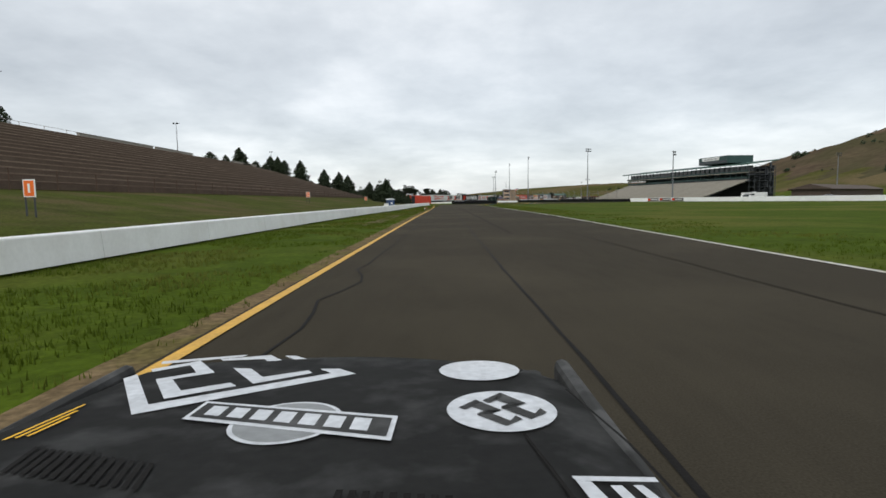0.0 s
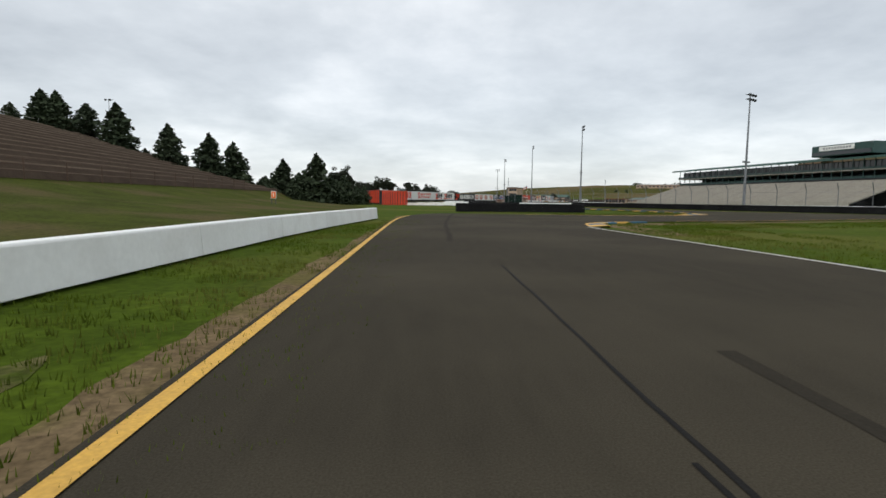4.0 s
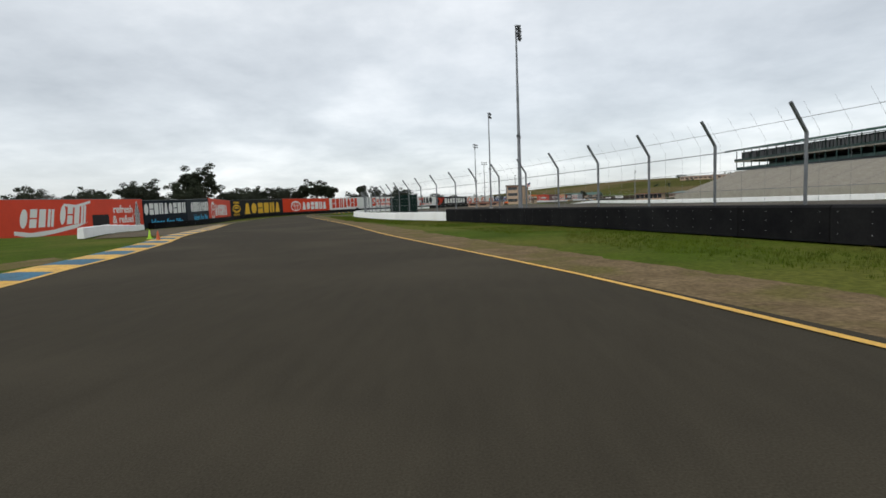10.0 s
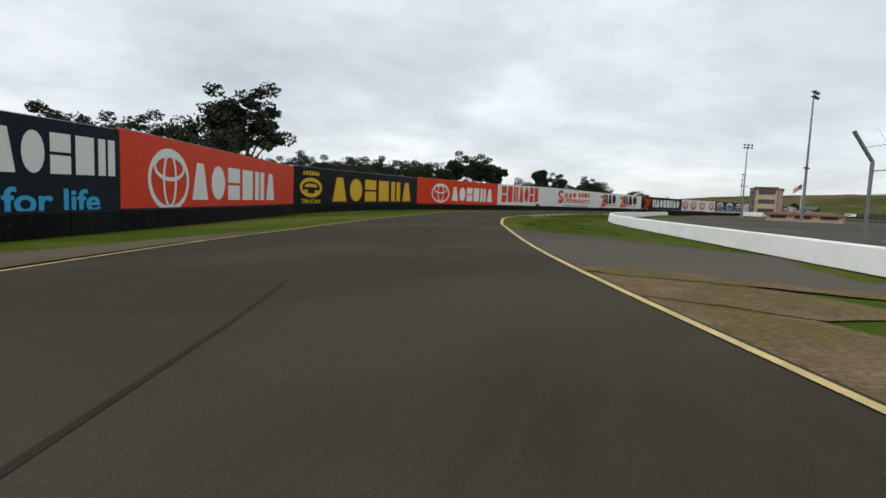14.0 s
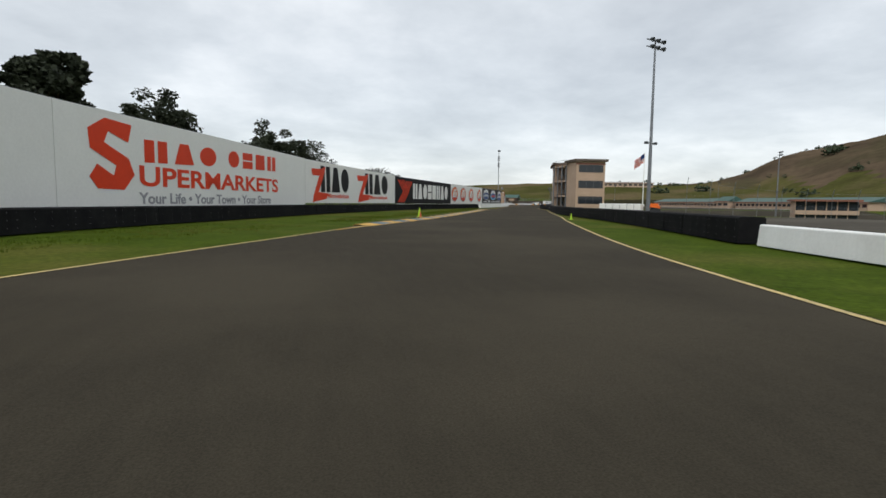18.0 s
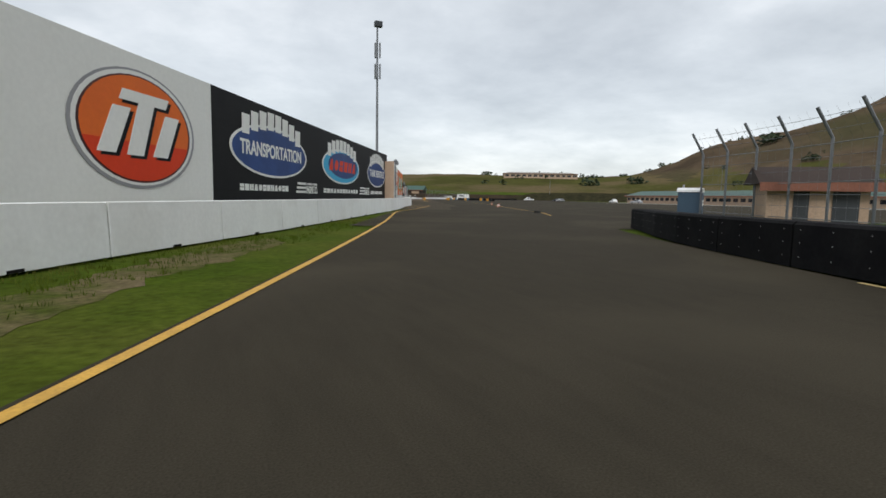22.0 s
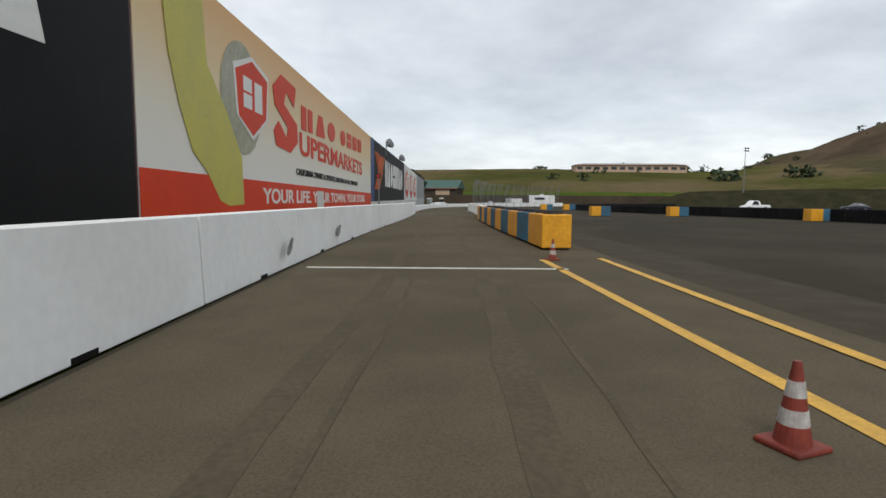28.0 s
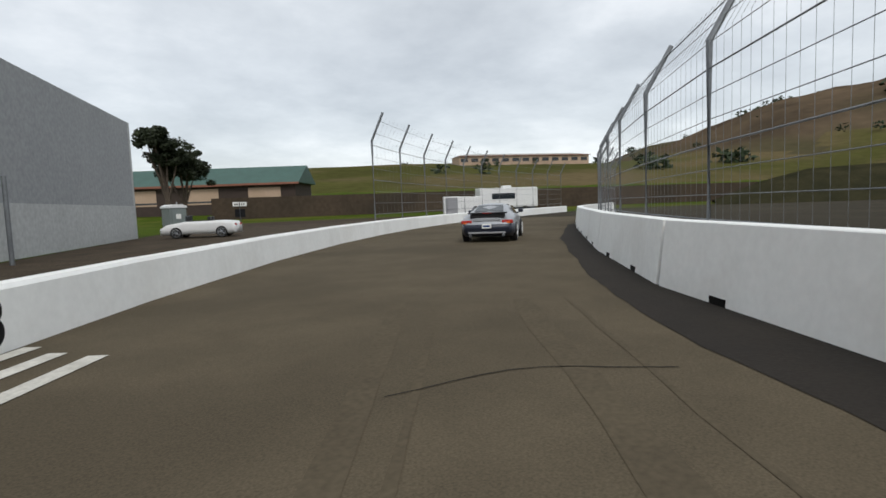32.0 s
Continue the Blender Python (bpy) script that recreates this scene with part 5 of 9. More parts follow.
s, L = board((137.5, 742.8), (150.2, 776), 0.0, 6.7, PAPER_WHITE, "white motor oil wall with three large roundels", z1b=6.8)
foot(s, L, 1.40, 1.44, FOOT_GREY, "weathered pale grey foot")
wall_seams(s, L, 2.44, 0.05, 1.42, 3)
for cx in (5.3, 16.5, 28.0):
    oil_roundel(s, cx, 3.88, 4.4, 2.25)
s, L = board((150.22, 776.05), (160, 800), 0.0, 6.8, mat("grey_shed_paint", (0.34, 0.35, 0.355), (0.31, 0.32, 0.325), rough=0.6, scale=0.3, fine=6, bump=0.05), "plain grey painted metal shed wall", name="shed_wall", z1b=6.7)
foot(s, L, 1.9, 1.9, GREY_WALL, "pale block foot of the shed wall")
part("end_face", boxes((L - 0.02, -0.05, 0.0, L + 0.3, 6.0, 6.7)), GREY_WALL, s, "pale end wall of the shed")
part("mast", tubes(((9.5, -1.2, 0), (9.5, -1.2, 2.6), 0.07), n=8), STEEL, s)

# ---------------------------------------------------------------- terraced bank on the outside of the straight
def bank_top(y):
    return float(np.interp(y, (-80, 60, 160, 200, 213, 226), (12.2, 12.6, 12.8, 12.0, 10.0, 0.6)))


# terrace risers are a darker brown than the treads, step edges paler
RISER = mat("darker_terrace_riser", (0.070, 0.050, 0.037), (0.095, 0.070, 0.052), spec=0.05, rough=0.95, scale=0.6, fine=8)
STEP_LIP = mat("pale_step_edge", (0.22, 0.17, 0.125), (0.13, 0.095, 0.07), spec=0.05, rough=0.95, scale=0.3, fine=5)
bank = thing("terraced_bank", "long brown earth bank cut into spectator terraces", "embankment", kind="structure")
STEPS = 15
ys = np.r_[np.arange(-90, 198, 12.0), 202, 208, 213, 220, 226]
for k in range(STEPS):
    bm = bmesh.new()
    rows = []
    for y in ys:
        top, low = bank_top(y), min(2.5, bank_top(y) - 0.2)
        x0, x1 = -30 - 31 * k / STEPS, -30 - 31 * (k + 1) / STEPS
        za, zb = low + (top - low) * k / STEPS, low + (top - low) * (k + 1) / STEPS
        j = 0.05 * noise.noise(Vector((y * 0.08, k * 3.1, 0)))
        rows.append([bm.verts.new((x0, y, za + j)), bm.verts.new((x0 - 0.30, y, zb - 0.12 + j)), bm.verts.new((x0 - 0.33, y, zb + j)), bm.verts.new((x1, y, zb - 0.02 + j))])
    for r, s in zip(rows, rows[1:]):
        for i in range(3):
            bm.faces.new((r[i], r[i + 1], s[i + 1], s[i]))
    bmesh.ops.recalc_face_normals(bm, faces=bm.faces)
    if sum(f.normal.z for f in bm.faces) < 0:
        bmesh.ops.reverse_faces(bm, faces=bm.faces[:])
    step = part("terrace", bm, TERRACE, bank)
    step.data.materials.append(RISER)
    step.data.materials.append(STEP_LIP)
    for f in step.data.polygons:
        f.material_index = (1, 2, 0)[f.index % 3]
bm = bmesh.new()
rows = []
for y in ys:
    zt = bank_top(y)
    rows.append([bm.verts.new((-61, y, zt)), bm.verts.new((-72, y, zt + 0.2)), bm.verts.new((-95, y, -0.5))])
for r, s in zip(rows, rows[1:]):
    for i in range(2):
        bm.faces.new((s[i], s[i + 1], r[i + 1], r[i]))
part("bank_top", bm, GRASS_DRY, bank)
apron_bm = bmesh.new()
rows = []
for y in ys:
    f = float(np.interp(y, (-90, 60, 140, 200, 218), (1, 1, 0.75, 0.65, 0.05)))
    jitter = 0.12 * noise.noise(Vector((y * 0.05, 7, 0)))
    xr = float(np.interp(y, (-90, 20, 80, 142, 180, 230, 300), (-9.8, -9.8, -7.1, -5.5, -8, -18, -24)))
    rows.append([apron_bm.verts.new((xr, y, -0.06)), apron_bm.verts.new((xr - (xr + 30) * 0.4, y, 0.75 * f + jitter)), apron_bm.verts.new((xr - (xr + 30) * 0.75, y, 1.9 * f + jitter)), apron_bm.verts.new((-30.2, y, min(2.5, bank_top(y) - 0.2)))])
for r, s in zip(rows, rows[1:]):
    for i in range(3):
        apron_bm.faces.new((r[i], r[i + 1], s[i + 1], s[i]))
bmesh.ops.recalc_face_normals(apron_bm, faces=apron_bm.faces)
if sum(f.normal.z for f in apron_bm.faces) < 0:
    bmesh.ops.reverse_faces(apron_bm, faces=apron_bm.faces[:])
tagged(part("grass_slope", apron_bm, SLOPE_GRASS, smooth=True), "green grass slope behind the barrier", "grass slope", kind="structure")

# post and rail fence at the foot of the terraces
rail_fence = thing("rail_fence", "rusty post and rail fence below the terraces", "fence")
RUST = mat("rusty_steel", (0.12, 0.07, 0.045), (0.07, 0.045, 0.03), rough=0.8, scale=2, fine=20)
post_me = bpy.data.meshes.new("fence_post")
bmx = tubes(((0, 0, -0.3), (0, 0, 1.5), 0.05), n=6)
bmx.to_mesh(post_me)
bmx.free()
post_me.materials.append(RUST)
for k in range(56):
    piece("fence_post", post_me, rail_fence, pose(-29.6, -60 + 4.6 * k, 2.45))
for z in (0.6, 1.05, 1.45):
    part("rail", tubes(((-29.6, -60, 2.45 + z), (-29.6, 196, 2.45 + z), 0.035), n=5), RUST, rail_fence)
# pale railing and block walls on the crest
PALE_RAIL = mat("pale_grey_rail_paint", (0.52, 0.52, 0.50), (0.44, 0.44, 0.42), rough=0.6, scale=2, fine=20, bump=0.0)
crest_rail = thing("crest_railing", "pale grey railing along the crest of the bank", "railing")
for k in range(48):
    y = -40 + 5.0 * k
    part("railing_post", tubes(((-62.5, y, bank_top(y) - 0.1), (-62.5, y, bank_top(y) + 1.2), 0.05), n=5), PALE_RAIL, crest_rail)
for a in range(-40, 195, 5):
    if (a // 25) % 3 == 2:
        continue
    part("railing_bar", tubes(((-62.5, a, bank_top(a) + 1.15), (-62.5, a + 5, bank_top(a + 5) + 1.15), 0.035), ((-62.5, a, bank_top(a) + 0.6), (-62.5, a + 5, bank_top(a + 5) + 0.6), 0.03), n=5), PALE_RAIL, crest_rail)
for y0, y1 in ((92, 115), (116.6, 133), (160, 178)):
    w = thing("block_wall", "low tan retaining wall on the crest", "wall")
    part("wall_body", boxes((-62.2, y0, bank_top(y0) - 1.2, -61.7, y1, bank_top(y0) + 0.9)), CONCRETE, w)
    part("wall_coping", boxes((-62.3, y0 - 0.1, bank_top(y0) + 0.9, -61.6, y1 + 0.1, bank_top(y0) + 1.0)), CONCRETE, w)


# trodden stair of slabs climbing across the terraces
slabs = thing("bank_stair", "pale trodden stair of slabs crossing the terraces", "stairs", kind="structure")
for k in range(STEPS):
    u = (k + 0.5) / STEPS
    y = 97 + 25 * u
    zt = 2.5 + (bank_top(y) - 2.5) * (k + 1) / STEPS
    part("slab", boxes((-30 - 31 * (k + 1) / STEPS, y - 1.1, zt - 0.1, -30.3 - 31 * k / STEPS, y + 1.1, zt + 0.09), bevel=0.02), STEP_LIP, slabs)

# ---------------------------------------------------------------- floodlight masts
def mast(x, y, height, lamps=6, z=0.0, name="floodlight_mast", low_arm=True, turn=0.0, thin=False):
    t = thing(name, "tall galvanised floodlight mast with a rack of lamps", "light pole", pose(x, y, z, rz=turn), group="floodlight masts")
    r = 0.16 if thin else 0.24
    bm = tubes(((0, 0, 0), (0, 0, height), r, r * 0.38), n=10)
    part("pole", bm, STEEL, t)
    part("foot", boxes((-0.4, -0.4, -0.2, 0.4, 0.4, 0.25), bevel=0.03), CONCRETE, t)
    if low_arm and not thin:
        part("service_arm", tubes(((-0.9, 0, height * 0.42), (0.9, 0, height * 0.42), 0.05), n=6), STEEL, t)
        for sx in (-0.8, 0.8):
            part("service_lamp", boxes((sx - 0.15, -0.2, height * 0.42 - 0.12, sx + 0.15, 0.2, height * 0.42 + 0.14), bevel=0.03), DARK_STEEL, t)
    rows = 2 if lamps > 3 else 1
    per = lamps // rows
    w = 1.0 * per
    for rr in range(rows):
        z0 = height - 0.15 - 0.75 * rr
        part("cross_arm", boxes((-w / 2, -0.05, z0 - 0.05, w / 2, 0.05, z0 + 0.05)), STEEL, t)
        for k in range(per):
            xx = -w / 2 + w * (k + 0.5) / per
            bm = bmesh.new()
            tube(bm, (xx, -0.12, z0 + 0.10), (xx, -0.48, z0 - 0.10), 0.10, 0.26, n=10)
            part("lamp", bm, DARK_STEEL, t)
    return t


for x, y, h, turn in ((66.5, 156, 14.4, 55), (52.8, 197, 19.2, 35), (38.8, 246.3, 20.5, 82), (37.9, 309, 21.6, 80), (35.2, 364, 20.6, 60), (39.8, 427.5, 19.4, 20), (127, 496, 19.0, 60), (95, 96, 17, 40), (120, 40, 17, 40)):
    mast(x, y, h, 6, z=gz((x, y)), turn=turn)
mast(232, 640, 15, 4, thin=True)
mast(250, 780, 17, 4, thin=True)
mast(150, 205, 17, 6, turn=20)
for y in (91.9, 152.7):
    mast(-75, y, 23.8 - bank_top(y) + 0.5, 2, z=bank_top(y) - 0.2, low_arm=False, thin=True)
mast(-75, 235.7, 23.6, 2, low_arm=False, thin=True)
# slim mast with antennas behind the haulage board
aerial = thing("antenna_mast", "slim grey mast with antenna cans and a camera head", "mast", pose(63.6, 545.8, 0))
part("pole", tubes(((0, 0, 0), (0, 0, 18.6), 0.16, 0.09), n=10), STEEL, aerial)
for z in (13.2, 15.3):
    for a in range(3):
        part("antenna", tubes(((0.28 * math.cos(a * 2.1), 0.28 * math.sin(a * 2.1), z), (0.28 * math.cos(a * 2.1), 0.28 * math.sin(a * 2.1), z + 1.5), 0.09), n=8), STEEL, aerial)
part("camera_head", boxes((-0.3, -0.25, 18.3, 0.5, 0.25, 18.9), bevel=0.08), DARK_STEEL, aerial)
for x, y in ((94.2, 627), (129.9, 720.4), (136.4, 738), (78, 580)):
    sp = thing("horn_speaker", "grey horn loudspeakers on the top of the board wall", "loudspeaker", pose(x - 1.0, y, 6.4))
    part("bracket", tubes(((0, 0, -0.6), (0, 0, 0.9), 0.05), n=6), STEEL, sp)
    for k in (0, 1):
        part("horn", tubes(((0, 0, 0.5 + 0.3 * k), (0.45, -0.55 + 1.0 * k, 0.55 + 0.35 * k), 0.08, 0.36), n=12), STEEL, sp)


# ---------------------------------------------------------------- grandstand
stand = thing("grandstand", "large grandstand with pale aluminium benches and green roofed boxes", "grandstand", look((0, 0, 0), (0, 0, 1)) @ pose(0, 0, 0))
stand.matrix_basis = Matrix.Translation((162, 281, 0)) @ Matrix.Rotation(math.atan2(-20 / 124, 122 / 124) * 0 + math.atan2(122, -20), 4, "Z")
# own axes: x along the seats, +y towards the track
GL = 126.0
GREEN_TRIM = mat("green_steel_trim", (0.030, 0.070, 0.062), (0.022, 0.055, 0.05), rough=0.5, scale=0.6, fine=6, bump=0.0)
# the shade under the stand roof is put into this dark colour
DECK_SHADE = mat("deck_painted_shade", (0.035, 0.04, 0.045), (0.05, 0.055, 0.06), rough=0.8, scale=0.5, fine=5, bump=0.0)
ROWS = 22
for k in range(ROWS):
    y0 = 28 - 26 * k / ROWS
    z0 = 1.6 + 8.6 * k / ROWS
    part("seating_tier", boxes((0, y0 - 1.18, z0 - 0.45, GL, y0, z0 - 0.38), (0, y0 - 0.5, z0 - 0.38, GL, y0 - 0.15, z0 + 0.05)), SEAT_ALU, stand)
part("front_wall", boxes((0, 28.0, -0.5, GL, 28.3, 1.9)), SEAT_ALU, stand)
step_bm = boxes((-0.7, -1.18, -0.36, 0.7, 0.0, -0.10))
step_me = bpy.data.meshes.new("aisle_step")
step_bm.to_mesh(step_me)
step_bm.free()
step_me.materials.append(CONCRETE)
for k in range(9):
    for r in range(ROWS):
        piece("aisle_step", step_me, stand, pose(GL * (k + 0.5) / 9, 28 - 26 * r / ROWS, 1.6 + 8.6 * r / ROWS))
part("back_wall", boxes((0, -12, -0.5, GL, -11.6, 17)), DECK_SHADE, stand)
part("upper_deck", boxes((0, -12, 10.2, GL, 2.2, 10.5)), DECK_SHADE, stand)
part("upper_rail", boxes((0, 2.1, 10.5, GL, 2.2, 11.4)), GREEN_TRIM, stand)
part("box_floor", boxes((0, -12, 13.4, GL, 3.2, 13.8)), SEAT_ALU, stand)
part("box_front", boxes((0, 3.1, 13.8, GL, 3.25, 14.6)), GREEN_TRIM, stand)
part("box_glass", boxes((0.3, 0.2, 13.8, GL - 0.3, 0.3, 17.2)), DARK_GLASS, stand)
for k in range(30):
    x = 1.0 + (GL - 2.0) * k / 29
    part("roof_post", boxes((x - 0.12, 2.85, 10.5, x + 0.12, 3.1, 17.6)), GREEN_TRIM, stand)
    part("mullion", boxes((x - 0.06, 0.3, 13.8, x + 0.06, 0.42, 17.2)), GREEN_TRIM, stand)
bm = bmesh.new()
vs = [bm.verts.new(c) for c in ((-2, 6.0, 17.4), (GL + 2, 6.0, 17.4), (GL + 2, -13, 19.6), (-2, -13, 19.6), (-2, 6.0, 18.1), (GL + 2, 6.0, 18.1), (GL + 2, -13, 20.2), (-2, -13, 20.2))]
for f in ((3, 2, 1, 0), (4, 5, 6, 7), (0, 1, 5, 4), (1, 2, 6, 5), (2, 3, 7, 6), (3, 0, 4, 7)):
    bm.faces.new([vs[i] for i in f])
part("roof", bm, ROOF_GREEN, stand)
box_x0, box_x1 = 13.0, 38.0
part("press_box", boxes((box_x0, -10, 19.2, box_x1, 5.5, 23.4), bevel=0.15), GREEN_TRIM, stand, "dark green press box on the roof")
part("press_glass", boxes((box_x0 + 0.6, 5.45, 19.6, box_x1 - 0.6, 5.62, 20.9)), DARK_GLASS, stand)
part("press_sign", boxes((box_x0 + 7.0, 5.5, 21.3, box_x1 - 3.5, 5.72, 23.0)), PAPER_WHITE, stand, "pale name board")
for k in range(10):
    x = box_x0 + 8 + (box_x1 - box_x0 - 13) * (k + 0.5) / 10
    part("name_block", boxes((x - 0.4, 5.72, 21.8, x + 0.4, 5.76, 22.5)), SIGN_GREY, stand)
for k in range(6):
    part("scaffold_post", tubes(((-3.2 + 0.2 * (k % 2), -10 + 3.0 * k, 0), (-3.2 + 0.2 * (k % 2), -10 + 3.0 * k, 17), 0.15), n=6), DARK_STEEL, stand)
for k in range(5):
    z = 2.5 + 3.2 * k
    part("stair_landing", boxes((-3.4, -10, z, -0.2, 5, z + 0.2)), DARK_STEEL, stand)
    part("stair_flight", boxes((-3.0, -8 + 2 * (k % 2), z + 0.2, -1.8, -7.4 + 2 * (k % 2), z + 3.2)), DARK_STEEL, stand)
    part("stair_brace", tubes(((-3, -10, z), (-3, 5, z + 3.2), 0.08), ((-3, 5, z), (-3, -10, z + 3.2), 0.08), n=5), DARK_STEEL, stand)
for k in range(24):
    x = 3 + GL * k / 24
    part("bench_strut", tubes(((x, 27, -0.3), (x, 3, 9.6), 0.12), n=5), DARK_STEEL, stand)

# ---------------------------------------------------------------- timing tower
tower = thing("timing_tower", "three-storey tan stucco tower with dark strip windows and open stairs", "building")


def plan_block(name, outline, z0, z1, material, parent, label=""):
    return part(name, prism(outline, z0, z1), material, parent, label)


TB, TA, TC = np.array((52.6, 469.5)), np.array((58.4, 468.8)), np.array((53.0, 480.2))
ux = (TA - TB) / np.linalg.norm(TA - TB)
uy = np.array((-ux[1], ux[0]))
south_n = TB + uy * 5.2
plan_block("south_block", [TB, TA, TA + uy * 5.2, south_n], -0.3, 9.5, STUCCO_TAN, tower)
north_w = np.array((58.2, 492))
plan_block("north_block", [TC, TC + ux * 9.5, north_w + ux * 8, north_w], -0.3, 9.5, STUCCO_TAN, tower)
plan_block("rear_block", [south_n + ux * 3.2, south_n + ux * 6.4, TC + ux * 9, TC + ux * 3.2], -0.3, 9.4, STUCCO_TAN, tower)
for nm, o, z in (("roof_south", [TB - ux * 0.5 - uy * 0.5, TA + ux * 0.4 - uy * 0.5, TA + ux * 0.4 + uy * 5.6, south_n - ux * 0.5 + uy * 0.4], 9.5), ("roof_north", [TC - ux * 0.5 - uy * 0.5, TC + ux * 10 - uy * 0.4, north_w + ux * 8.4 + uy * 0.4, north_w - ux * 0.5 + uy * 0.4], 9.5)):
    plan_block(nm, o, z, z + 0.45, mat("brown_roof_edge", (0.11, 0.085, 0.065), rough=0.8), tower)
for z in (8.9,):
    plan_block("trim_band", [TB - ux * 0.03 - uy * 0.03, TA + ux * 0.03 - uy * 0.03, TA + ux * 0.03 + uy * 0.1, TB - ux * 0.03 + uy * 0.1], z, z + 0.3, STUCCO_TRIM, tower)
    plan_block("trim_band", [TC - ux * 0.03 - uy * 0.03, north_w - ux * 0.03, north_w + ux * 0.1, TC + ux * 0.1], z, z + 0.3, STUCCO_TRIM, tower)
for k in range(3):
    z = 1.3 + 3.05 * k
    w = plan_block("window", [TB + ux * 0.5 - uy * 0.03, TA - ux * 0.4 - uy * 0.03, TA - ux * 0.4 + uy * 0.15, TB + ux * 0.5 + uy * 0.15], z, z + 1.45, DARK_GLASS, tower)
    for q in range(4):
        c = TB + ux * (0.5 + 1.45 * q + 0.1)
        plan_block("window_mullion", [c - uy * 0.05, c + ux * 0.08 - uy * 0.05, c + ux * 0.08, c], z, z + 1.45, DARK_STEEL, w)
    # landings and stairs in the gap facing the track
    plan_block("landing", [south_n + uy * 0.05, south_n + ux * 3.2 + uy * 0.05, TC + ux * 3.2 - uy * 0.05, TC - uy * 0.05], 3.05 * (k + 1) - 0.35, 3.05 * (k + 1), STUCCO_TAN, tower)
    a, b = south_n + ux * 0.6 + uy * 1.2, TC + ux * 0.6 - uy * 1.2
    z0 = 3.05 * k
    part("stair_stringer", tubes(((a[0], a[1], z0), (b[0], b[1], z0 + 3.0), 0.12), n=4), DARK_STEEL, tower)
    for st in range(14):
        p0 = a + (b - a) * (st + 0.5) / 14
        part("stair_tread", boxes((p0[0] - 0.6, p0[1] - 0.14, z0 + 3.0 * (st + 1) / 14 - 0.04, p0[0] + 0.6, p0[1] + 0.14, z0 + 3.0 * (st + 1) / 14)), DARK_STEEL, tower)
    for q in range(4):
        c = south_n + (TC - south_n) * (q + 0.1) / 3.2 - ux * 0.1
        part("landing_column", tubes(((c[0], c[1], z0), (c[0], c[1], z0 + 3.05), 0.13), n=8), STEEL, tower)
    c0, c1 = south_n - ux * 0.1, TC - ux * 0.1
    for h in (0.5, 1.0):
        part("landing_rail", tubes(((c0[0], c0[1], z0 + 3.05 + h), (c1[0], c1[1], z0 + 3.05 + h), 0.03), n=5), STEEL, tower)
    d = TC + ux * 3.1 - uy * (4 + k)
    part("stair_door", boxes((d[0] - 0.05, d[1] - 0.5, z0 + 0.05, d[0] + 0.05, d[1] + 0.5, z0 + 2.1)), STUCCO_TRIM, tower)
# flag
flagpole = thing("flagpole", "white flagpole with a striped red, white and blue flag flying", "flag", pose(64.4, 465.0, 0))
part("pole", tubes(((0, 0, 0), (0, 0, 11.2), 0.09, 0.05), n=8), PAPER_WHITE, flagpole)


def cloth(x0, x1, z0, z1, material, name):
    bm = bmesh.new()
    n = 14
    rows = []
    for k in range(n + 1):
        x = x0 + (x1 - x0) * k / n
        y = 0.10 * math.sin(x * 3.2) * min(1.0, x)
        rows.append([bm.verts.new((-x, y, z0 - 0.55 * x)), bm.verts.new((-x, y + 0.03, z1 - 0.55 * x))])
    for r, s in zip(rows, rows[1:]):
        bm.faces.new((r[0], s[0], s[1], r[1]))
    bmesh.ops.solidify(bm, geom=bm.faces[:], thickness=0.01)
    ob = part(name, bm, material, flagpole)
    ob.rotation_euler.z = radians(20)


for k in range(13):
    z0 = 9.4 + 1.6 * k / 13
    cloth(1.25 if k > 5 else 0.05, 2.9, z0, z0 + 1.6 / 13, SIGN_RED if k % 2 == 0 else PAPER_WHITE, "flag_stripe")
cloth(0.05, 1.25, 9.4 + 1.6 * 6 / 13, 11.0, SIGN_BLUE, "flag_canton")


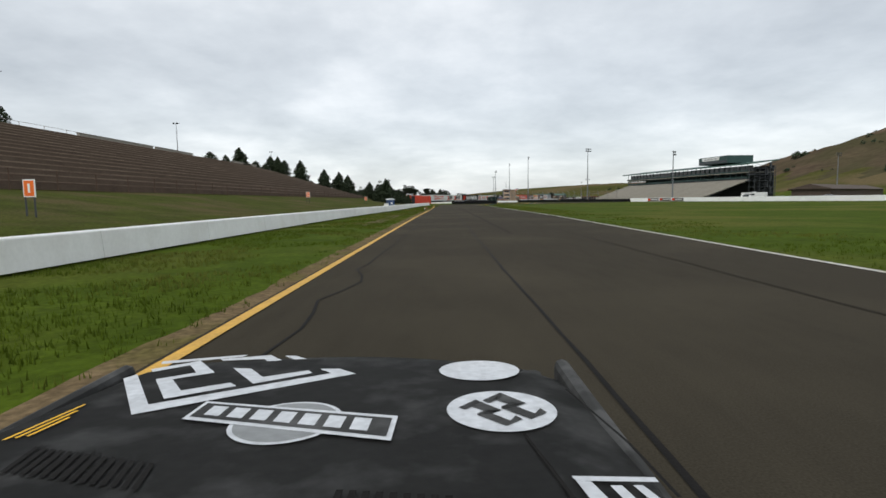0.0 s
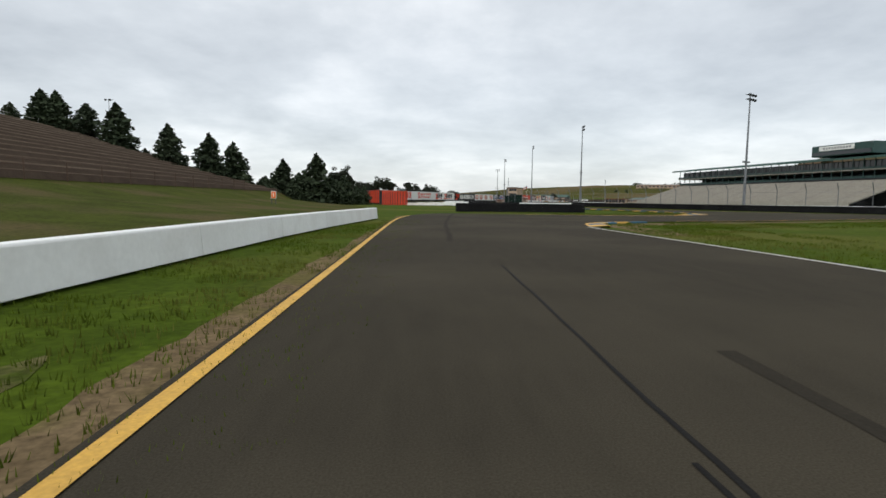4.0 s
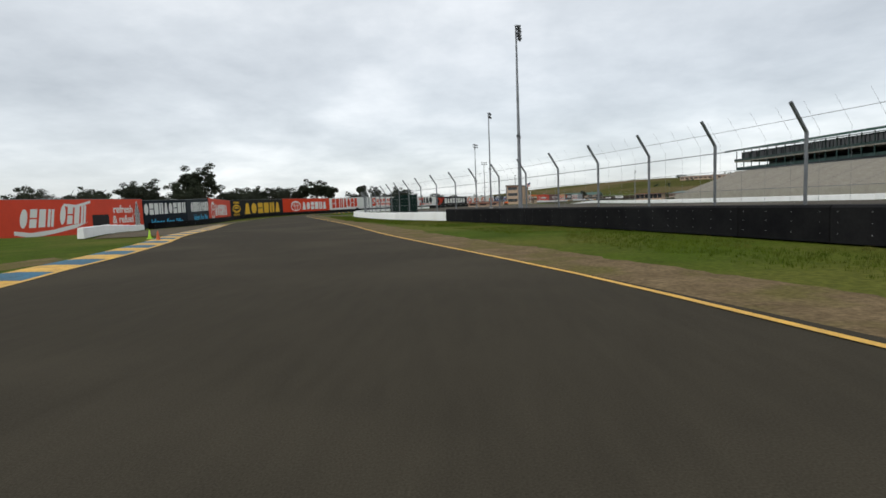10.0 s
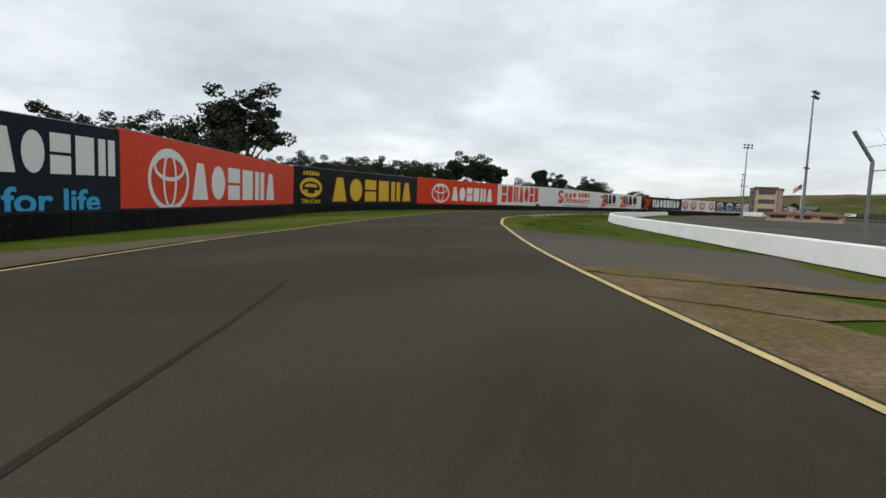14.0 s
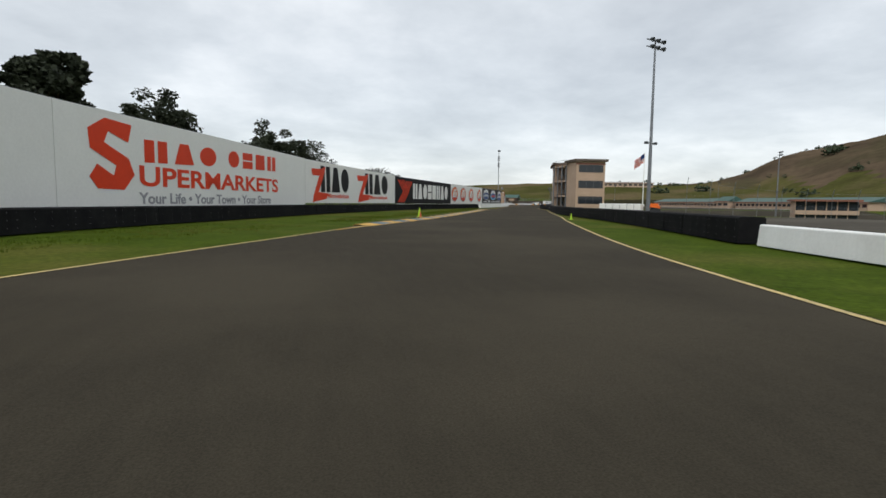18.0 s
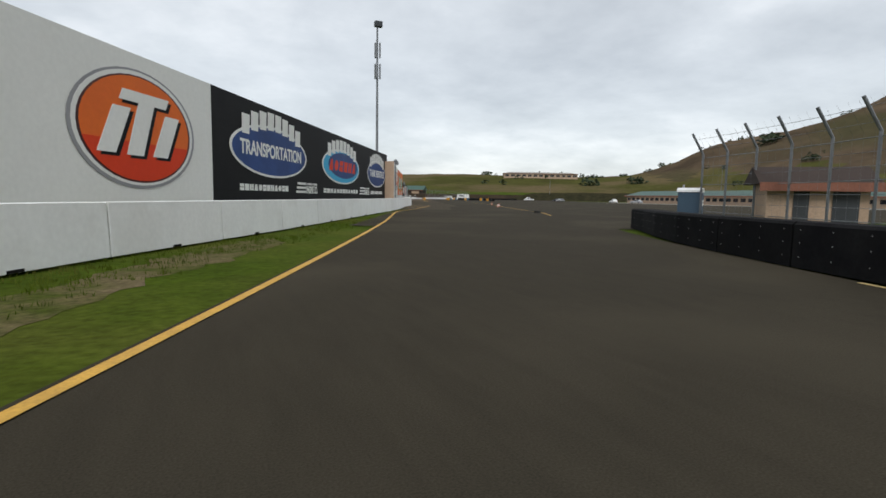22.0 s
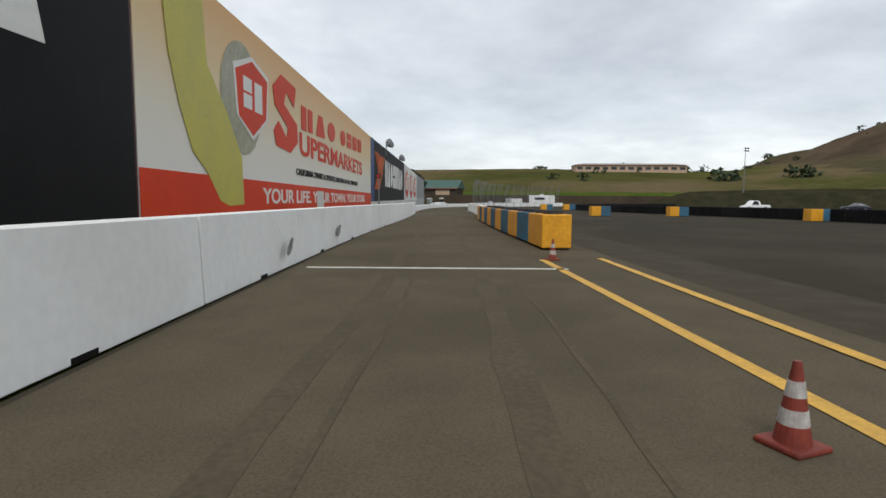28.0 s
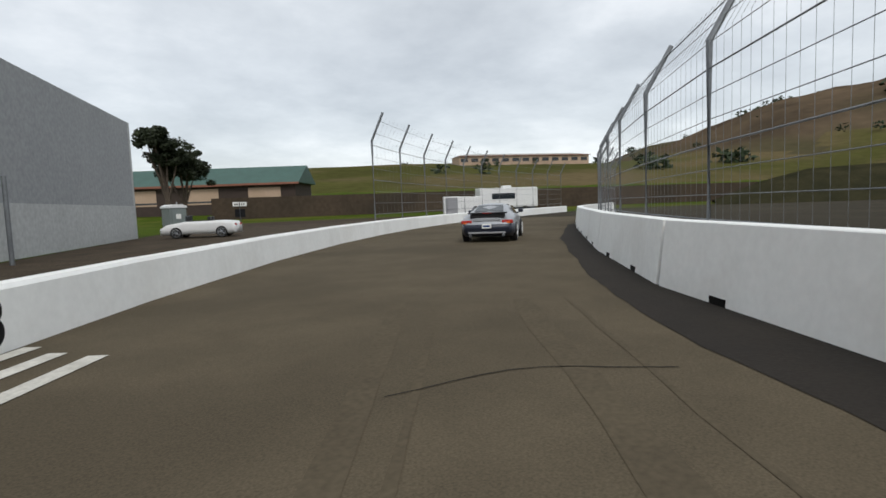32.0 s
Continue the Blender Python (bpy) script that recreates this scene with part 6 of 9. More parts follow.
# ---------------------------------------------------------------- low buildings
def gable_house(name, label, p, q, depth, wall_h, roof_h, wall_mat, roof_mat, doors=0, windows=0, base=0.0, hip=False, over=0.8, panels=None):
    """A long low building; its front runs from p to q and faces to the right of that line."""
    p, q = np.array(p, float), np.array(q, float)
    L = float(np.hypot(*(q - p)))
    b = thing(name, label, "building", pose(p[0], p[1], base, rz=math.degrees(math.atan2(*(q - p)[::-1]))))
    part("wall", boxes((0, 0, -1.5, L, depth, wall_h)), wall_mat, b)
    bm = bmesh.new()
    e = over
    inset = depth / 2 if hip else 0
    low = [bm.verts.new(c) for c in ((-e, -e, wall_h), (L + e, -e, wall_h), (L + e, depth + e, wall_h), (-e, depth + e, wall_h))]
    rid = [bm.verts.new(c) for c in ((-e + inset, depth / 2, wall_h + roof_h), (L + e - inset, depth / 2, wall_h + roof_h))]
    for f in ((low[0], low[1], rid[1], rid[0]), (low[1], low[2], rid[1]), (low[2], low[3], rid[0], rid[1]), (low[3], low[0], rid[0]), (low[3], low[2], low[1], low[0])):
        bm.faces.new(f)
    part("roof", bm, roof_mat, b)
    part("eaves_board", boxes((-e, -e - 0.06, wall_h - 0.3, L + e, -e, wall_h + 0.05)), STUCCO_TRIM, b)
    for k in range(doors if not panels else 0):
        x = L * (k + 0.5) / doors
        part("garage_door", boxes((x - L / doors * 0.36, -0.06, -0.2, x + L / doors * 0.36, 0.05, wall_h * 0.72)), DARK_STEEL if k % 2 else STUCCO_TRIM, b)
    if panels:
        for k in range(doors):
            x = L * (k + 0.5) / doors
            w = part("window", boxes((x - L / doors * 0.26, -0.06, wall_h * 0.30, x + L / doors * 0.26, 0.05, wall_h * 0.86)), panels, b, "pale boarded window bay")
            part("window_bar", boxes((x - L / doors * 0.27, -0.09, wall_h * 0.36, x + L / doors * 0.27, -0.06, wall_h * 0.42)), DARK_STEEL, w)
    for k in range(windows):
        x = L * (k + 0.5) / windows
        w = part("window", boxes((x - L / windows * 0.33, -0.05, wall_h * 0.38, x + L / windows * 0.33, 0.05, wall_h * 0.74)), DARK_GLASS, b)
        part("window_sill", boxes((x - L / windows * 0.36, -0.12, wall_h * 0.33, x + L / windows * 0.36, 0.0, wall_h * 0.37)), STUCCO_TAN, w)
    return b


gable_house("garage_building", "long tan garage block with green metal roof and dark windows", (207, 664), (198, 601), 14, 3.0, 1.9, STUCCO_TAN, ROOF_GREEN, windows=22)
gable_house("garage_building", "tan garage block with green metal roof beside the paddock", (197, 588), (190, 520), 14, 3.0, 1.9, STUCCO_TAN, ROOF_GREEN, windows=26)
gable_house("gatehouse", "small tan gatehouse with a gabled green roof", (196.2, 599), (195.4, 590.5), 7, 3.3, 2.4, STUCCO_TAN, ROOF_GREEN, windows=2)
gable_house("garage_building", "tan garage building with green roof and dark doors", (148, 881), (190, 851), 12, 4.6, 3.2, mat("dark_brown_cladding", (0.055, 0.038, 0.03), rough=0.85), ROOF_GREEN, doors=5, base=float(land_z(np.array(169.0), np.array(866.0))) + 0.3, panels=STUCCO_TAN)
gable_house("pit_building", "low tan building with a brown flat roof beyond the barrier wall", (32.4, 373.4), (42.6, 369.0), 5, 1.35, 0.4, STUCCO_TAN, mat("brown_flat_roof", (0.15, 0.095, 0.06), rough=0.9), windows=3, hip=True, over=0.35)
hut = gable_house("marshal_hut", "small tan marshal hut with a dark brown roof behind the fence", (68.3, 506.6), (70.9, 504.2), 2.6, 2.05, 0.75, STUCCO_TAN, mat("dark_brown_roof", (0.045, 0.030, 0.024), rough=0.9), over=0.35)
part("door", boxes((0.95, -0.04, -0.2, 1.5, 0.03, 1.75)), DARK_STEEL, hut)
part("porch_opening", boxes((2.3, -0.04, -0.2, 3.2, 0.03, 1.8)), DARK_STEEL, hut)
gable_house("winery_building", "long tan building on the green hillside", (345, 1000), (418, 968), 16, 5.5, 1.6, STUCCO_TAN, CONCRETE, windows=13, base=float(land_z(np.array(381.0), np.array(984.0))) - 0.6, hip=True)
mound = bmesh.new()
rows = []
for k, (x, y) in enumerate(curve([(238, 805), (252, 784), (264, 764), (276, 742), (292, 716)], 6.0)):
    h = 5.4 * math.sin(math.pi * min(1, max(0.04, (k + 0.3) / 6))) if k < 3 else 5.4 + 0.7 * noise.noise(Vector((k * 0.5, 3, 0)))
    rows.append([mound.verts.new((x + 0.88 * o, y + 0.47 * o, z * h - 0.3 + 0.5 * noise.noise(Vector((k * 0.7, o, 1))))) for o, z in ((-13, 0), (-9, 0.42), (-5, 0.8), (0, 1), (6, 0.9), (14, 0))])
for r, q in zip(rows, rows[1:]):
    for i in range(5):
        mound.faces.new((r[i], r[i + 1], q[i + 1], q[i]))
bmesh.ops.recalc_face_normals(mound, faces=mound.faces)
tagged(part("earth_bank", mound, mat("dark_scrub_bank", (0.044, 0.040, 0.022), (0.024, 0.024, 0.014), rough=1.0, spec=0.0, scale=0.3, fine=2.5, bump=0.0), smooth=True), "dark scrubby bank below the brown hill", "embankment", kind="structure")
gable_house("infield_shed", "dark brown low sheds beyond the white wall", (155, 205), (106, 163.7), 10, 3.0, 1.6, mat("dark_brown_wood", (0.085, 0.06, 0.045), rough=0.85), mat("brown_shingles", (0.085, 0.062, 0.048), rough=0.9), windows=12)
for x, y in ((151.5, 205.5), (153.2, 207), (155, 208.5)):
    b = thing("bollard", "pale post standing before the sheds", "post", pose(x, y, 0), group="pale posts")
    part("post", tubes(((0, 0, 0), (0, 0, 2.6), 0.12), n=10), PAPER_WHITE, b)
    part("cap", tubes(((0, 0, 2.6), (0, 0, 2.68), 0.15), n=10), SIGN_GREY, b)


def office_block(p, q, depth, height, label):
    """A two-storey flat-roofed office: tan bands, dark window strips, posts under the upper floor."""
    p, q = np.array(p, float), np.array(q, float)
    L = float(np.hypot(*(q - p)))
    b = thing("race_office", label, "building", pose(p[0], p[1], gz(p), rz=math.degrees(math.atan2(*(q - p)[::-1]))))
    part("wall", boxes((0.4, 0.6, -0.2, L - 0.4, depth, height - 0.5)), STUCCO_TAN, b)
    part("roof", boxes((-0.5, -0.6, height - 0.5, L + 0.5, depth + 0.5, height)), STUCCO_TRIM, b)
    part("upper_floor", boxes((0, 0.0, height * 0.42, L, 0.62, height * 0.58)), STUCCO_TAN, b, "tan spandrel band")
    part("foot_wall", boxes((0, 0.1, -0.2, L, 0.62, 0.9)), STUCCO_TAN, b)
    for z0, z1 in ((0.9, height * 0.42), (height * 0.58, height - 0.5)):
        for k in range(6):
            x0, x1 = L * k / 6 + 0.12, L * (k + 1) / 6 - 0.12
            w = part("window", boxes((x0, 0.5, z0, x1, 0.58, z1)), DARK_GLASS, b)
            part("window_frame", boxes((x0 - 0.12, 0.44, z0, x0, 0.62, z1)), STUCCO_TAN, w)
    return b


office_block((125.0, 488), (136.2, 480), 8, 6.7, "two-storey tan race office with dark window bands")

# ---------------------------------------------------------------- catch fences
def catch_fence(pts, height, spacing, lean, label, base=0.0, mesh_step=0.55, wires=9, name="catch_fence"):
    """Posts bent over the track, cables and a wide wire mesh. lean: +1 bends to the left of the line, -1 to the right."""
    f = thing(name, label, "fence")
    ln = curve(pts, spacing)
    n = normals2(ln) * lean
    bend = 0.74
    for p, d in zip(ln, n):
        z = float(ground_z(*p)) + base
        bm = pipe([(p[0], p[1], z - base - 0.2), (p[0], p[1], z + height * bend), (p[0] + d[0] * 0.62, p[1] + d[1] * 0.62, z + height)], 0.06, 7)
        part("fence_post", bm, STEEL, f)
    for w in range(wires):
        u = (w + 0.3) / wires
        o = 0 if u < bend else 0.62 * (u - bend) / (1 - bend)
        bm = pipe([(p[0] + d[0] * o, p[1] + d[1] * o, float(ground_z(*p)) + base + height * u) for p, d in zip(ln, n)], 0.008 if w % 3 else 0.016, 4)
        part("cable", bm, STEEL, f)
    bm = bmesh.new()
    dense = curve(pts, mesh_step)
    dn = normals2(dense) * lean
    for p, d in zip(dense, dn):
        z = float(ground_z(*p)) + base
        tube(bm, (p[0], p[1], z), (p[0], p[1], z + height * bend), 0.0032, n=3, caps=False)
        tube(bm, (p[0], p[1], z + height * bend), (p[0] + d[0] * 0.6, p[1] + d[1] * 0.6, z + height * 0.98), 0.0032, n=3, caps=False)
    m = part("wire_mesh", bm, STEEL, f)
    tagged(m, kind="stuff")
    return f


catch_fence([(157, 758.2), (161.5, 764.8), (166.5, 770.5), (173.5, 777.0), (184, 785.5), (197, 793.5)], 4.3, 4.6, -1, "high galvanised catch fence bent over the pit lane", base=0.75, mesh_step=0.3, wires=10)
catch_fence([(152.0, 750.2), (154.5, 754.4), (157, 758.2)], 4.3, 4.6, -1, "first bays of the catch fence on the inner wall", base=0.75, mesh_step=0.3, wires=10)
catch_fence([(168.7, 787.1), (173.4, 790.9), (179, 794.8), (185, 798.6), (193, 802.5), (206, 807.5)], 5.0, 4.4, -1, "catch fence beyond the curving pit wall", base=0.8, mesh_step=0.6)
catch_fence([(56.4, 174.8), (50.4, 184), (46.6, 191.6), (42.6, 205.2), (38.8, 215.2), (33.4, 227.4), (28.2, 237.4), (24.2, 246.8), (20.0, 258.6), (16.4, 270.4), (13.3, 284.3)], 3.5, 3.8, 1, "catch fence behind the black barrier", base=0.5, mesh_step=1.0, wires=5)
catch_fence([(49.9, 473.8), (51.0, 476.8), (52.2, 480)], 3.9, 3.6, 1, "catch fence in front of the timing tower", base=0.7, mesh_step=0.8)
catch_fence([(56.6, 485), (62, 494), (66.9, 503), (70.3, 511.5)], 4.0, 2.2, 1, "close-set catch fence beyond the timing tower", base=0.7, mesh_step=0.5)
catch_fence([(78, 470), (100, 462), (125, 450)], 5.2, 4.6, -1, "distant catch fence by the paddock", base=3.0, mesh_step=1.6, wires=4)


# ---------------------------------------------------------------- trees
def leaf_cloud(bm, rng, centre, radii, count, size, flat=0.5):
    c = Vector(centre)
    for _ in range(count):
        while True:
            v = Vector((rng.uniform(-1, 1), rng.uniform(-1, 1), rng.uniform(-1, 1)))
            if 0.25 < v.length < 1:
                break
        p = c + Vector((v.x * radii[0], v.y * radii[1], v.z * radii[2]))
        a = Vector((rng.gauss(0, 1), rng.gauss(0, 1), rng.gauss(0, 1) * flat)).normalized() * size * rng.uniform(0.6, 1.3)
        b = a.cross(Vector((rng.gauss(0, 1), rng.gauss(0, 1), rng.gauss(0, 1)))).normalized() * size * rng.uniform(0.35, 0.8)
        vs = [bm.verts.new(p - a), bm.verts.new(p + b), bm.verts.new(p + a), bm.verts.new(p - b)]
        bm.faces.new(vs)


def broad_tree(seed, height, spread):
    rng = random.Random(seed)
    t = thing("tree", "dark eucalyptus tree with a loose uneven crown", "tree", group="trees beyond the boards")
    bm = bmesh.new()
    tube(bm, (0, 0, -0.5), (0.1, 0, height * 0.35), height * 0.028, height * 0.02, n=7)
    crown = bmesh.new()
    for k in range(13):
        a = rng.uniform(0, 6.28)
        r = spread * rng.uniform(0.15, 0.85)
        top = Vector((math.cos(a) * r, math.sin(a) * r, height * rng.uniform(0.45, 0.9)))
        tube(bm, (0.1, 0, height * rng.uniform(0.2, 0.35)), top, height * 0.012, height * 0.004, n=5, caps=False)
        for q in range(5):
            c = top + Vector((rng.gauss(0, 0.2) * spread, rng.gauss(0, 0.2) * spread, rng.gauss(0, 0.055) * height))
            w = spread * rng.uniform(0.15, 0.32)
            leaf_cloud(crown, rng, c, (w, w, w * rng.uniform(0.5, 0.85)), 130, height * 0.018)
    part("trunk", bm, BARK, t)
    part("crown", crown, LEAF_EUC, t)
    return t


def conifer(seed, height, spread):
    rng = random.Random(seed)
    t = thing("conifer", "dark cone-shaped conifer on the bank", "tree", group="conifers on the bank")
    part("trunk", tubes(((0, 0, -0.4), (0, 0, height * 0.8), height * 0.03, 0.03), n=6), BARK, t)
    crown = bmesh.new()
    for k in range(13):
        u = k / 12
        z = height * (0.08 + 0.90 * u)
        r = spread * (1 - u**1.7) ** 0.75 * rng.uniform(0.85, 1.1) + 0.2
        leaf_cloud(crown, rng, (rng.uniform(-0.1, 0.1) * spread, rng.uniform(-0.1, 0.1) * spread, z), (r, r, height * 0.07), int(70 + 120 * (1 - u)), height * 0.05, 0.6)
    part("crown", crown, LEAF_DARK, t)
    return t


broad = [broad_tree(s, h, w) for s, h, w in ((11, 10, 3.4), (12, 8, 3.6), (13, 12, 2.3), (14, 6.5, 3.0))]
SPOTS = [(-13.4, 412.6, 2, 0.95), (-34.6, 316, 0, 1.38), (-37.5, 315, 1, 1.3), (-34.6, 309.5, 3, 1.5), (-46, 311.8, 0, 1.08), (-44, 305, 1, 1.2), (-41, 299, 0, 0.95), (-48, 296, 1, 1.15), (-54, 286, 0, 0.95), (-60, 276, 1, 1.1), (-66, 264, 0, 0.9), (-72, 250, 1, 1.1), (-58, 300, 3, 1.5),
         (-36, 334, 0, 0.78), (-36, 341, 1, 0.92), (-37, 348, 0, 0.72), (-40, 356, 1, 1.0), (-38, 362, 3, 1.2), (-31, 366, 1, 1.1), (-33.6, 371, 0, 0.94), (-30.3, 374, 1, 1.2), (-37.5, 370, 1, 1.22), (-41.5, 367, 0, 1.0), (-46, 365, 1, 1.25), (-27, 377, 2, 1.0), (-24.8, 383, 0, 1.2), (-22.5, 387, 0, 1.15), (-20.6, 391, 2, 0.96), (-15, 407.5, 3, 1.3), (-12.7, 414, 2, 1.06), (-9.2, 424.5, 0, 1.02), (-5.4, 435, 3, 1.35), (-2, 444, 0, 1.02), (1, 450.6, 1, 1.2), (5, 461, 3, 1.2), (14.6, 474.5, 1, 0.95),
         (-60, 330, 1, 1.0), (-66, 345, 2, 0.8), (-52, 352, 0, 0.9), (4, 500, 3, 1.1), (22, 560, 1, 1.0), (40, 600, 3, 1.3), (8, 520, 1, 0.8), (60, 660, 3, 1.2),
         (-90, 300, 1, 1.0), (-100, 280, 0, 1.1), (-110, 320, 2, 1.0), (-85, 350, 1, 1.1), (-75, 380, 0, 1.0), (-68, 400, 1, 1.1), (-60, 420, 2, 0.9),
         (167.4, 832, 2, 1.12), (169.5, 834, 0, 1.0), (176, 868, 1, 1.1), (182, 880, 3, 1.2), (188, 884, 1, 0.8), (120, 800, 3, 1.0), (128, 770, 1, 0.7), (96, 690, 1, 0.6), (116, 745, 0, 0.6)]
rngs = random.Random(5)
for x, y, k, sc in SPOTS:
    copy_thing(broad[k], pose(x, y, float(land_z(np.array(float(x)), np.array(float(y)))) - 0.3, rz=rngs.uniform(0, 360)) @ Matrix.Scale(sc, 4))
for b in broad:
    b.matrix_basis = pose(-120 - 6 * broad.index(b), 400 + 9 * broad.index(b), 0)
cons = [conifer(s, h, w) for s, h, w in ((21, 6.2, 2.1), (22, 7.5, 2.3), (23, 5.0, 2.6))]
CREST = ((-63, 146, 2, 0.48), (-63, 156.5, 0, 0.38), (-63.5, 168.5, 1, 0.7), (-63, 181, 2, 0.55), (-63, 190, 0, 0.42), (-63, 197, 1, 0.72), (-60, 203, 0, 0.8))
END = ((-60, 196, 1, 0.95, 11.8), (-53, 200, 1, 1.2, 9.0), (-40, 205, 1, 1.25, 4.4), (-44, 199, 1, 1.1, 6.2), (-50, 203, 2, 1.0, 5.5), (-37, 209.5, 1, 1.3, 3.0), (-33, 214, 2, 1.0, 1.4), (-30, 216, 1, 1.25, 0.8), (-26.5, 215, 2, 1.35, 0.6), (-23.4, 216.5, 1, 1.5, 0.3), (-21, 220, 2, 1.4, 0.1), (-18.6, 221, 0, 1.15, 0.1), (-16.4, 224, 2, 0.95, 0.0), (-15, 226, 0, 0.8, 0.0))
for x, y, k, sc, z in END:
    copy_thing(cons[k], pose(x, y, z - 0.4, rz=rngs.uniform(0, 360)) @ Matrix.Diagonal((sc * 1.05, sc * 1.05, sc * 0.86, 1)))
for x, y, k, sc in CREST:
    z = bank_top(y) - 0.2
    copy_thing(cons[k], pose(x, y, z, rz=rngs.uniform(0, 360)) @ Matrix.Diagonal((1.6 * sc, 1.6 * sc, 1.12 * sc, 1)))
for c in cons:
    c.matrix_basis = pose(-64, 60 + 9 * cons.index(c), bank_top(60 + 9 * cons.index(c)) - 0.2) @ Matrix.Scale(0.7, 4)

# ---------------------------------------------------------------- vehicles
SILVER = mat("silver_car_paint", (0.40, 0.41, 0.43), (0.36, 0.37, 0.39), rough=0.28, metal=0.35, scale=1, fine=8, bump=0.0, grain=0.02)
NAVY = mat("dark_navy_paint", (0.018, 0.022, 0.035), (0.022, 0.026, 0.04), rough=0.35, scale=1, fine=8, bump=0.0, grain=0.02)
BLACK_TRIM = mat("black_plastic_trim", (0.012, 0.012, 0.013), rough=0.5, bump=0.0)
TAIL_RED = mat("red_tail_lens", (0.42, 0.03, 0.02), (0.36, 0.025, 0.02), rough=0.2, bump=0.0, grain=0.02)
WHEEL_WHITE = mat("white_alloy", (0.70, 0.70, 0.69), rough=0.4, bump=0.0)
WHITE_PAINT = mat("white_vehicle_paint", (0.74, 0.74, 0.73), (0.70, 0.70, 0.69), rough=0.35, scale=1, fine=5, bump=0.0, grain=0.02)
CAR_GLASS = glass_mat("car_glass", base=(0.05, 0.06, 0.065), rough=0.05)


def loft(stations, sections):
    """A closed body from half-sections (list of (half width, height) from the top middle to the bottom middle), mirrored."""
    bm = bmesh.new()
    rings = []
    for y, sec in zip(stations, sections):
        left = [bm.verts.new((-w, y, z)) for w, z in sec[1:-1]]
        right = [bm.verts.new((w, y, z)) for w, z in sec[1:-1]]
        top, low = bm.verts.new((0, y, sec[0][1])), bm.verts.new((0, y, sec[-1][1]))
        rings.append([top] + right + [low] + left[::-1])
    n = len(rings[0])
    for a, b in zip(rings, rings[1:]):
        for k in range(n):
            bm.faces.new((a[k], a[(k + 1) % n], b[(k + 1) % n], b[k]))
    bm.faces.new(rings[0][::-1])
    bm.faces.new(rings[-1])
    bmesh.ops.recalc_face_normals(bm, faces=bm.faces)
    return bm


def wheel(parent, x, y, r, width, rim_mat, name="wheel"):
    sx = 1 if x > 0 else -1
    w = part(name, tubes(((x - width / 2, y, r), (x + width / 2, y, r), r * 0.55), n=24), BLACK_TRIM, parent)
    bm = bmesh.new()
    n = 28
    rings = []
    for dx, rr in ((-0.5, 0.72), (-0.5, 0.93), (-0.36, 1.0), (0.36, 1.0), (0.5, 0.93), (0.5, 0.72)):
        rings.append([bm.verts.new((x + dx * width, y + r * rr * math.cos(2 * math.pi * k / n), r + r * rr * math.sin(2 * math.pi * k / n))) for k in range(n)])
    for a, b in zip(rings, rings[1:]):
        for k in range(n):
            bm.faces.new((a[k], a[(k + 1) % n], b[(k + 1) % n], b[k]))
    bmesh.ops.recalc_face_normals(bm, faces=bm.faces)
    part("tyre", bm, TYRE, w)
    bm = bmesh.new()
    face = x + sx * width * 0.46
    for k in range(5):
        a = 2 * math.pi * k / 5
        c, s = math.cos(a), math.sin(a)
        tube(bm, (face, y, r), (face, y + r * 0.68 * c, r + r * 0.68 * s), r * 0.13, r * 0.10, n=6)
    tube(bm, (face - sx * 0.02, y, r), (face + sx * 0.02, y, r), r * 0.2, n=12)
    nn = 24
    outer = [bm.verts.new((face, y + r * 0.73 * math.cos(2 * math.pi * k / nn), r + r * 0.73 * math.sin(2 * math.pi * k / nn))) for k in range(nn)]
    inner = [bm.verts.new((face, y + r * 0.63 * math.cos(2 * math.pi * k / nn), r + r * 0.63 * math.sin(2 * math.pi * k / nn))) for k in range(nn)]
    for k in range(nn):
        bm.faces.new((outer[k], outer[(k + 1) % nn], inner[(k + 1) % nn], inner[k]))
    part("rim", bm, rim_mat, w)
    return w


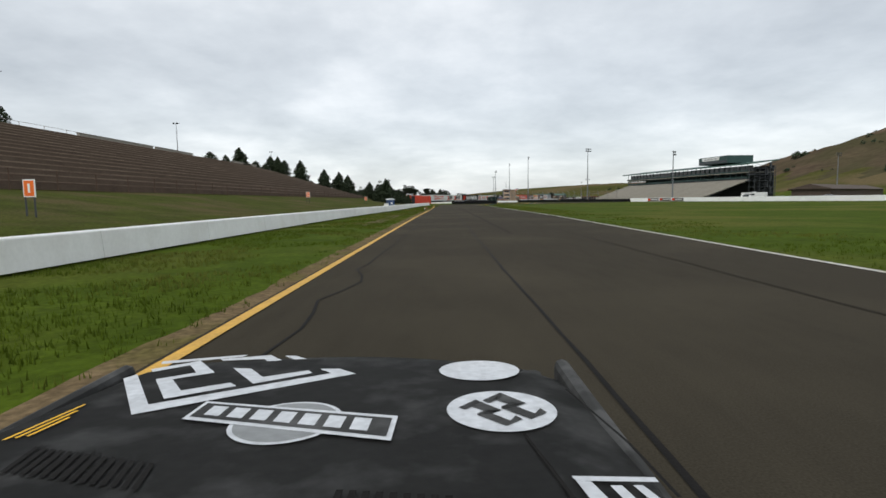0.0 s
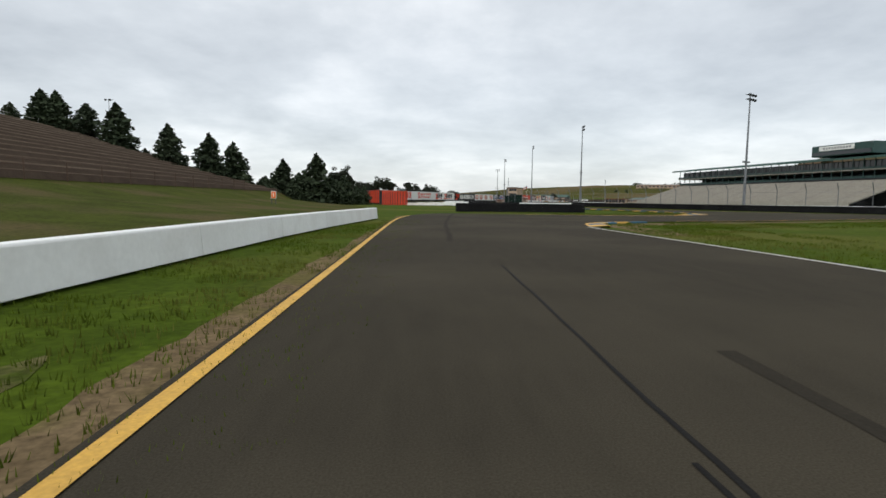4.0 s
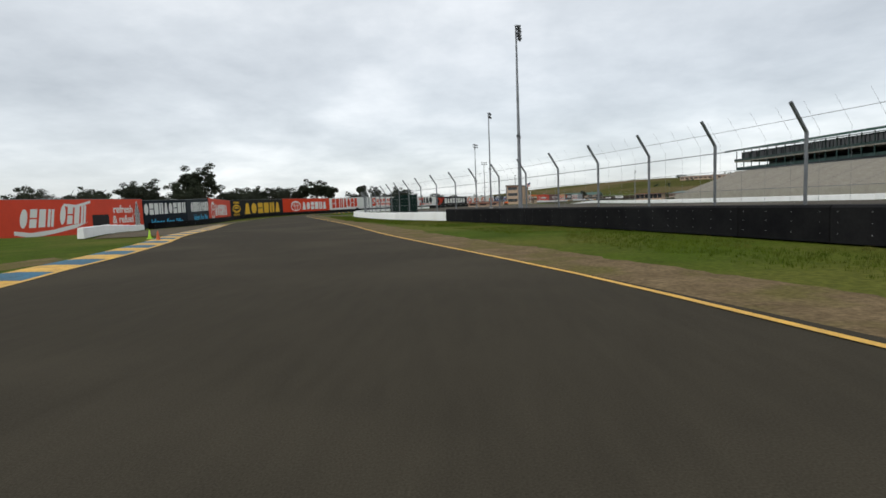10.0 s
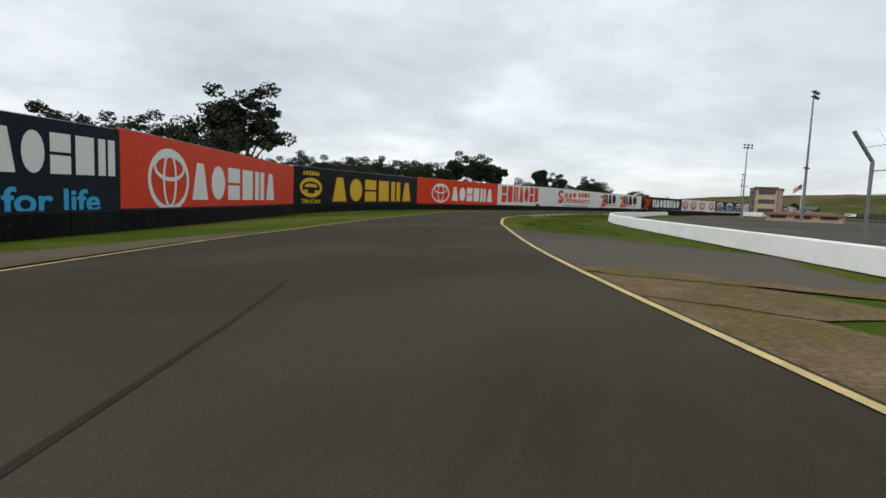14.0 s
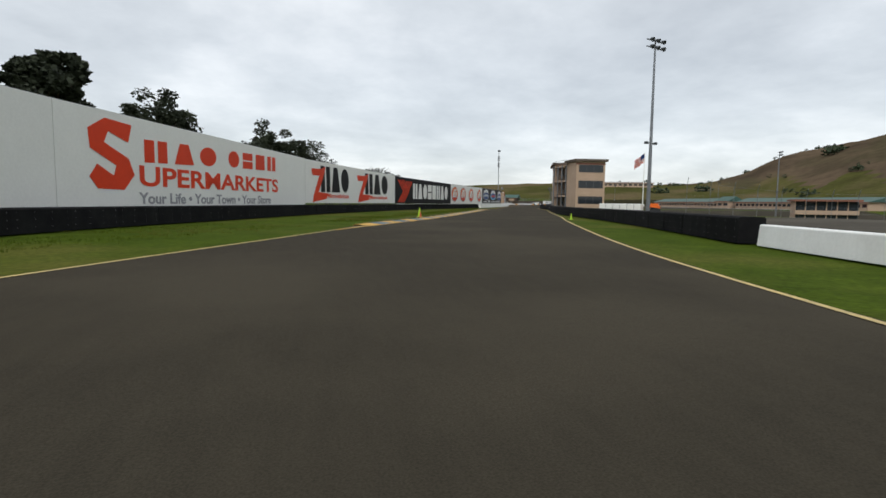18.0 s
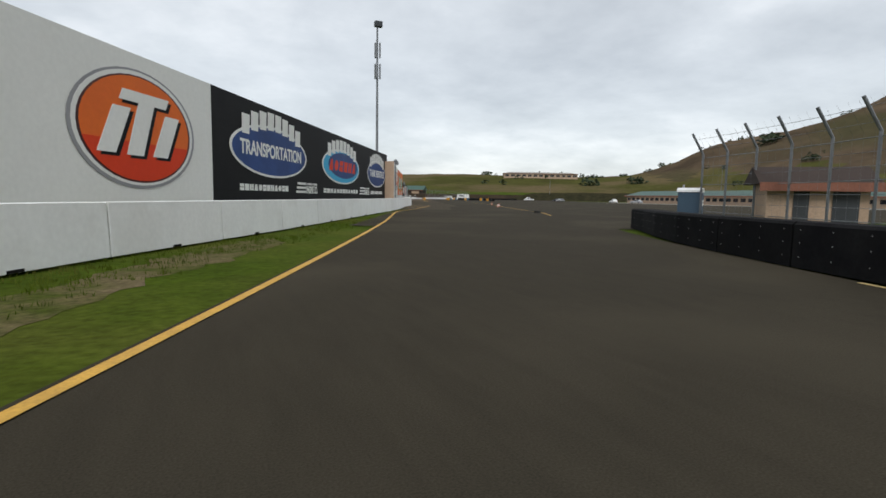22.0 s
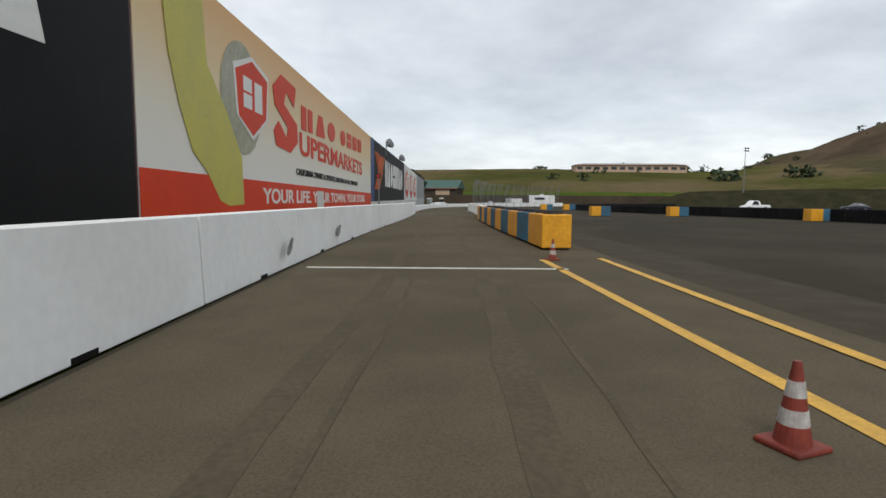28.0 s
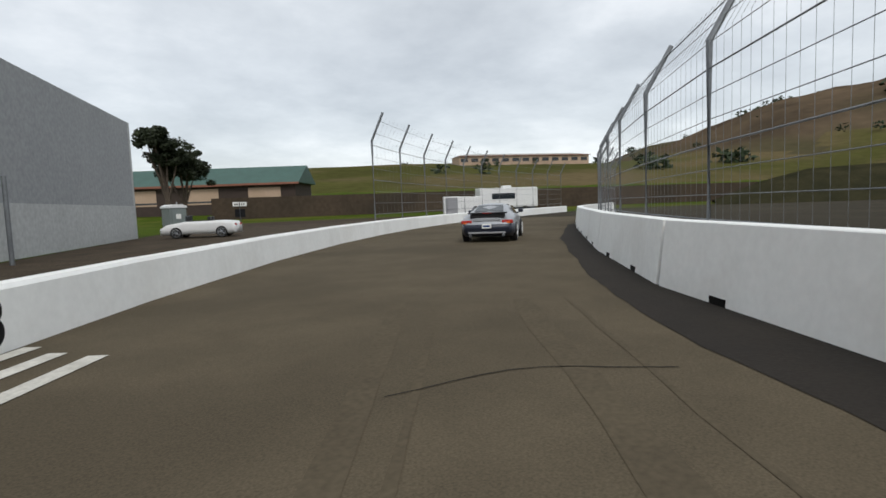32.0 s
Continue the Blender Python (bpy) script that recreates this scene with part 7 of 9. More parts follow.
def coupe():
    c = thing("sports_car", "silver rear-engined coupe with navy lower body and black rear wing", "car")
    keys = [0.00, 0.10, 0.35, 0.70, 1.10, 1.55, 2.05, 2.45, 2.85, 3.25, 3.70, 4.10, 4.35, 4.43]
    half = [0.72, 0.80, 0.87, 0.905, 0.905, 0.88, 0.86, 0.86, 0.87, 0.885, 0.87, 0.80, 0.66, 0.52]
    belt = [0.66, 0.76, 0.82, 0.86, 0.88, 0.88, 0.87, 0.86, 0.85, 0.80, 0.74, 0.64, 0.54, 0.46]
    roof = [0.68, 0.80, 0.90, 1.04, 1.19, 1.28, 1.30, 1.27, 1.13, 0.90, 0.80, 0.69, 0.57, 0.48]
    rw = [0.50, 0.58, 0.60, 0.60, 0.58, 0.56, 0.55, 0.56, 0.60, 0.66, 0.66, 0.60, 0.46, 0.34]
    bot = [0.34, 0.26, 0.20, 0.18, 0.17, 0.16, 0.16, 0.16, 0.16, 0.17, 0.18, 0.20, 0.24, 0.28]
    st = np.linspace(0, 4.43, 46)
    ip = lambda v: np.interp(st, keys, v)
    secs = []
    for w, b, r, q, z in zip(ip(half), ip(belt), ip(roof), ip(rw), ip(bot)):
        h = r - b
        secs.append([(0, r), (q * 0.6, r - 0.015), (q * 0.92, r - 0.05 - 0.04 * h), (q + (w - q) * 0.45, b + h * 0.35), (w * 0.965, b), (w, b - 0.10), (w * 1.0, (b + z) / 2 + 0.05), (w * 0.985, z + 0.14), (w * 0.90, z), (0, z)])
    body = part("body", loft(st, secs), SILVER, c, smooth=True)
    # dark lower rear and sills
    low = [[(0, 0.60), (w * 0.5, 0.60), (w * 1.006, 0.60), (w * 1.012, 0.45), (w * 1.0, z + 0.12), (w * 0.9, z - 0.01), (0, z - 0.01)] for w, z in zip(np.interp(st[:9], keys, half), np.interp(st[:9], keys, bot))]
    part("rear_bumper", loft(st[:9] - 0.03, low), NAVY, c, "dark navy rear bumper", smooth=True)
    part("bumper_lip", boxes((-0.62, -0.06, 0.30, 0.62, -0.02, 0.36), bevel=0.01), SIGN_GREY, c)
    # rear screen, side glass, windscreen laid just over the shell
    def pane(name, pts):
        bm = bmesh.new()
        bm.faces.new([bm.verts.new(p) for p in pts])
        bmesh.ops.subdivide_edges(bm, edges=bm.edges[:], cuts=2, use_grid_fill=True)
        bmesh.ops.solidify(bm, geom=bm.faces[:], thickness=0.012)
        return part(name, bm, CAR_GLASS, c)
    pane("rear_screen", [(-0.50, 0.66, 1.035), (0.50, 0.66, 1.035), (0.44, 1.28, 1.235), (-0.44, 1.28, 1.235)])
    pane("windscreen", [(0.60, 3.12, 0.985), (-0.60, 3.12, 0.985), (-0.50, 2.58, 1.245), (0.50, 2.58, 1.245)])
    for sx in (-1, 1):
        pane("side_window", [(sx * 0.80, 1.35, 0.93), (sx * 0.79, 2.80, 0.91), (sx * 0.655, 2.45, 1.20), (sx * 0.655, 1.75, 1.215)])
        lamp = part("tail_lamp", boxes((sx * 0.50 if sx > 0 else -0.86, 0.0, 0.625, 0.86 if sx > 0 else -0.50, 0.28, 0.745), bevel=0.03), TAIL_RED, c)
        part("lens_clear", boxes((sx * 0.66 if sx > 0 else -0.78, -0.008, 0.64, 0.78 if sx > 0 else -0.66, 0.0, 0.68)), SIGN_ORANGE, lamp)
        m = part("mirror", boxes((sx * 0.86 if sx > 0 else -1.04, 2.62, 0.93, 1.04 if sx > 0 else -0.86, 2.74, 1.06), bevel=0.035), NAVY, c)
        part("mirror_arm", tubes(((sx * 0.80, 2.70, 0.90), (sx * 0.90, 2.68, 0.97), 0.025), n=6), NAVY, m)
        part("exhaust", tubes(((sx * 0.55, -0.10, 0.25), (sx * 0.55, 0.15, 0.25), 0.045), n=10), STEEL, c)
        for yy in (0.86, 3.30):
            arch = part("wheel_arch", tubes(((sx * 0.905, yy, 0.33), (sx * 0.70, yy, 0.33), 0.37), n=24), BLACK_TRIM, c)
            wheel(c, sx * 0.82, yy, 0.325, 0.24, WHEEL_WHITE)
    wing = part("rear_wing", boxes((-0.66, 0.10, 0.955, 0.66, 0.42, 1.0), bevel=0.018), BLACK_TRIM, c, "black rear wing")
    part("wing_base", boxes((-0.58, 0.16, 0.80, 0.58, 0.52, 0.955), bevel=0.03), BLACK_TRIM, wing)
    part("engine_lid", boxes((-0.46, 0.00, 0.70, 0.46, 0.10, 0.80), bevel=0.02), SILVER, c)
    plate = part("number_plate", boxes((-0.155, -0.055, 0.47, 0.155, -0.036, 0.625), bevel=0.008), PAPER_WHITE, c, "pale number plate")
    part("plate_bar", boxes((-0.11, -0.062, 0.52, 0.11, -0.055, 0.575)), SIGN_BLUE, plate)
    part("high_stop_lamp", boxes((-0.15, 0.095, 0.965, 0.15, 0.10, 0.985)), TAIL_RED, wing)
    return c


lead = coupe()
LEAD_AZ = 49.0
lead.matrix_basis = pose(167.5, 777.6, 0.004, rz=-LEAD_AZ)

# the car the view starts from: a flat matt bonnet with racing numbers
MATT_BLACK = mat("matt_black_paint", (0.024, 0.024, 0.023), (0.034, 0.034, 0.032), rough=0.68, spec=0.2, scale=2.2, fine=26, bump=0.03, c3=(0.075, 0.075, 0.073), scale3=5.0, local=True)
rac = thing("race_car", "matt black race car with scuffed bonnet, white numbers and vents", "car", pose(-0.384, 0, 0))
HX = 0.785


def hz(y):
    return 0.851 - 0.088 * y


bm = bmesh.new()
rows = []
for y in np.linspace(0.86, 2.14, 14):
    z = hz(y) - 0.002
    front = max(0.0, y - 2.0) / 0.14
    row = []
    for x in np.linspace(-HX, HX, 15):
        edge = max(0.0, abs(x) / HX - 0.9) / 0.1
        yy = y
        if y > 1.6:
            yy = y + (0.10 if y > 1.9 else 0.04) * (1 - (x / HX) ** 2) - 0.16 * max(0, (x + 0.05) / HX) ** 2 * ((y - 1.6) / 0.5)
        row.append(bm.verts.new((x, yy, z - 0.02 * edge**2 - 0.05 * front**2)))
    rows.append(row)
for a, b in zip(rows, rows[1:]):
    for k in range(14):
        bm.faces.new((a[k], a[k + 1], b[k + 1], b[k]))
bmesh.ops.solidify(bm, geom=bm.faces[:], thickness=0.02)
bmesh.ops.recalc_face_normals(bm, faces=bm.faces)
bonnet = part("bonnet", bm, MATT_BLACK, rac, smooth=True)


def decal(name, outlines, material, lift, label=""):
    """A thin vinyl on the bonnet; outlines in metres across and ahead from the eye's foot."""
    bm = bmesh.new()
    for o in outlines:
        f = bm.faces.new([bm.verts.new((1.2 * x + 0.384, 1.2 * y, hz(1.2 * y) + lift)) for x, y in o])
    bmesh.ops.recalc_face_normals(bm, faces=bm.faces)
    for f in bm.faces:
        if f.normal.z < 0:
            f.normal_flip()
    return part(name, bm, material, bonnet, label)


DEC_WHITE = mat("white_vinyl_decal", (0.60, 0.62, 0.64), (0.50, 0.52, 0.54), rough=0.45, scale=9, fine=30, bump=0.0, stretch=(3, 0.4, 1))
DEC_GREY = mat("grey_vinyl_decal", (0.24, 0.25, 0.25), (0.21, 0.22, 0.22), rough=0.5, bump=0.0)
decal("number_border", [[(-0.943, 1.516), (-0.933, 1.57), (-0.722, 1.251), (-0.717, 1.173)], [(-0.717, 1.173), (-0.722, 1.251), (-0.343, 1.55), (-0.267, 1.539)], [(-0.267, 1.539), (-0.343, 1.55), (-0.564, 1.82), (-0.522, 1.817)], [(-0.935, 1.709), (-0.953, 1.753), (-0.699, 1.848), (-0.704, 1.81)]], DEC_WHITE, 0.003, "white diamond border")
decal("race_number", [[(-0.927, 1.636), (-0.826, 1.754), (-0.828, 1.686), (-0.902, 1.597)], [(-0.826, 1.754), (-0.702, 1.578), (-0.761, 1.582), (-0.828, 1.686)], [(-0.761, 1.582), (-0.702, 1.578), (-0.791, 1.501), (-0.842, 1.504)], [(-0.842, 1.504), (-0.791, 1.501), (-0.705, 1.376), (-0.709, 1.298)], [(-0.709, 1.298), (-0.705, 1.376), (-0.604, 1.453), (-0.573, 1.415)]], DEC_WHITE, 0.003)
decal("race_number", [[(-0.769, 1.777), (-0.614, 1.833), (-0.615, 1.767), (-0.749, 1.749)], [(-0.614, 1.833), (-0.517, 1.7), (-0.587, 1.721), (-0.615, 1.767)], [(-0.587, 1.721), (-0.517, 1.7), (-0.614, 1.633), (-0.681, 1.653)], [(-0.681, 1.653), (-0.614, 1.633), (-0.534, 1.513), (-0.535, 1.437)], [(-0.535, 1.437), (-0.534, 1.513), (-0.421, 1.591), (-0.399, 1.554)]], DEC_WHITE, 0.003)
decal("name_plate_rim", [[(-0.588, 1.268), (-0.583, 1.133), (-0.108, 0.985), (-0.107, 1.134)]], DEC_WHITE, 0.0045)
decal("name_disc_rim", [[(-0.346 + 0.118 * math.cos(a), 1.115 + 0.140 * math.sin(a)) for a in np.linspace(0, 6.2832, 33)[:-1]]], DEC_WHITE, 0.003)
decal("name_disc", [[(-0.346 + 0.108 * math.cos(a), 1.115 + 0.128 * math.sin(a)) for a in np.linspace(0, 6.2832, 33)[:-1]]], DEC_GREY, 0.0038)
decal("name_plate", [[(-0.577, 1.250), (-0.573, 1.148), (-0.119, 1.006), (-0.118, 1.118)]], MATT_BLACK, 0.0055)
for k in range(7):
    u0, u1 = 0.06 + 0.127 * k, 0.06 + 0.127 * k + 0.085
    a0, a1 = (-0.577 + 0.459 * u0, 1.232 - 0.131 * u0), (-0.577 + 0.459 * u1, 1.232 - 0.131 * u1)
    b0, b1 = (-0.573 + 0.454 * u0, 1.166 - 0.142 * u0), (-0.573 + 0.454 * u1, 1.166 - 0.142 * u1)
    decal("name_block", [[a0, b0, b1, a1]], DEC_WHITE, 0.0065)
decal("blank_roundel", [[(0.099 + 0.12 * math.cos(a), 1.567 + 0.128 * math.sin(a)) for a in np.linspace(0, 6.2832, 41)[:-1]]], DEC_WHITE, 0.003)
decal("number_roundel", [[(0.124 + 0.124 * math.cos(a), 1.178 + 0.150 * math.sin(a)) for a in np.linspace(0, 6.2832, 41)[:-1]]], DEC_WHITE, 0.003)
decal("roundel_number", [[(0.027, 1.19), (0.07, 1.251), (0.079, 1.219), (0.042, 1.173)], [(0.07, 1.251), (0.124, 1.165), (0.099, 1.142), (0.052, 1.202)], [(0.124, 1.165), (0.099, 1.142), (0.071, 1.127), (0.067, 1.143), (0.091, 1.171)], [(0.066, 1.135), (0.09, 1.158), (0.136, 1.091), (0.123, 1.06)], [(0.123, 1.06), (0.134, 1.091), (0.151, 1.128), (0.162, 1.101)]], MATT_BLACK, 0.0045)
decal("roundel_number", [[(0.086, 1.241), (0.135, 1.307), (0.142, 1.272), (0.101, 1.222)], [(0.135, 1.307), (0.186, 1.214), (0.159, 1.189), (0.113, 1.254)], [(0.186, 1.214), (0.159, 1.189), (0.129, 1.173), (0.125, 1.19), (0.153, 1.22)], [(0.124, 1.182), (0.151, 1.206), (0.195, 1.134), (0.18, 1.1)], [(0.18, 1.1), (0.193, 1.134), (0.212, 1.174), (0.222, 1.144)]], MATT_BLACK, 0.0055)
decal("side_sticker", [[(0.199, 0.821), (0.329, 0.812), (0.329, 0.795), (0.202, 0.803)], [(0.202, 0.803), (0.225, 0.80), (0.235, 0.74), (0.208, 0.74)], [(0.25, 0.785), (0.268, 0.785), (0.275, 0.74), (0.256, 0.74)], [(0.285, 0.785), (0.300, 0.785), (0.31, 0.74), (0.293, 0.74)]], DEC_WHITE, 0.003)
for k in range(3):
    x0 = -0.885 + 0.016 * k
    decal("warning_print_bar", [[(x0, 1.02 + 0.01 * k), (x0 + 0.007, 1.02 + 0.01 * k), (x0 + 0.007, 1.26 - 0.05 * k), (x0, 1.26 - 0.05 * k)]], SIGN_YELLOW, 0.003)
for k in range(14):
    x0 = -0.79 + 0.0205 * k
    y1, y0 = 0.985 - 0.0066 * k, 0.868 - 0.0055 * k
    decal("vent_slot", [[(x0, y1), (x0 + 0.011, y1 - 0.004), (x0 + 0.040, y0 - 0.004), (x0 + 0.028, y0)]], SEAM, 0.002)
for k in range(9):
    x0 = -0.172 + 0.021 * k
    decal("vent_slot", [[(x0, 0.785 - 0.003 * k), (x0 + 0.011, 0.785 - 0.003 * k), (x0 + 0.012, 0.73), (x0 + 0.001, 0.73)]], SEAM, 0.002)
decal("panel_gap", [[(0.306, 1.341), (0.312, 1.341), (0.343, 0.964), (0.343, 0.746), (0.336, 0.746), (0.337, 0.964)]], SEAM, 0.002)
decal("hood_crease", [[(0.150, 1.02), (0.156, 1.02), (0.19, 0.74), (0.182, 0.74)]], SEAM, 0.0015)
# sides, nose, cockpit tub and wheels
for sx in (-1, 1):
    part("front_wing", boxes((sx * 0.79 if sx > 0 else -0.845, 0.2, 0.32, 0.845 if sx > 0 else -0.79, 1.98, 0.70), bevel=0.025), MATT_BLACK, rac)
    part("door", boxes((sx * 0.79 if sx > 0 else -0.84, -1.1, 0.3, 0.84 if sx > 0 else -0.79, 0.19, 0.78), bevel=0.02), MATT_BLACK, rac)
    part("rear_wing_panel", boxes((sx * 0.79 if sx > 0 else -0.84, -2.1, 0.3, 0.84 if sx > 0 else -0.79, -1.11, 0.78), bevel=0.02), MATT_BLACK, rac)
    for yy in (1.35, -1.25):
        wheel(rac, sx * 0.74, yy, 0.29, 0.2, STEEL)
part("nose", boxes((-0.78, 2.05, 0.28, 0.78, 2.17, 0.60), bevel=0.03), MATT_BLACK, rac)
part("scuttle", boxes((-0.78, 0.30, 0.55, 0.78, 0.86, 0.77), bevel=0.02), MATT_BLACK, rac)
part("cockpit_floor", boxes((-0.78, -1.1, 0.28, 0.78, 0.30, 0.34)), BLACK_TRIM, rac)
part("rear_deck", boxes((-0.78, -2.1, 0.32, 0.78, -1.1, 0.80), bevel=0.03), MATT_BLACK, rac)


def simple_car(label, paint, m, tall=1.42, length=4.4, truck=False, open_top=False, name="parked_car"):
    c = thing(name, label, "car", m, group="vehicles in the paddock")
    st = np.linspace(0, length, 24)
    k = length / 4.4
    belt = np.interp(st / k, (0, 0.2, 1.0, 3.0, 4.0, 4.4), (0.62, 0.86, 0.92, 0.90, 0.76, 0.55))
    roof = belt + 0.01 if open_top else np.interp(st / k, (0, 0.3, 0.9, 1.4, 2.4, 3.15, 4.4), (0.62, 0.88, tall * 0.93, tall, tall, 0.92, 0.56)) if not truck else np.interp(st / k, (0, 1.6, 1.75, 3.0, 3.5, 4.4), (0.95, 0.95, tall * 1.2, tall * 1.2, 0.98, 0.6))
    roof = np.maximum(roof, belt + 0.005)
    secs = [[(0, r), (0.55, r - 0.02), (0.66, r - 0.06 * min(1, r - b + 0.2)), (0.83, b), (0.86, b - 0.15), (0.86, 0.45), (0.80, 0.22), (0, 0.22)] for b, r in zip(belt, roof)]
    part("body", loft(st, secs), paint, c, smooth=True)
    if not open_top:
        for sx in (-1, 1):
            bm = bmesh.new()
            z1 = (tall * 1.2 if truck else tall) - 0.12
            y0, y1 = ((1.85, 3.0) if truck else (0.95, 2.85))
            bm.faces.new([bm.verts.new(q) for q in ((sx * 0.845, y0 * k, 0.97), (sx * 0.845, (y1 + 0.1) * k, 0.95), (sx * 0.70, (y1 - 0.3) * k, z1), (sx * 0.70, (y0 + 0.2) * k, z1))])
            bmesh.ops.solidify(bm, geom=bm.faces[:], thickness=0.02)
            part("side_window", bm, CAR_GLASS, c)
    else:
        part("cockpit", boxes((-0.6, 1.3, 0.86, 0.6, 2.6, 0.935)), BLACK_TRIM, c)
        part("windscreen", boxes((-0.6, 2.62, 0.90, 0.6, 2.66, 1.22), bevel=0.01), CAR_GLASS, c)
        for sx in (-0.3, 0.3):
            part("seat", boxes((sx - 0.2, 1.4, 0.9, sx + 0.2, 1.55, 1.14), bevel=0.04), BLACK_TRIM, c)
    for sx in (-1, 1):
        for yy in (0.85 * k, 3.5 * k):
            wheel(c, sx * 0.78, yy, 0.31, 0.2, STEEL)
        part("lamp", boxes((sx * 0.5 if sx > 0 else -0.8, -0.02, 0.62, 0.8 if sx > 0 else -0.5, 0.06, 0.74), bevel=0.02), TAIL_RED, c)
    return c


simple_car("white open two-seater parked behind the pit wall", WHITE_PAINT, pose(164.6, 795.4, 0.0, rz=62), open_top=True, length=3.9)
simple_car("white pickup truck parked in the paddock", WHITE_PAINT, pose(214, 744, 0.0, rz=70), tall=1.5, length=5.4, truck=True)
simple_car("dark saloon parked in the paddock", NAVY, pose(222, 730, 0.0, rz=40))
simple_car("silver saloon parked by the garages", SILVER, pose(193.5, 642, 0.0, rz=15))
simple_car("white saloon parked by the garages", WHITE_PAINT, pose(193, 655, 0.0, rz=-20))
simple_car("blue-grey estate parked by the sheds", SILVER, pose(206, 706, 0.0, rz=100))
simple_car("white van parked near the stand", WHITE_PAINT, pose(112, 195, 0.0, rz=80), tall=1.9, length=5.2)
simple_car("dark car parked near the white wall", NAVY, pose(104, 142, 0.0, rz=60))


def trailer(label, size, paint, m, stripes=None):
    t = thing("trailer", label, "trailer", m, group="vehicles in the paddock")
    L, W, H = size
    part("box_body", boxes((-L / 2, -W / 2, 0.7, L / 2, W / 2, H), bevel=0.08), paint, t)
    part("skirt", boxes((-L / 2 + 0.3, -W / 2 + 0.08, 0.42, L / 2 - 0.3, W / 2 - 0.08, 0.7)), DARK_STEEL, t)
    for k in (-1, 1):
        for q in (-1, 1):
            part("wheel", tubes(((L * 0.28 * k - 0.0, q * W / 2 - 0.15 * q, 0.42), (L * 0.28 * k, q * W / 2 + 0.02 * q, 0.42), 0.42), n=16), TYRE, t)
    part("window", boxes((-L * 0.3, -W / 2 - 0.02, H * 0.55, L * 0.1, -W / 2 + 0.02, H * 0.78)), DARK_GLASS, t)
    part("roof_unit", boxes((-0.6, -0.5, H, 0.6, 0.5, H + 0.3), bevel=0.05), paint, t)
    return t


trailer("white motorhome parked beyond the catch fence", (8.0, 2.5, 3.3), WHITE_PAINT, pose(206, 817, 0.0, rz=-25))
trailer("long white transporter parked by the stand", (10, 2.5, 2.7), WHITE_PAINT, pose(133, 230, 0.0, rz=-60))
trailer("orange race transporter parked by the stand", (9, 2.5, 2.7), SIGN_ORANGE, pose(176, 236, 0.0, rz=-60))
trailer("small orange site machine behind the black barrier", (1.6, 1.1, 1.15), SIGN_ORANGE, pose(50.2, 441.2, 0.0, rz=-40))
for k in range(3):
    c = thing("crate", "white covered crate in a row behind the black barrier", "crate", pose(45.2 + 1.38 * k, 445.2 - 1.42 * k, 0, rz=-45.8), group="white crates")
    part("cover", boxes((-0.94, -0.9, 0.12, 0.94, 0.9, 1.38), bevel=0.06), PAPER_WHITE, c)
    part("pallet", boxes((-0.9, -0.86, 0.0, 0.9, 0.86, 0.12)), DARK_STEEL, c)
    part("strap", boxes((-0.03, -0.915, 0.12, 0.03, 0.915, 1.39)), SIGN_GREY, c)
trailer("white motorhome beyond the apron", (9, 2.6, 3.4), WHITE_PAINT, pose(225, 262, 0.0, rz=-40))
for k in range(3):
    c = thing("white_cabinet", "white site cabinet behind the pit exit wall", "cabinet", pose(188.4 + 2.4 * k, 806.5 + 1.0 * k, 0, rz=-30))
    part("body", boxes((-0.75, -0.5, 0, 0.75, 0.5, 2.1), bevel=0.03), WHITE_PAINT, c)
    part("door", boxes((-0.6, -0.53, 0.1, 0.6, -0.5, 2.0)), SIGN_GREY if k == 0 else WHITE_PAINT, c)

# ---------------------------------------------------------------- small things
CONE_ORANGE = mat("orange_cone_plastic", (0.50, 0.10, 0.03), (0.40, 0.08, 0.03), rough=0.5, scale=4, fine=20, bump=0.0)
COLLAR_WORN = mat("scuffed_white_collar", (0.50, 0.48, 0.45), (0.28, 0.25, 0.23), rough=0.7, scale=9, fine=30, bump=0.0)
CONE_WORN = mat("worn_orange_cone_plastic", (0.24, 0.038, 0.020), (0.13, 0.024, 0.016), rough=0.6, scale=4, fine=20, bump=0.0)
CONE_LIME = mat("lime_cone_plastic", (0.38, 0.62, 0.03), (0.34, 0.56, 0.03), rough=0.45, scale=4, fine=20, bump=0.0)


def cone(x, y, height, body, collar, label, base=True, group="traffic cones"):
    c = thing("traffic_cone", label, "cone", pose(x, y, gz((x, y)) + 0.004), group=group)
    r = height * 0.2
    part("base", boxes((-height * 0.28, -height * 0.28, 0, height * 0.28, height * 0.28, 0.035), bevel=0.012), body, c)
    part("body", tubes(((0, 0, 0.03), (0, 0, height), r, r * 0.22), n=18), body, c)
    if collar:
        for a, b in ((0.28, 0.46), (0.60, 0.78)):
            ra, rb = r * (1 - 0.78 * a) + 0.004, r * (1 - 0.78 * b) + 0.004
            part("collar", tubes(((0, 0, height * a), (0, 0, height * b), ra, rb), n=18), collar, c)
    return c


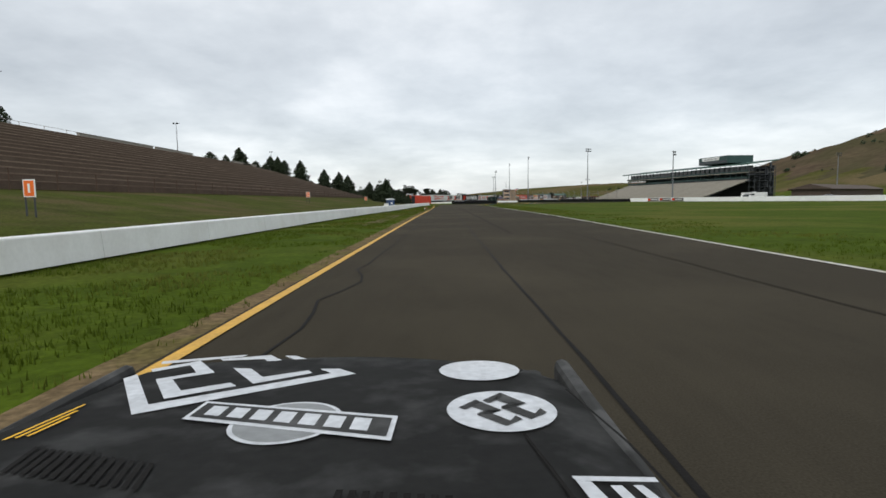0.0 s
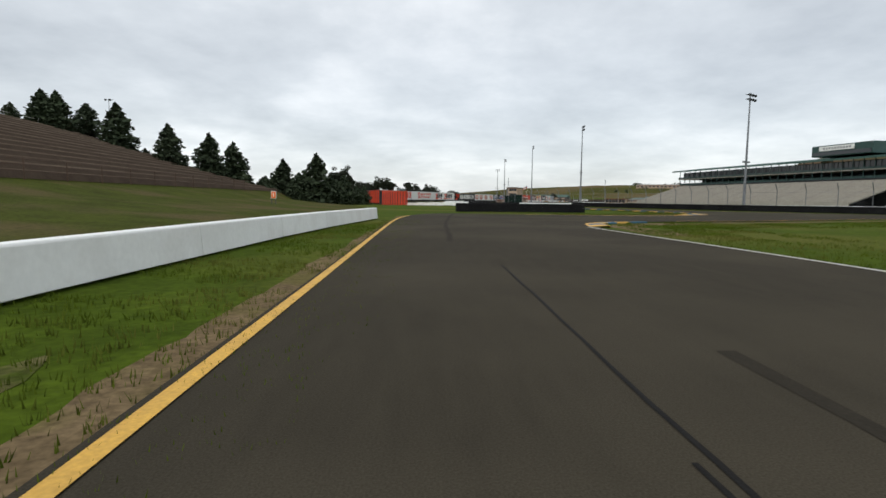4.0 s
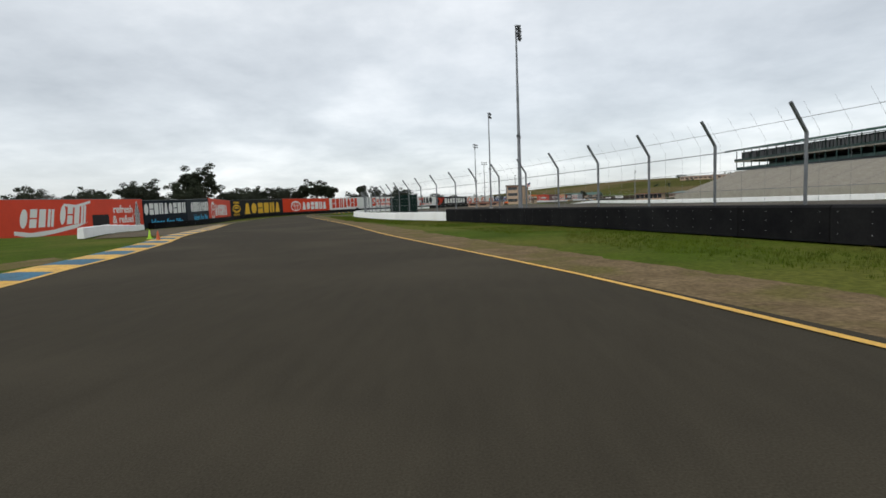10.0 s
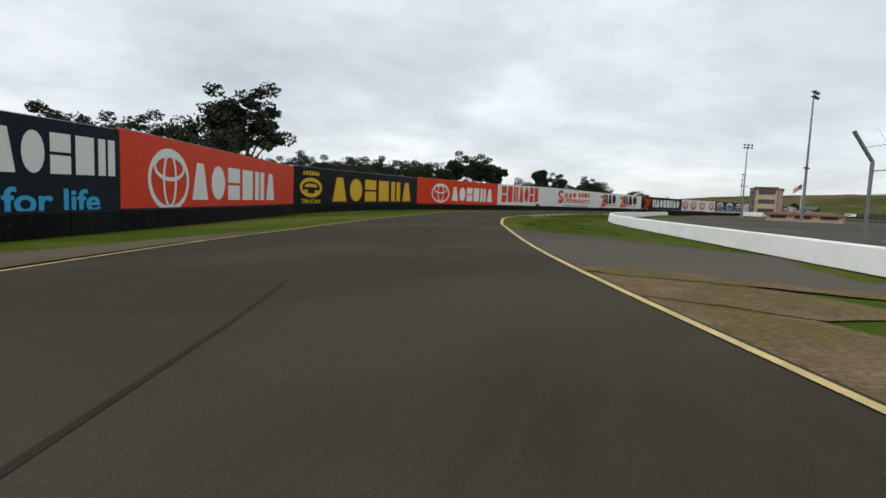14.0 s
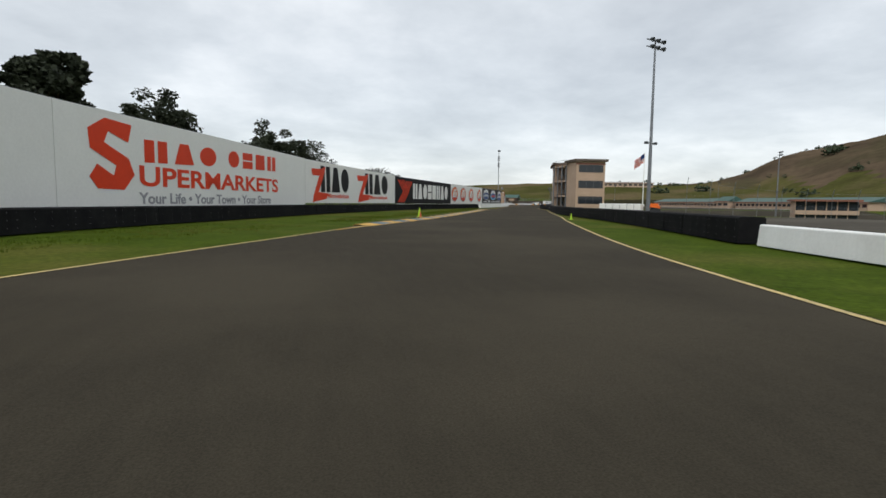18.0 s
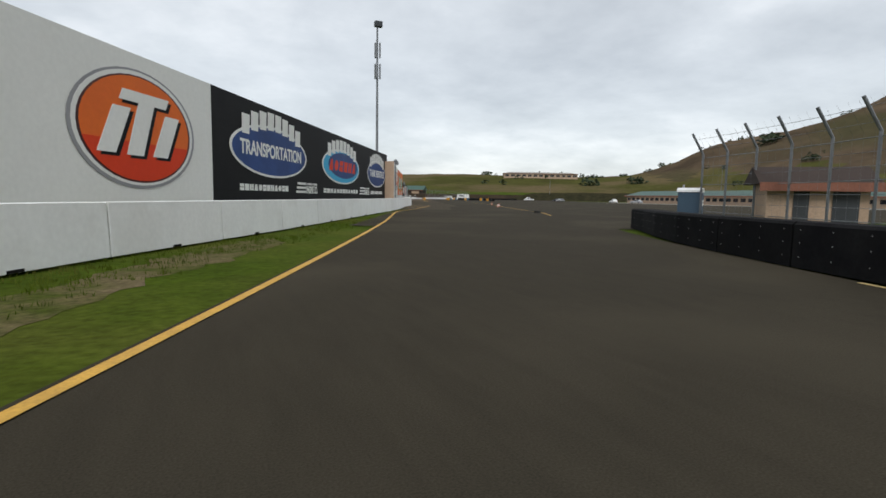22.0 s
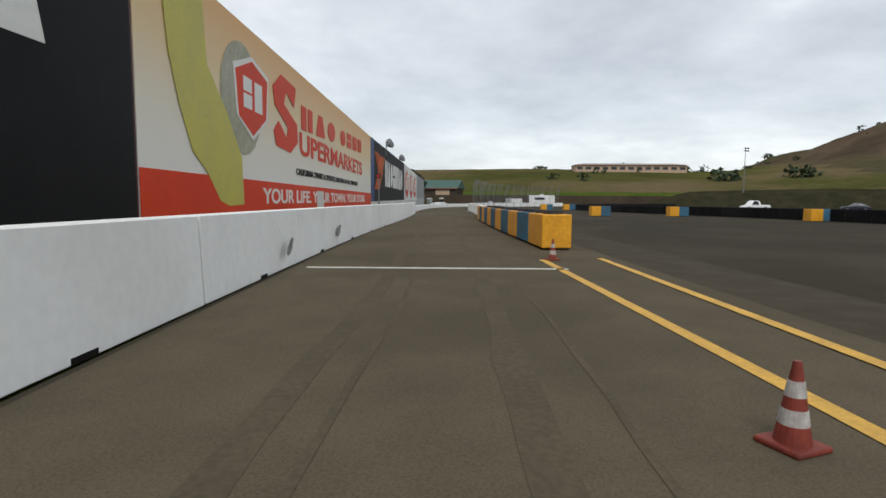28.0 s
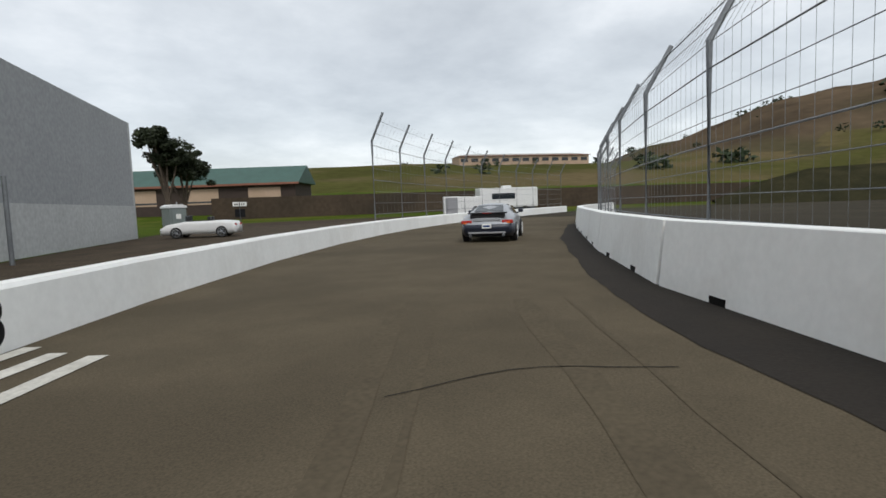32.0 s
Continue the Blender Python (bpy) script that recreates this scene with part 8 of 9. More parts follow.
cone(17.0, 211.6, 0.5, CONE_ORANGE, None, "small orange cone on the grass behind the kerb")
cone(15.2, 213.8, 0.5, CONE_LIME, None, "small lime cone on the grass behind the kerb")
cone(12.0, 419.9, 0.8, CONE_LIME, None, "tall lime green marker cone beside the kerb")
cone(12.0, 419.5, 0.5, CONE_ORANGE, None, "small orange cone behind the lime one")
cone(23.6, 414.3, 0.5, CONE_LIME, None, "small lime green marker cone by the black barrier")
cone(151.5, 741.0, 1.0, CONE_ORANGE, PAPER_WHITE, "large orange and white cone beyond the inner wall")
for x, y in ((113.5, 656.1), (117.45, 668.65), (121.2, 676.9)):
    cone(x, y, 0.47, CONE_WORN, COLLAR_WORN, "weathered orange and white cone on the pit entry line")
for x, y in ((84.5, 557.1), (87.8, 562.2), (89.4, 565.4), (92.5, 573.0), (96.1, 579.7)):
    cone(x, y, 0.42, CONE_ORANGE, PAPER_WHITE, "small orange cone marking the paddock road")
stack = thing("tyre", "single dark tyre lying on the apron", "tyre", pose(74.5, 532.4, 0))
part("tread", tubes(((0, 0, 0.02), (0, 0, 0.2), 0.3, 0.29), n=18), TYRE, stack)

# scaffold box wrapped in dark mesh behind the inner wall
SCREEN = mat("dark_green_screen_cloth", (0.012, 0.026, 0.020), (0.008, 0.018, 0.015), rough=0.9, spec=0.05, scale=0.8, fine=10, bump=0.2, stretch=(1, 1, 0.2))
hide = thing("camera_platform", "scaffold platform wrapped in dark green screen cloth", "platform", pose(23.4, 257.9, -0.15, rz=112.4))
for nm, x0, x1, h in (("screen_high", 0.0, 2.5, 2.95), ("screen_low", 2.54, 5.3, 2.7)):
    sc = part(nm, boxes((x0, -2.6, 0.15, x1, 0.0, h), bevel=0.05), SCREEN, hide)
    part("seam", boxes(*[(x0 + (x1 - x0) * q / 3 - 0.02, 0.0, 0.2, x0 + (x1 - x0) * q / 3 + 0.02, 0.03, h - 0.05) for q in (1, 2)]), SIGN_BLACK, sc)
for x in (0.05, 2.5, 5.25):
    for y in (-2.5, -0.08):
        part("scaffold_post", tubes(((x, y, 0), (x, y, 3.02 if x < 3 else 2.77), 0.045), n=7), STEEL, hide)

# far tyre line across the track
wall_line("tyre_barrier", [(146, 668), (153, 684), (157, 700), (159, 714), (163, 733), (174, 752), (195, 768), (225, 780)], [BELT_ME], 3.0, "low black tyre line on the far side of the track", "barrier", "belt_section")
for x, y in ((153.8, 706.5), (154.8, 693.8), (151.6, 682.0), (146.4, 708.5), (159.3, 738.7), (163.0, 738.1)):
    b = thing("marker_block", "yellow and blue painted block by the tyre line", "marker block", pose(x, y, 0, rz=-20), group="painted blocks")
    part("yellow_half", boxes((-0.9, -0.45, 0, 0, 0.45, 0.9), bevel=0.04), BLOCK_YELLOW, b)
    part("blue_half", boxes((0.0, -0.45, 0, 0.9, 0.45, 0.9), bevel=0.04), KERB_BLUE, b)

# sponsor strips on the white wall by the run-off
for k in range(3):
    a = np.array((61.0, 159.6)) + (np.array((66.6, 147.8)) - np.array((61.0, 159.6))) * k / 3
    d = (np.array((66.6, 147.8)) - np.array((61.0, 159.6))) / 13.06
    s = thing("wall_banner", "black sponsor strip fixed to the white wall", "banner", pose(a[0] - 0.22, a[1] - 0.10, 0, rz=math.degrees(math.atan2(d[1], d[0])) + 180))
    part("strip", boxes((-3.9, 0.0, 0.25, 0, 0.03, 0.98)), SIGN_BLACK, s)
    part("red_mark", boxes((-0.9, 0.03, 0.32, -0.1, 0.04, 0.9)), SIGN_RED, s)
    for q in range(7):
        part("logo_block", boxes((-3.6 + 0.36 * q, 0.03, 0.45, -3.34 + 0.36 * q, 0.04, 0.78)), PAPER_WHITE, s)

# pale marker boards on the grass slope
for x, y, z in ((-18.3, 23.7, 1.7), (-19.6, 77.5, 2.0), (-17, 117, 1.5), (-17, 165, 1.2)):
    b = thing("marker_board", "orange braking marker board with a white rim on the slope", "marker board", pose(x, y, z), group="marker boards")
    part("board", boxes((-0.27, -0.02, 0.0, 0.27, 0.02, 0.78), bevel=0.01), PAPER_WHITE, b)
    part("orange_field", boxes((-0.22, -0.03, 0.05, 0.22, -0.022, 0.73)), SIGN_ORANGE, b)
    part("digit_bar", boxes((-0.05, -0.036, 0.2, 0.05, -0.03, 0.6)), PAPER_WHITE, b)
    for sx in (-0.2, 0.2):
        part("leg", boxes((sx - 0.03, -0.02, -1.3, sx + 0.03, 0.02, 0.02)), DARK_STEEL, b)


def toilet(m, label, walls):
    t = thing("portable_toilet", label, "toilet", m)
    part("cabin", boxes((-0.55, -0.55, 0.0, 0.55, 0.55, 1.75), bevel=0.03), walls, t)
    door = part("door", boxes((-0.42, -0.60, 0.08, 0.42, -0.55, 1.68), bevel=0.015), walls, t)
    part("sign_plate", boxes((-0.16, -0.62, 1.05, 0.16, -0.60, 1.35)), PAPER_WHITE, door)
    bm = bmesh.new()
    secs = [(-0.6, 1.75), (-0.58, 1.86), (-0.3, 1.97), (0.3, 1.97), (0.58, 1.86), (0.6, 1.75)]
    a = [bm.verts.new((x, -0.6, z)) for x, z in secs]
    b = [bm.verts.new((x, 0.6, z)) for x, z in secs]
    bm.faces.new(a)
    bm.faces.new(b[::-1])
    for k in range(6):
        bm.faces.new((a[(k + 1) % 6], a[k], b[k], b[(k + 1) % 6]))
    part("roof", bm, WHITE_PAINT, t)
    part("vent_pipe", tubes(((0.4, 0.4, 1.8), (0.4, 0.4, 2.15), 0.05), n=8), SIGN_GREY, t)
    return t


toilet(pose(-8.9, 89.3, -0.25, rz=25), "blue portable toilet with white roof behind the barrier", mat("blue_toilet_plastic", (0.025, 0.06, 0.15), (0.03, 0.07, 0.17), rough=0.45, bump=0.0))
toilet(pose(70.6, 512.4, 0, rz=35), "blue portable toilet with white roof by the end of the barrier", mat("slate_blue_toilet_plastic", (0.045, 0.08, 0.12), (0.05, 0.09, 0.13), rough=0.45, bump=0.0))
toilet(pose(162.6, 802.6, 0, rz=15), "grey portable toilet beside the shed", mat("grey_toilet_plastic", (0.16, 0.19, 0.18), (0.19, 0.22, 0.21), rough=0.5, bump=0.0))
u = thing("utility_box", "pale utility box on the slope", "box", pose(-8.3, 77.5, 0))
part("body", boxes((-0.3, -0.25, 0, 0.3, 0.25, 0.95), bevel=0.03), PAPER_WHITE, u)
part("lid", boxes((-0.33, -0.28, 0.95, 0.33, 0.28, 1.0), bevel=0.01), SIGN_GREY, u)
deb = thing("debris", "torn red and white plastic debris on the verge", "debris", pose(-2.75, 83.1, 0.0, rz=30))
part("red_shell", boxes((-0.16, -0.10, 0.0, 0.16, 0.10, 0.24), bevel=0.05), STUCCO_TRIM, deb)
part("white_shard", tubes(((-0.28, 0, 0.02), (0.0, 0.05, 0.16), 0.07, 0.02), n=6), PAPER_WHITE, deb)
sg = thing("sign_post", "small white directional sign behind the pit wall", "sign", pose(169.5, 812, 0, rz=-35))
part("post", tubes(((0, 0, 0), (0, 0, 2.2), 0.04), n=6), DARK_STEEL, sg)
part("plate", boxes((-0.6, -0.03, 1.85, 0.6, 0.0, 2.2), bevel=0.01), PAPER_WHITE, sg)
for k in range(5):
    part("print_bar", boxes((-0.45 + 0.19 * k, -0.036, 1.95, -0.33 + 0.19 * k, -0.03, 2.1)), SIGN_BLACK, sg)
part("dark_plate", boxes((-0.45, -0.02, 0.9, 0.45, 0.01, 1.6), bevel=0.01), SIGN_BLACK, sg)
lamp = thing("signal_lamp", "red signal lamp on a slim post at the pit wall", "signal light", pose(125.2, 708.7, 0, rz=-20))
part("post", tubes(((0, 0, 0), (0, 0, 3.1), 0.05), n=8), STEEL, lamp)
part("housing", tubes(((0, 0.14, 3.25), (0, -0.16, 3.25), 0.21), n=18), DARK_STEEL, lamp)
part("hood", tubes(((0, -0.10, 3.25), (0, -0.185, 3.25), 0.17, 0.16), n=18), BLACK_TRIM, lamp)
part("lens", tubes(((-0.02, -0.20, 3.25), (-0.02, -0.15, 3.25), 0.13), n=16), TAIL_RED, lamp)

# big painted lane number on the pit wall and scuffs
tn = thing("wall_number", "black lane number painted on the low white wall", "painted number", pose(155.25, 770.85, 0, rz=59.9))
words(tn, "3", 0, 0.34, 0.30, 0.50, SIGN_BLACK, 0.02)
SCUFF = mat("tyre_scuff", (0.10, 0.10, 0.10), (0.30, 0.30, 0.30), rough=0.8, scale=6, fine=30, bump=0.0)
for (x, y), ln, w in (((106.9, 653.5), 1.5, 0.16), ((108.9, 659.2), 0.5, 0.18), ((110.8, 664.2), 0.35, 0.2), ((115.4, 677.2), 0.45, 0.2), ((117.2, 682.3), 0.6, 0.2)):
    sc = thing("scuff_mark", "dark tyre scuff on the white pit wall", "scuff mark", pose(x + 0.20, y - 0.07, 0.42, rz=68.5))
    part("scuff", prism([(ln / 2 * math.cos(a) * (1 + 0.15 * math.sin(3 * a)), w / 2 * math.sin(a) + 0.12 * math.cos(a)) for a in np.linspace(0, 6.283, 25)[:-1]], -0.006, 0.006), SCUFF, sc).rotation_euler.x = radians(86)


# ---------------------------------------------------------------- worn ground
def ragged(name, pts, left, right, material, lift, label, step=0.35, rough=0.5, seed=1):
    """A strip with torn, uneven edges lying on the ground."""
    ln = curve(pts, step)
    n = normals2(ln)
    L = np.array([left + rough * (noise.noise(Vector((k * 0.11, seed, 0))) + 0.6 * noise.noise(Vector((k * 0.55, seed + 9, 0)))) for k in range(len(ln))])
    R = np.array([right + rough * (noise.noise(Vector((k * 0.12, seed + 3, 0))) + 0.6 * noise.noise(Vector((k * 0.6, seed + 5, 0)))) for k in range(len(ln))])
    ends = np.minimum(1, np.minimum(np.arange(len(ln)), np.arange(len(ln))[::-1]) / 4)
    m = (left + right) / 2
    L, R = m + (L - m) * ends, m + (R - m) * ends
    return tagged(part(name, strip(bmesh.new(), ln + n * L[:, None], ln + n * R[:, None], lift, 2), material), label, "ground", kind="structure")


ragged("dirt_strip", [(-4.6, 30), (-4.3, 50), (-3.7, 66), (-3.4, 90), (-3.6, 112)], 0.5, -0.6, VERGE_MIX, -0.044, "half-bare dusty strip in the verge", seed=1)
ragged("dirt_strip", [(-2.6, -10), (-2.6, 40), (-2.3, 85), (-2.5, 120), (-2.6, 150)], 0.25, -0.3, GRASS_DRY, -0.04, "sandy edge of the asphalt", rough=0.15, seed=2)
ragged("dirt_strip", [(9.3, 128), (9.3, 134), (10.4, 137.4), (12.4, 139.2), (17, 140.8)], 0.4, -1.3, GRASS_DRY, -0.044, "bare earth behind the kerb", seed=3)
ragged("dirt_strip", [(17, 141.6), (24, 144.0), (33, 147.9), (42, 151.4)], 0.3, -0.9, GRASS_DRY, -0.044, "bare earth beside the edge line", seed=4)
ragged("dirt_strip", [(25.4, 163), (27.0, 167), (27.0, 172), (25.6, 178), (23.0, 187), (20.6, 195), (18.2, 203)], 0.6, -0.9, GRASS_DRY, -0.044, "bare earth inside the kerb", seed=5)
ragged("dirt_strip", [(10, 157.8), (16, 157.3), (22, 159.5), (25, 162)], 1.2, -0.9, GRASS_DRY, -0.044, "bare earth on the island", seed=6)
ragged("dirt_strip", [(40.4, 184.5), (36.2, 195.6), (30.8, 210.2), (25.4, 226), (20.4, 238.6), (16.0, 250), (12.9, 259), (9.4, 268), (6.2, 275.5)], 2.1, -0.5, GRASS_DRY, -0.044, "wide dusty strip beside the edge line", seed=7)
ragged("dirt_strip", [(6.0, 406), (9.4, 414.5), (14.6, 426), (21.8, 443), (30.6, 464), (34.5, 473.5), (42, 492), (49, 509)], 0.5, -0.8, VERGE_MIX, -0.044, "half-bare dusty strip behind the kerb", seed=8)
# two flat strips, darker than the lane, follow the inner wall's foot
ragged("dirt_strip", [(159.2, 763.0), (161.9, 767.0), (166.0, 771.3), (171.4, 776.3), (180.4, 783.5)], 1.1, -0.8, mat("dark_patch_asphalt", (0.036, 0.031, 0.026), (0.028, 0.025, 0.022), rough=0.95, spec=0.1, scale=1, fine=30, bump=0.4), 0.010, "dark asphalt strip along the inner wall", rough=0.12, seed=9)
ragged("dirt_strip", [(148.4, 745.5), (151.6, 751.6), (156.2, 759.2), (160, 764.6)], 0.5, -0.6, mat("dark_patch_asphalt", (0.036, 0.031, 0.026), (0.028, 0.025, 0.022), rough=0.95, spec=0.1, scale=1, fine=30, bump=0.4), 0.010, "dark asphalt strip at the foot of the wall", rough=0.12, seed=10)
ragged("dirt_bank", [(166, 815), (185, 822), (205, 826), (230, 824)], 9, -6, mat("dark_earth", (0.070, 0.052, 0.038), (0.045, 0.034, 0.026), rough=1.0, spec=0.05, scale=0.5, fine=6, bump=0.5), 0.02, "dark turned earth beyond the pit wall", step=2, rough=2, seed=11)
yard = bmesh.new()
strip(yard, np.array([(137.6, 742), (144, 758), (150.2, 774.3), (156, 789.5), (161.9, 804.8), (170, 818)]), np.array([(138.4, 739), (146.2, 756.6), (155.6, 772.8), (161.5, 780), (167.3, 786.4), (176, 793)]), 0.0, 3)
strip(yard, np.array([(170, 818), (184, 826), (206, 828)]), np.array([(176, 793), (186, 799), (206, 807)]), 0.0, 3)
tagged(part("yard", yard, mat("yard_earth", (0.085, 0.066, 0.047), (0.052, 0.042, 0.031), spec=0.05, rough=1.0, scale=0.8, fine=12, bump=0.5, grain=0.3)), "bare dark ground between the low wall and the shed", "ground", kind="structure")
dk = thing("earth_bank", "long dark earth bank topped with a retaining wall", "embankment", kind="structure")
part("bank", boxes((150, 846 + 16, -0.5, 330, 866, 3.4)), mat("bank_earth", (0.085, 0.062, 0.044), (0.05, 0.04, 0.03), rough=1.0, spec=0.05, scale=0.15, fine=2, bump=0.0), dk).matrix_basis = pose(150, 862, 0, rz=-24) @ Matrix.Translation((-150, -862, 0)) @ Matrix.Translation((30, -6, 0))

ragged("dirt_strip", [(4.6, 275.6), (6.4, 275.3), (8.6, 275.2), (11.0, 275.1), (13.0, 274.9)], 0.7, -0.5, GRASS_DRY, -0.024, "gravel edge of the paved crossing", rough=0.3, seed=12)
ragged("dirt_strip", [(4.7, 274.6), (6.4, 274.2), (8.2, 273.8), (10.0, 273.4)], 0.9, -1.6, GRASS_DRY, -0.034, "dusty corner beside the paved crossing", rough=0.5, seed=13)

# seams, cracks and rubber on the asphalt
def wavy(name, pts, width, material, label, amp=0.12, seed=1, step=0.8, lift=0.006):
    ln = curve(pts, step)
    n = normals2(ln)
    o = np.array([amp * (noise.noise(Vector((k * 0.12, seed, 2))) + 0.5 * noise.noise(Vector((k * 0.5, seed, 5))) + 0.25 * noise.noise(Vector((k * 1.7, seed, 8)))) for k in range(len(ln))])
    w = np.array([width * (0.7 + 0.6 * abs(noise.noise(Vector((k * 0.4, seed, 9))))) for k in range(len(ln))])
    return tagged(part(name, strip(bmesh.new(), ln + n * (o + w / 2)[:, None], ln + n * (o - w / 2)[:, None], lift), material), label, "road mark", kind="structure")


wavy("tar_seam", [(1.1, 1), (1.15, 40), (1.2, 80), (1.1, 118)], 0.05, SEAM, "dark tar seam along the straight", 0.06, 1)
wavy("tar_seam", [(-1.55, 3), (-1.5, 14), (-1.4, 30)], 0.05, SEAM, "wandering crack beside the yellow line", 0.4, 2)
wavy("tar_seam", [(4.7, 0), (4.9, 40), (5.0, 80), (4.9, 110)], 0.08, RUBBER_MARK, "dark seam between paving lanes", 0.05, 3)
wavy("tar_seam", [(1.75, 56), (1.75, 66), (1.9, 72), (1.6, 84), (1.0, 110)], 0.045, SEAM, "dark tar seam beside the racing line", 0.05, 11)
wavy("rubber_mark", [(2.5, 20), (2.6, 50), (2.5, 80), (2.2, 112)], 0.22, RUBBER_MARK, "dark rubber line on the straight", 0.15, 12, 1.5, 0.003)
wavy("tar_seam", [(5.1, 60), (4.85, 68), (5.0, 73), (5.8, 82), (6.4, 100)], 0.05, SEAM, "dark tar seam between paving lanes", 0.05, 13)
wavy("rubber_mark", [(0.3, 124), (0.45, 133), (1.0, 146), (1.9, 158)], 0.24, RUBBER_MARK, "dark rubber streak towards the old straight", 0.2, 5, 1.0, 0.004)
wavy("tar_seam", [(20.6, 149.5), (20.9, 147.4), (21.6, 144.6)], 0.05, SEAM, "hairline seam across the turn", 0.15, 6)
wavy("tar_seam", [(20.9, 147.9), (22.5, 148.0), (25.5, 148.4)], 0.05, SEAM, "hairline seam in the turn", 0.15, 26)
wavy("tar_seam", [(82.0, 576.5), (84.3, 582.6), (90.4, 599.3), (97, 616)], 0.024, RUBBER_MARK, "dark seam beside the pit wall", 0.05, 27, lift=0.010)
wavy("tar_seam", [(31.5, 175), (33.5, 177), (35, 180)], 0.06, SEAM, "short dark crack", 0.2, 7)
wavy("rubber_mark", [(10.6, 251), (5.5, 261), (1.0, 272)], 0.08, RUBBER_MARK, "dark rubber line in the esses", 0.2, 9, 1.5, 0.003)
wavy("crack", [(132.4, 718.0), (132.7, 719.8), (132.6, 721.4)], 0.02, SEAM, "jagged crack in the pit lane", 0.12, 40, 0.2, 0.010)
wavy("crack", [(132.8, 716.2), (133.2, 717.3), (133.5, 718.0)], 0.016, SEAM, "jagged crack at the patch", 0.1, 41, 0.2, 0.012)
wavy("crack", [(127.5, 703.0), (128.6, 702.2), (129.9, 702.2)], 0.016, SEAM, "jagged crack across the pit lane", 0.15, 22, 0.25, 0.010)
wavy("crack", [(137.5, 729.8), (139.5, 729.0), (141.0, 728.6)], 0.016, SEAM, "jagged crack across the pit lane", 0.1, 23, 0.25, 0.010)
wavy("crack", [(157.5, 767.4), (158.6, 767.2), (159.5, 766.4)], 0.016, SEAM, "jagged crack across the pit lane", 0.08, 24, 0.25, 0.012)
wavy("crack", [(128.4, 700.4), (129.0, 700.3), (129.7, 700.1)], 0.014, SEAM, "crack in the pit lane", 0.1, 25, 0.2, 0.010)
TRACK_RUBBER = mat("tyre_track_rubber", (0.082, 0.067, 0.046), (0.104, 0.085, 0.057), spec=0.06, rough=0.95, scale=1.2, fine=20, contrast=0.4)
PIT_MID = [(113.4, 664.2), (118, 675.6), (121.6, 685.2), (126.6, 698.0), (130.4, 707.6), (133.6, 715.8), (136.6, 723.6), (140.0, 732.5), (144.4, 742.8), (149.2, 752.8), (154.4, 762.0), (160.2, 769.8)]
for off, width, seed in ((-0.85, 0.30, 30), (-0.45, 0.08, 33), (0.75, 0.32, 31), (1.3, 0.07, 32)):
    ln = curve(PIT_MID, 3.0)
    wavy("tyre_track", [tuple(p) for p in ln - normals2(ln) * off], width, TRACK_RUBBER, "faint dark tyre track worn along the pit lane", 0.10, seed, 0.8, 0.0075 + 0.0004 * (seed - 30))

# ---------------------------------------------------------------- grass
BLADE = mat("grass_blade", (0.080, 0.112, 0.011), (0.044, 0.068, 0.006), rough=0.9, spec=0.04, scale=0.4, fine=4, bump=0.0, c3=(0.105, 0.108, 0.024), scale3=0.25)


def tufts(name, zones, label, blade=(0.02, 0.055), per=6, seed=3):
    """Clumps of blades scattered over strips: (points, left, right, clumps to the square metre)."""
    rng = np.random.default_rng(seed)
    V, F = [], []
    for pts, left, right, dens in zones:
        ln = curve(pts, 1.0)
        n = normals2(ln)
        area = len(ln) * abs(left - right)
        count = int(area * dens)
        k = rng.integers(0, len(ln), count)
        o = rng.uniform(min(left, right), max(left, right), count)
        c = ln[k] + n[k] * o[:, None] + rng.uniform(-0.5, 0.5, (count, 2))
        keep = np.array([noise.noise(Vector((p[0] * 0.35, p[1] * 0.35, 1))) > -0.22 for p in c])
        c = c[keep]
        z = ground_z(c[:, 0], c[:, 1]) - 0.06
        for b in range(per):
            a = rng.uniform(0, 6.283, len(c))
            h = rng.uniform(*blade, len(c))
            w = h * 0.22
            off = rng.normal(0, 0.05, (len(c), 2))
            base = c + off
            lean = rng.normal(0, 0.45, (len(c), 2)) * h[:, None]
            s = len(V) and sum(len(v) for v in V)
            dx = np.stack([np.cos(a), np.sin(a)], 1) * w[:, None]
            p0 = np.c_[base - dx, z]
            p1 = np.c_[base + dx, z]
            p2 = np.c_[base + lean, z + 0.05 + h]
            start = sum(len(v) for v in V)
            V.append(np.concatenate([p0, p1, p2]))
            m = len(c)
            F.append(np.stack([np.arange(m), np.arange(m) + m, np.arange(m) + 2 * m], 1) + start)
    V, F = np.concatenate(V), np.concatenate(F)
    me = bpy.data.meshes.new(name)
    me.from_pydata(V.tolist(), [], F.tolist())
    me.materials.append(BLADE)
    return tagged(new(name, me), label, "grass", kind="stuff")


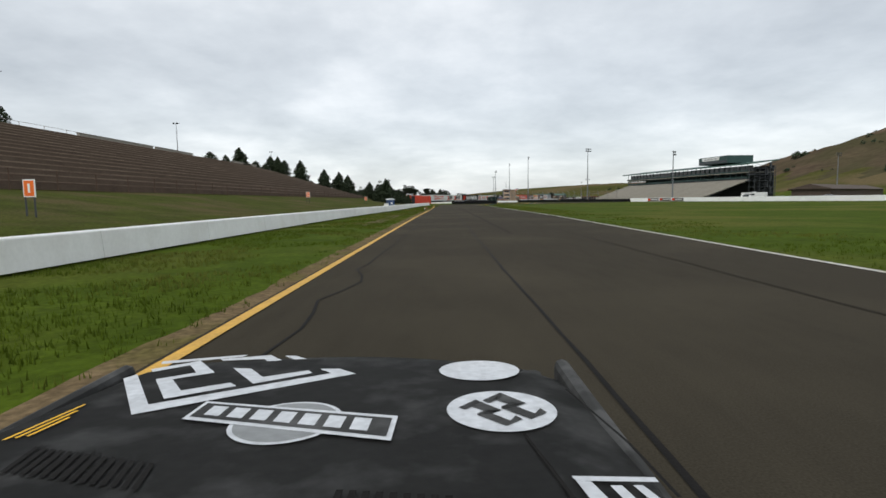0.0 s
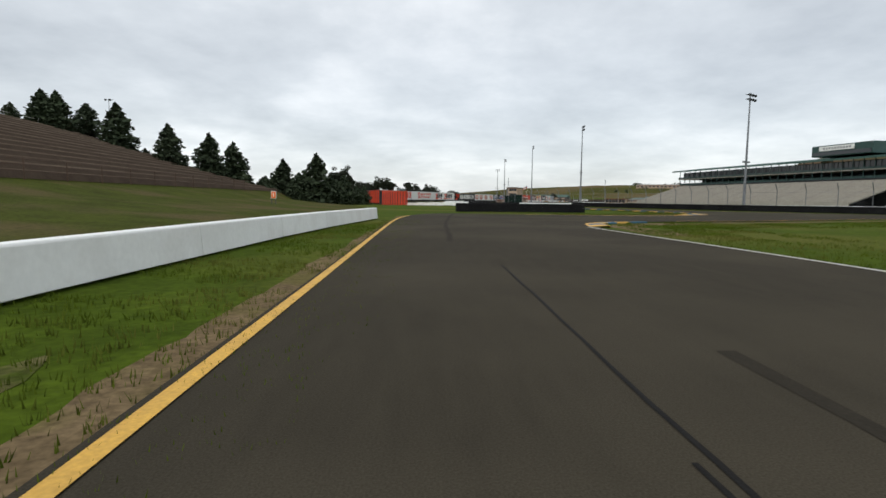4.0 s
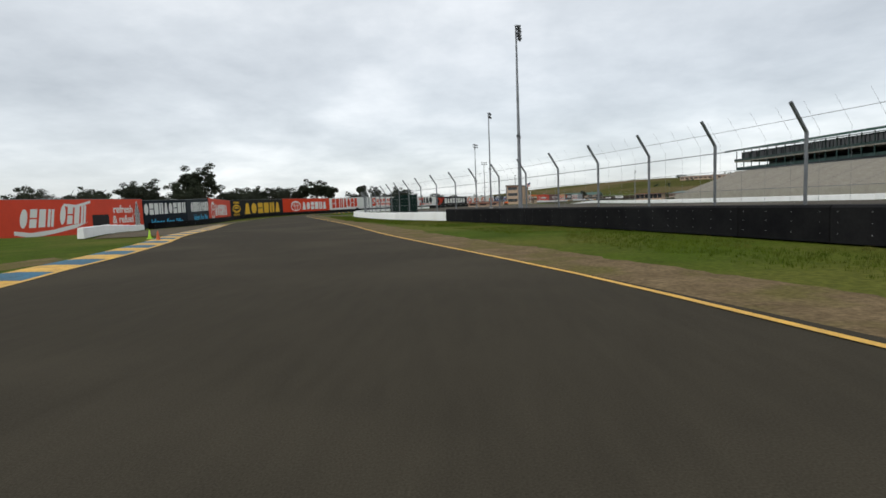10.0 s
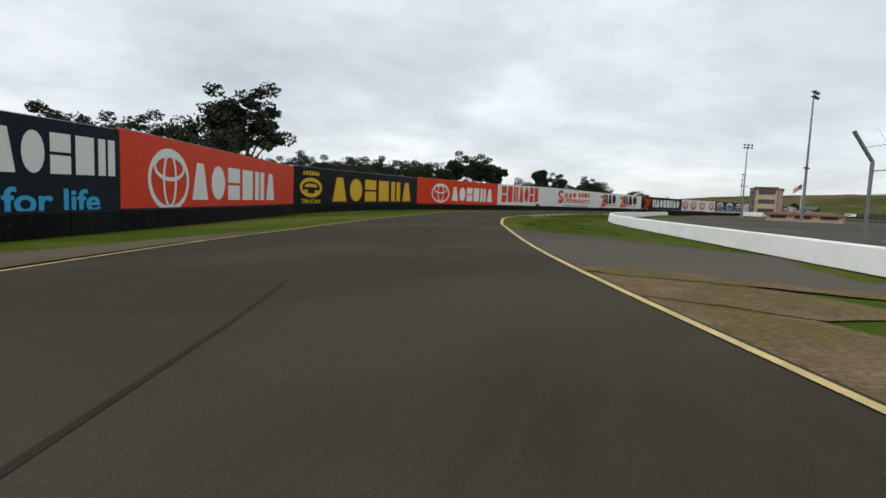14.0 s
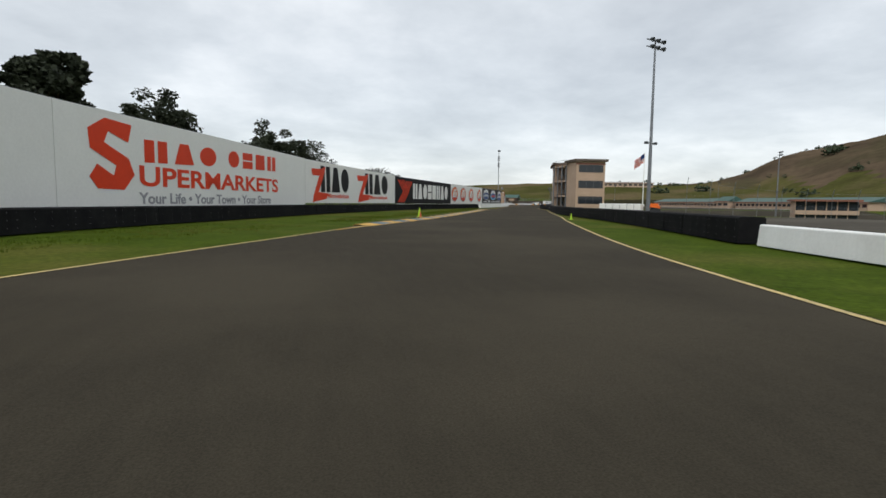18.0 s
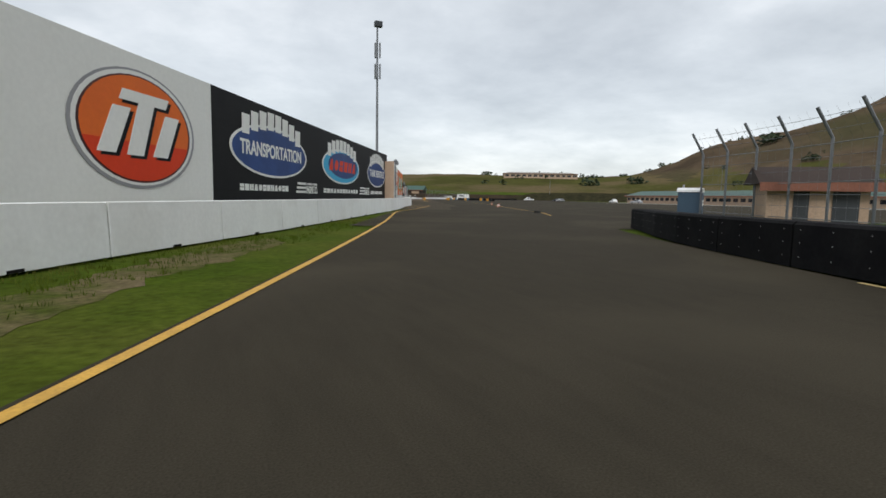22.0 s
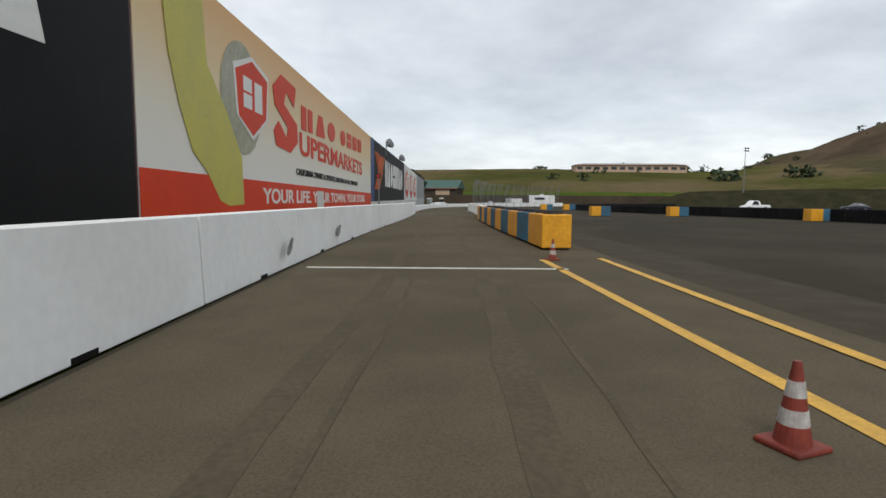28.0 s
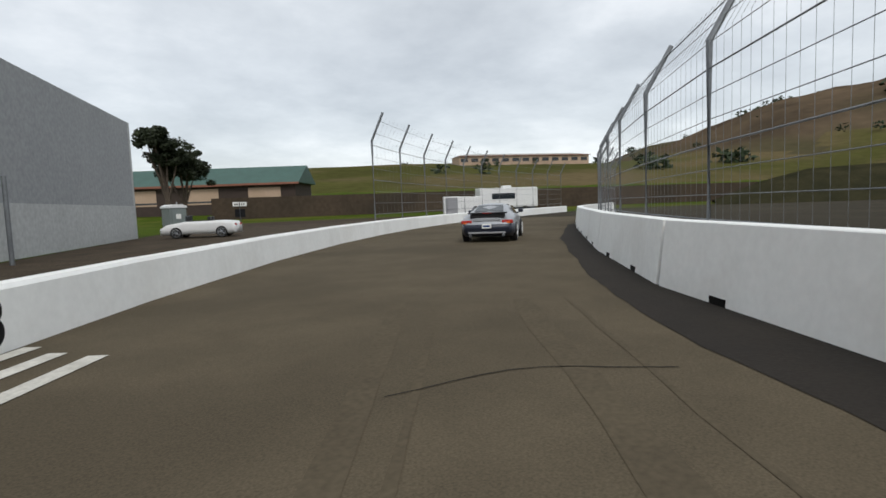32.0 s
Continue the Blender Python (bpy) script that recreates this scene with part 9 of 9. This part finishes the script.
tufts("grass", [
    ([(-5.6, 2), (-5.6, 30), (-5.2, 60), (-4.3, 85), (-3.9, 110), (-3.6, 140)], 3.0, -2.6, 26),
    ([(10.5, 4), (11, 40), (11.5, 85), (11, 118), (10.4, 130)], 2.5, -2.5, 12),
    ([(11.5, 126), (11.6, 134), (13.5, 137.5), (20, 139)], 2.2, -3.5, 26),
    ([(20, 140), (30, 144), (40, 149)], 1.0, -4.5, 18),
    ([(12, 159.5), (20, 160.5), (25.5, 165), (26.5, 172), (24.5, 181), (21.5, 192)], 2.5, -1.8, 24),
    ([(41.6, 189), (38.6, 199), (35.2, 210), (29.6, 223), (23.6, 235), (18.4, 249), (14.6, 260)], 1.2, -2.6, 26),
    ([(13.2, 262), (10.6, 272)], 0.2, -2.4, 22), ([(4.6, 290), (2.4, 300), (2.2, 318)], 2.0, -2.4, 18),
    ([(2.4, 322), (2.6, 334), (4.0, 345), (6.6, 358)], 3.0, -2.6, 26),
    ([(-19, 300), (-20, 320), (-20, 342), (-17, 364), (-10, 384), (0, 404)], 3.0, -2.8, 10),
    ([(6.0, 409), (9.0, 420), (16, 435), (24.5, 453), (31, 470), (38, 487), (46, 503), (56, 523)], 2.6, -1.0, 22),
    ([(62.4, 536.5), (66, 544)], 0.8, -1.0, 30),
], "short rough green grass on the verges")
tufts("weeds", [([(9.6, 135), (10.9, 137.8), (13.6, 139.6)], 0.3, -0.6, 8), ([(26.0, 163.4), (27.4, 168), (27.2, 174), (25.4, 181)], 0.5, -0.4, 6), ([(-9.6, 0), (-9.0, 40), (-6.8, 80), (-5.8, 128)], 0.1, 0.7, 4), ([(7.6, 406.5), (13.0, 421), (22, 442), (33, 467)], 0.5, -0.1, 4)],
      "tall weeds along kerbs and barrier foot", (0.04, 0.10), 8, 8)
tufts("weeds", [([(24.6, 161.2), (26.6, 163.8), (28.0, 167.4), (28.2, 172), (27.0, 178), (25.0, 185.5)], 0.5, -0.1, 1.6), ([(9.9, 136.2), (11.4, 138.6), (14.2, 140.2)], 0.2, -0.6, 1.2)], "dark bushy weed clumps against the back of the kerb", (0.06, 0.13), 60, 18)

# bushes on the hills
hb = bmesh.new()
rb = random.Random(77)
for _ in range(120):
    a = radians(rb.uniform(22, 88))
    d = rb.uniform(420, 1100)
    x, y = 100 + d * math.sin(a), 450 + d * math.cos(a)
    zz = float(land_z(np.array(x), np.array(y)))
    if zz < 8:
        continue
    r = rb.uniform(1.5, 4.0) * (1 if rb.random() < 0.8 else 1.8)
    for q in range(rb.randint(2, 6)):
        leaf_cloud(hb, rb, (x + rb.uniform(-9, 9), y + rb.uniform(-9, 9), zz + r * 0.5), (r, r, r * 0.9), 26, r * 0.38)
tagged(part("hill_scrub", hb, LEAF_DARK), "dark scrub and oaks dotted over the hillsides", "bushes", kind="stuff")
far_trees = bmesh.new()
for _ in range(170):
    x, y = rb.uniform(-420, -70), rb.uniform(300, 900)
    r = rb.uniform(3, 6)
    leaf_cloud(far_trees, rb, (x, y, r * 0.9), (r * 1.3, r * 1.3, r), 70, r * 0.22)
for _ in range(70):
    x, y = rb.uniform(-60, 120), rb.uniform(640, 1100)
    r = rb.uniform(2.5, 5)
    if x > 60 and y < 900:
        continue
    leaf_cloud(far_trees, rb, (x, y, r * 0.9), (r * 1.3, r * 1.3, r), 70, r * 0.22)
tagged(part("far_woods", far_trees, LEAF_DARK), "distant belt of dark trees beyond the circuit", "trees", kind="stuff")
